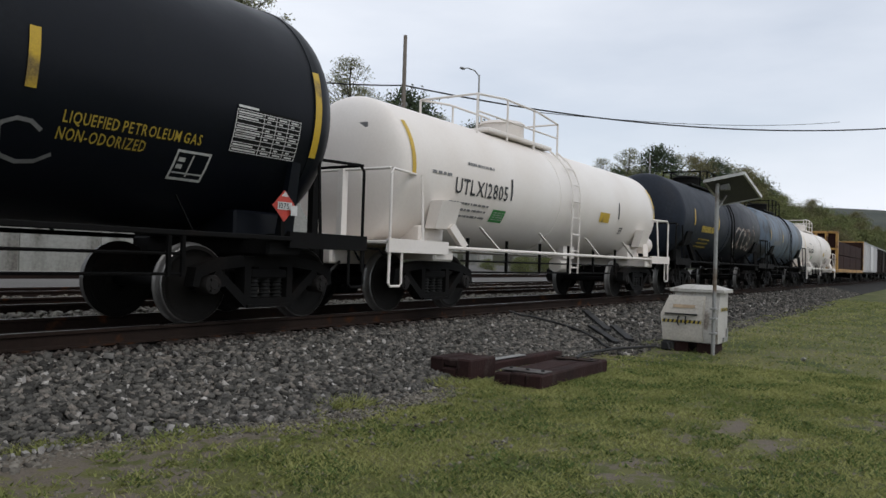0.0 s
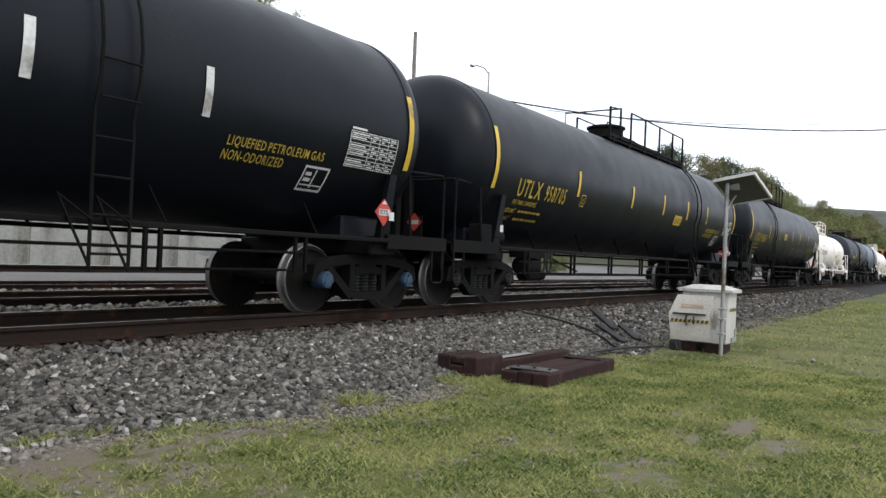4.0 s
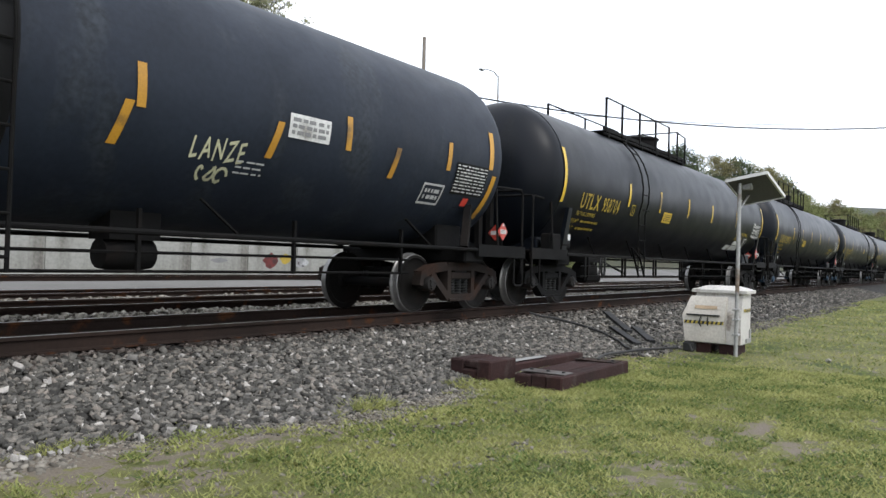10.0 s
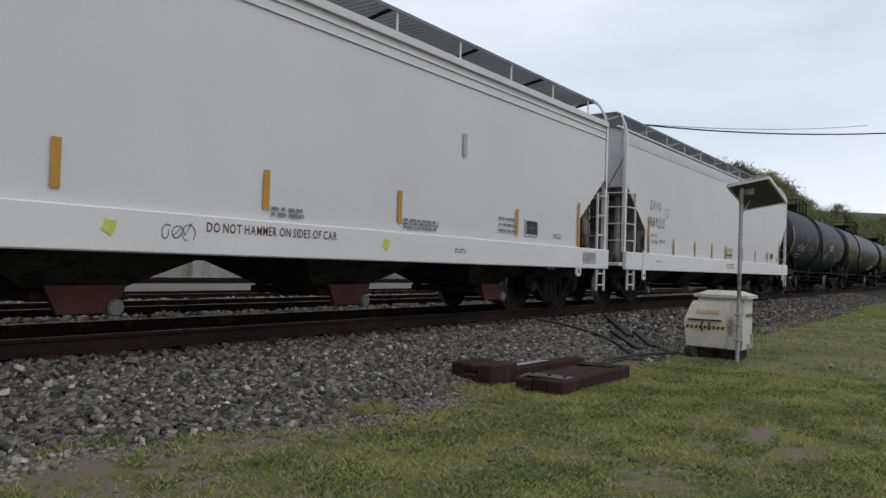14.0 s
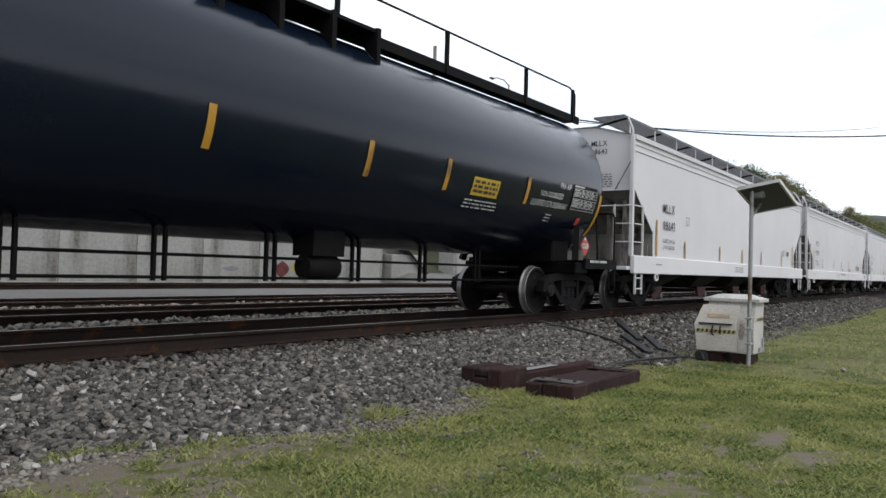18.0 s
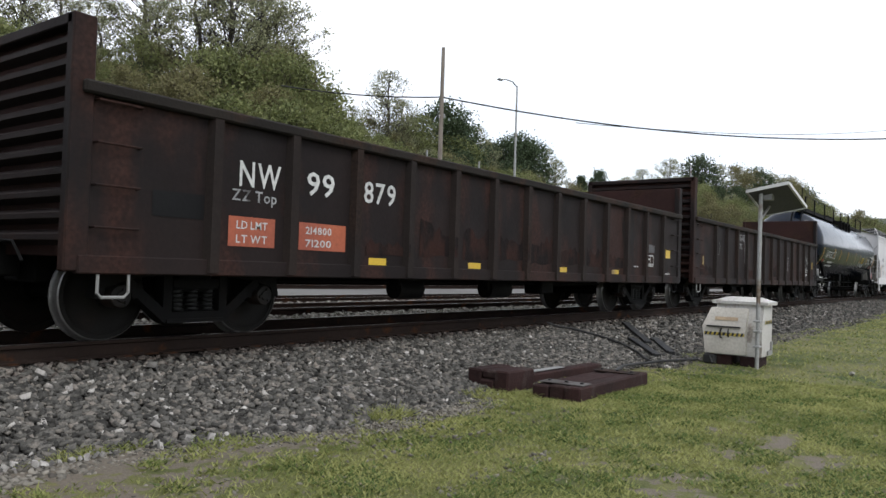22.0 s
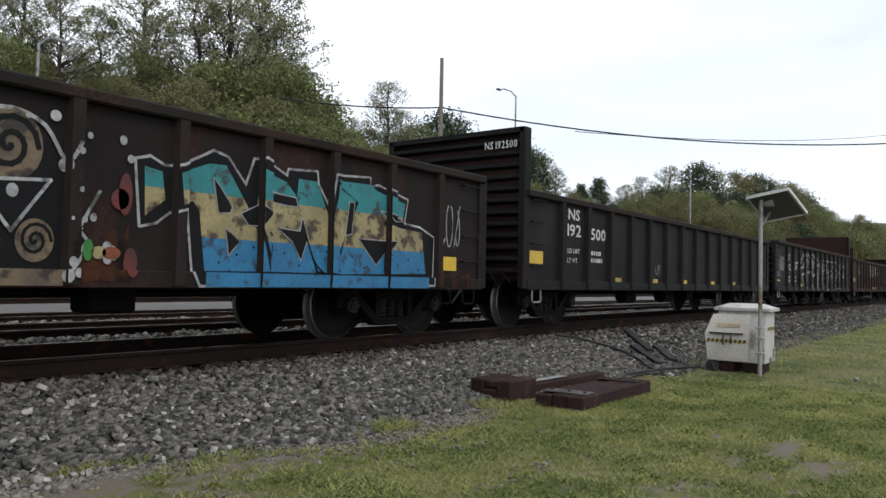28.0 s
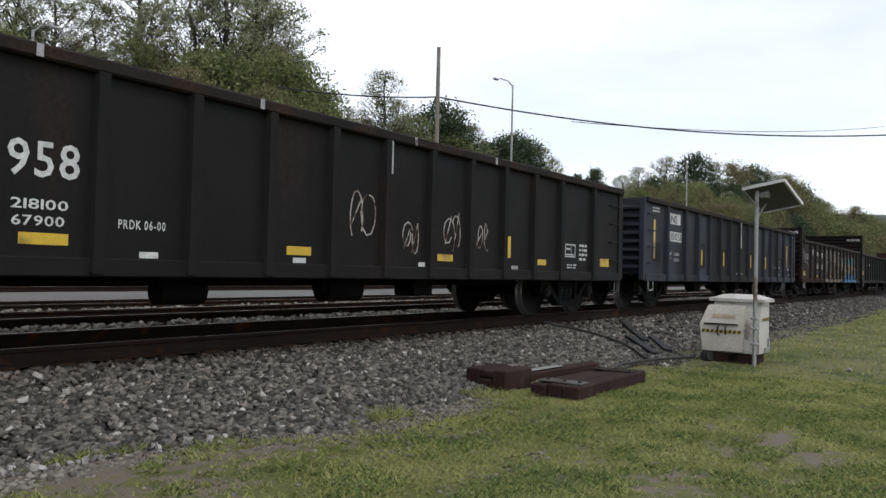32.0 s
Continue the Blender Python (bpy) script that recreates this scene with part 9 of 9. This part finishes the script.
# ---- the far side: bank, road, poles, hills ----
RIDGE_B = (0, 20, 43, 48, 52, 56, 60, 65, 70, 74, 78, 81, 84, 87)
RIDGE_S = (0.20, 0.20, 0.17, 0.135, 0.11, 0.10, 0.09, 0.07, 0.075, 0.075, 0.06, 0.045, 0.035, 0.03)     # how steeply the ridge is seen
RIDGE_R = (75, 75, 75, 80, 85, 95, 110, 150, 190, 210, 250, 320, 400, 700)                               # how far off it is


def bank_z(x, y):
    """Bank and hillside beyond the wall."""
    b, r = math.degrees(math.atan2(x, y)), math.hypot(x, y)
    far_r = np.interp(b, RIDGE_B, RIDGE_R)
    top = 0.81 + far_r * np.interp(b, RIDGE_B, RIDGE_S)
    foot = min(37 / math.cos(radians(min(b, 86))), far_r * 0.8) if b > -80 else 37
    k = min(1.0, max(0.0, (r - foot) / (far_r - foot)))
    h = 4.4 + (top - 4.4) * k * (1.6 - 0.6 * k)
    low = min(1.0, max(0.0, (x - 30) / 6)) * max(0.0, min(1.0, 1 - (y - 27) / 10))
    return float(h * (1 - 0.95 * low) + 1.0 * noise.noise((x * 0.06, y * 0.06, 1.0)) * min(1.0, k * 4))


tagged(new("hillside", grid_mesh("hillside", [-400, -200, -100] + list(np.arange(-60, 420, 6)) + [500, 700], [26.9, 28, 30, 32, 34, 36, 38, 40, 43, 46, 49, 52, 55, 58, 62, 66, 70, 75, 80, 86, 92, 100, 110, 125, 150, 200, 300], bank_z, WOODS)),
       "overgrown green hillside above the railway", "hillside", kind="structure")
tagged(new("far_hills", grid_mesh("far_hills", list(np.arange(300, 3000, 40)), list(np.arange(-900, 1500, 40)), lambda x, y: -2 + 76 * max(0.0, min(1.0, (x - 420) / 500)) * (0.75 + 0.35 * noise.noise((x * 0.003, y * 0.003, 6.0))) * (1.0 if y > -100 else max(0, 1 + (y + 100) / 500)) + 4 * noise.noise((x * 0.03, y * 0.03, 2.0)), FAR_WOODS)),
       "distant wooded hills", "hills", kind="structure")
tagged(part("road", Geo().box(-300, 300, 30.5, 36.5, 4.35, 4.45), ASPHALT), "asphalt road along the foot of the hill", "road", kind="structure")


def tree_mesh(seed, height, width, leaf_mat, leaf, clumps, per, low=0.3, tight=1.0, pointed=0.0):
    """A tapered trunk, limbs that rise to clumps of leaves spread through an uneven crown, and gaps between them."""
    r = random.Random(seed)
    nr = np.random.RandomState(seed)
    g = Geo()
    bend = [Vector((r.uniform(-0.03, 0.03) * height, r.uniform(-0.03, 0.03) * height, height * k / 5)) for k in range(6)]
    bend[0] = Vector((0, 0, -0.5))
    g.tube(bend, height * 0.020, 7, height * 0.004)
    spots, size = [], []
    for k in range(clumps):
        z = low + (1 - low) * (k + r.random()) / clumps
        f = (z - low) / (1 - low)
        wide = width / 2 * ((1 - f) ** 0.8 + 0.04 if pointed else math.sin(math.pi * min(1.0, 0.14 + 0.84 * f)) ** 0.55)
        a, d = r.uniform(0, 6.283), wide * math.sqrt(r.uniform(0.05, 1.0)) * r.uniform(0.8, 1.12)
        p = Vector((math.cos(a) * d, math.sin(a) * d, z * height))
        spots.append(p)
        size.append(r.uniform(0.6, 1.3))
        root_z = max(0.12, z - (0.02 if pointed else 0.10 + 0.25 * d / height)) * height
        i = min(4, int(root_z / height * 5))
        root = bend[i].lerp(bend[i + 1], root_z / height * 5 - i)
        mid = root.lerp(p, 0.5) + Vector((0, 0, -0.06 * d)) if not pointed else root.lerp(p, 0.5)
        g.tube([root, mid, p], max(0.012, height * 0.0055 * (1.1 - f)), 4, 0.008)
        for _ in range(3):
            q = p + Vector((r.uniform(-1, 1), r.uniform(-1, 1), r.uniform(-0.4, 1))) * (leaf * 4.5 * tight)
            g.tube([mid.lerp(p, 0.6), q], max(0.010, height * 0.002), 3, 0.006)
    t = np.repeat(np.array([tuple(p) for p in spots]), per, 0)
    k = np.repeat(np.array(size), per)[:, None]
    n = len(t)
    c = t + nr.normal(0, 1, (n, 3)) * np.array([3.2, 3.2, 2.2]) * leaf * tight * k
    u = nr.normal(0, 1, (n, 3))
    u /= np.linalg.norm(u, axis=1)[:, None]
    w = np.cross(u, nr.normal(0, 1, (n, 3)))
    w /= np.linalg.norm(w, axis=1)[:, None]
    s = leaf * nr.uniform(0.5, 1.2, (n, 1))
    v = np.stack([c - u * s, c + w * s * 0.6, c + u * s, c - w * s * 0.6], 1).reshape(-1, 3)
    return g.mesh("trunk", BARK), raw_mesh("crown", v, np.arange(4 * n).reshape(-1, 4), leaf_mat)


def tree_thing(meshes, label, name="tree"):
    ob = thing(name, label, name, "hillside trees")
    part("trunk", meshes[0], None, ob)
    part("crown", meshes[1], None, ob)
    return ob


KINDS = {
    "sparse": (tree_mesh(1, 13.0, 9.5, LEAF_SPRING, 0.115, 170, 42, 0.28), "tall spreading tree with sparse young leaves"),
    "sparse2": (tree_mesh(2, 12.0, 6.5, LEAF_SPRING, 0.115, 115, 40, 0.32), "tall slender tree with sparse young leaves"),
    "green": (tree_mesh(3, 9.0, 7.0, LEAF_GREEN, 0.12, 110, 90, 0.12, 1.5), "leafy fresh-green tree on the slope"),
    "green2": (tree_mesh(4, 8.0, 7.0, LEAF_OLIVE, 0.12, 105, 85, 0.10, 1.5), "olive-brown budding tree on the slope"),
    "dark": (tree_mesh(5, 7.0, 5.0, LEAF_DARK, 0.13, 95, 90, 0.10, 1.35), "dark round evergreen tree"),
    "bush": (tree_mesh(6, 4.5, 6.0, LEAF_GREEN, 0.10, 90, 100, 0.05, 1.6), "dense green leafy bush"),
    "conifer": (tree_mesh(7, 8.0, 6.4, LEAF_DARK, 0.15, 150, 50, 0.06, 0.9, 1.0), "dark pointed conifer on the hill"),
}
FIRST = {}


def plant(kind, x, y, z, scale, turn):
    m = pose(x, y, z, 0, 0, turn) @ Matrix.Scale(scale, 4)
    if kind not in FIRST:
        FIRST[kind] = tree_thing(*KINDS[kind], name="bush" if kind == "bush" else "tree")
        FIRST[kind].matrix_basis = m
    else:
        ob = copy_thing(FIRST[kind], pose(0, 0, 0))
        ob.matrix_basis = m


def at_bearing(deg, dist):
    a = radians(deg)
    return dist * math.sin(a), dist * math.cos(a)


TREE_TALL = {"sparse": 13.0, "sparse2": 12.0, "green": 9.0, "green2": 8.0, "dark": 7.0, "bush": 4.5, "conifer": 8.0}
rt = random.Random(77)


def reach(kind, b, share, slope):
    """A tree at a bearing, a share of the way to the ridge, grown until it shows at a slope."""
    r = share * float(np.interp(b, RIDGE_B, RIDGE_R))
    x, y = at_bearing(b, r)
    z = bank_z(x, y) - 0.4
    tall = max(2.0, 0.81 + slope * r - z)
    plant(kind, x, y, z, tall / TREE_TALL[kind], rt.uniform(0, 360))


for k in range(13):                                   # tall trees on the crest
    reach(("sparse", "sparse", "sparse2")[k % 3], 13.5 + 25.5 * k / 12 + rt.uniform(-0.6, 0.6), rt.uniform(0.80, 1.0), rt.uniform(0.31, 0.42))
for b, s in ((39.2, 0.36), (40.4, 0.33), (41.7, 0.285), (43.0, 0.240), (44.5, 0.222), (46.2, 0.212), (48.8, 0.262), (49.9, 0.225)):
    reach("sparse2", b, 0.95, s)
for k in range(56):                                   # green slope below them
    reach(rt.choice(("green", "green2", "green2", "bush", "dark")), 13 + 31 * k / 55 + rt.uniform(-1, 1), rt.uniform(0.68, 0.92), rt.uniform(0.20, 0.272))
for b, s in ((40.2, 0.280), (41.1, 0.265), (42.0, 0.250), (43.2, 0.232)):
    reach("green2", b, 0.88, s)
for x, y, k in ((46.5, 24.6, 0.24), (48.5, 25.2, 0.30), (50.5, 24.8, 0.26), (53.0, 25.4, 0.28), (44.0, 25.8, 0.20)):
    plant("bush", x, y, 0.05, k, 40 * x)
SKYLINE_B = (43, 45, 48, 51, 53.3, 55.5, 58.9, 62.4, 65, 68, 71, 74.4, 78, 79.8, 81.5, 83.7, 86)
SKYLINE_S = (0.24, 0.205, 0.20, 0.185, 0.19, 0.17, 0.165, 0.125, 0.115, 0.120, 0.135, 0.128, 0.118, 0.100, 0.091, 0.079, 0.063)
for b, kind, s in ((51, "green", 0.205), (53.2, "dark", 0.218), (54.2, "dark", 0.195), (55.4, "sparse", 0.192), (56.4, "sparse2", 0.175), (57.8, "dark", 0.172), (58.8, "dark", 0.180), (59.8, "dark", 0.172),
                   (60.8, "sparse", 0.165), (61.7, "sparse2", 0.150), (63.6, "conifer", 0.128), (64.9, "conifer", 0.135), (66.8, "sparse", 0.128), (68.0, "sparse2", 0.138), (69.9, "sparse", 0.150), (71.9, "dark", 0.150),
                   (73.2, "sparse", 0.142), (74.6, "green2", 0.139), (75.8, "dark", 0.134), (76.8, "sparse", 0.130), (77.8, "green2", 0.124), (78.8, "dark", 0.110), (79.8, "green", 0.096)):
    reach(kind, b, 0.97, s)
for k in range(130):                                  # woods that cover the slope and the crest
    b = 44 + 42 * k / 129 + rt.uniform(-0.4, 0.4)
    share = rt.choice((0.70, 0.80, 0.90, 1.0)) + rt.uniform(-0.04, 0.04)
    top = float(np.interp(b, SKYLINE_B, SKYLINE_S))
    low = float(np.interp(b, RIDGE_B, RIDGE_S))
    reach(rt.choice(("green", "green2", "green2", "bush", "dark", "sparse")) if b < 79 else rt.choice(("green", "green2", "bush")), b, share, low + (top - low) * (0.35 + 0.65 * (share - 0.66) / 0.38) * rt.uniform(0.8, 1.04))


def street_lamp(x, y, z, h, arm):
    lamp = thing("street_lamp", "tall grey steel street lamp with a curved arm", "street lamp", "street lamps")
    part("pole", Geo().tube([(x, y, z), (x, y, z + h)], 0.11, 10, 0.06), GALV, lamp)
    ax, ay = arm
    part("arm", Geo().tube([(x, y, z + h - 0.1), (x + ax * 0.3, y + ay * 0.3, z + h + 0.25), (x + ax * 0.75, y + ay * 0.75, z + h + 0.32), (x + ax, y + ay, z + h + 0.2)], 0.045, 8), GALV, lamp)
    part("lamp_head", Geo().box(x + ax - 0.35, x + ax + 0.1, y + ay - 0.12, y + ay + 0.14, z + h + 0.12, z + h + 0.26, 0.04), STEEL, lamp)


lx, ly = at_bearing(58.6, 57.6)
street_lamp(lx, ly, 4.4, 10.7, (-1.5, 0.5))
lx, ly = at_bearing(24.6, 40.0)
street_lamp(lx, ly, 4.4, 7.2, (0.9, -0.6))


def utility_pole(x, y, z, h):
    p = thing("utility_pole", "tall weathered wooden utility pole", "utility pole")
    part("pole", Geo().tube([(x, y, z), (x, y, z + h)], 0.17, 12, 0.12), POLE_WOOD, p)
    part("step_bolt", Geo().box(x - 0.22, x + 0.22, y - 0.03, y + 0.03, z + h - 2.4, z + h - 2.34).box(x - 0.25, x + 0.25, y - 0.03, y + 0.03, z + h - 4.6, z + h - 4.52), GALV, p)
    part("insulator", Geo().lathe([(0.0, 0.3), (0.06, 0.26), (0.08, 0.1), (0.05, 0.0)], "z", n=8, at=(x + 0.16, y - 0.12, z + h - 4.7)), STEEL, p)


px, py = at_bearing(52.9, 49.7)
utility_pole(px, py, 4.4, 11.2)


def cable(a, b, sag, r, label="black overhead cable sagging between poles"):
    pts = []
    for k in range(25):
        t = k / 24
        p = Vector(a).lerp(Vector(b), t)
        pts.append((p.x, p.y, p.z - 4 * sag * t * (1 - t)))
    tagged(part("cable", Geo().tube(pts, r, 6), RUBBER), label, "cable", "overhead cables")


cable((px, py, 0.81 + 0.231 * 49.7), (74.0, -2.0, 0.81 + 0.170 * 74.0), 1.75, 0.05)
cable((px, py, 0.81 + 0.231 * 49.7), (px - 6, py + 9, 0.81 + 0.236 * 51.0), 0.25, 0.045)
cable((66.0, 33.5, 0.81 + 0.1995 * 74.0), (139.2, 15.1, 0.81 + 0.1776 * 140.0), 0.9, 0.035, "thin overhead wire crossing the sky")
# short posts and a green sign beyond the tracks
for b, dist, z0, h in ((51.9, 52, 4.4, 4.7), (55.9, 60, 4.4, 5.2), (71.4, 85, 4.0, 9.0)):
    x, y = at_bearing(b, dist)
    g = Geo().tube([(x, y, z0), (x, y, z0 + h)], 0.09, 8, 0.07)
    tagged(part("bollard_post", g, GALV), "pale slim post by the road", "post", "roadside posts")

# what shows low beyond the tracks to the right of the wall
slab = Geo().box(31.5, 75, 24.5, 25.2, -0.3, 0.02, 0.02)
tagged(part("concrete_kerb", slab, CONCRETE), "low pale concrete kerb at the yard's edge", "kerb", kind="structure")
for k, (x, w, h) in enumerate(((32.5, 3.2, 1.6), (38.5, 4.0, 2.0), (45, 2.2, 2.2), (51, 3.0, 1.7))):
    ob = thing("concrete_block", "big pale concrete block standing in the yard", "concrete block", "concrete blocks")
    part("block", Geo().box(x, x + w, 27.2, 28.4, -0.3, h, 0.05), CONCRETE, ob)
    part("lifting_eye", Geo().tube([(x + w / 2 - 0.1, 27.8, h - 0.02), (x + w / 2 - 0.08, 27.8, h + 0.1), (x + w / 2 + 0.08, 27.8, h + 0.1), (x + w / 2 + 0.1, 27.8, h - 0.02)], 0.015, 6), STEEL, ob)

# ---- what moves ----


def motions():
    """The train rolls by at a steady pace; its wheels turn with it."""
    drift = ((0, -0.98), (0.4, -0.72), (0.7, -0.66), (2.05, -0.66), (2.45, -0.31), (8.5, -0.30), (8.9, -0.02), (9.2, 0), (11.4, 0), (12, -0.17), (12.6, -0.05), (13, 0), (16.5, -0.05), (17, -0.08), (17.5, -0.16), (18.4, -0.24),
             (18.8, -0.02), (19.2, 0), (20.5, 0), (21, -0.07), (22, 0), (23, 0.04), (24, 0), (25, 0.05), (28, 0), (29, 0.05), (29.5, 0.22), (30, 0.20), (31, 0), (32, 0))     # how far it runs ahead of a steady pace
    times = [k / 4 for k in range(129)]
    ahead = np.interp(times, [a for a, b in drift], [b for a, b in drift])
    for car, q in MOVING:
        walk(car, [(t, pose(q + SPEED * t + float(d), TRACK_Y, 0)) for t, d in zip(times, ahead)])
    roll = -math.degrees(SPEED / WHEEL_R)
    for ws in WHEELSETS:
        x = ws.location.x
        walk(ws, [(k / 15, pose(x, 0, WHEEL_R, 0, -roll * k / 15, 0)) for k in range(481)])


motions()
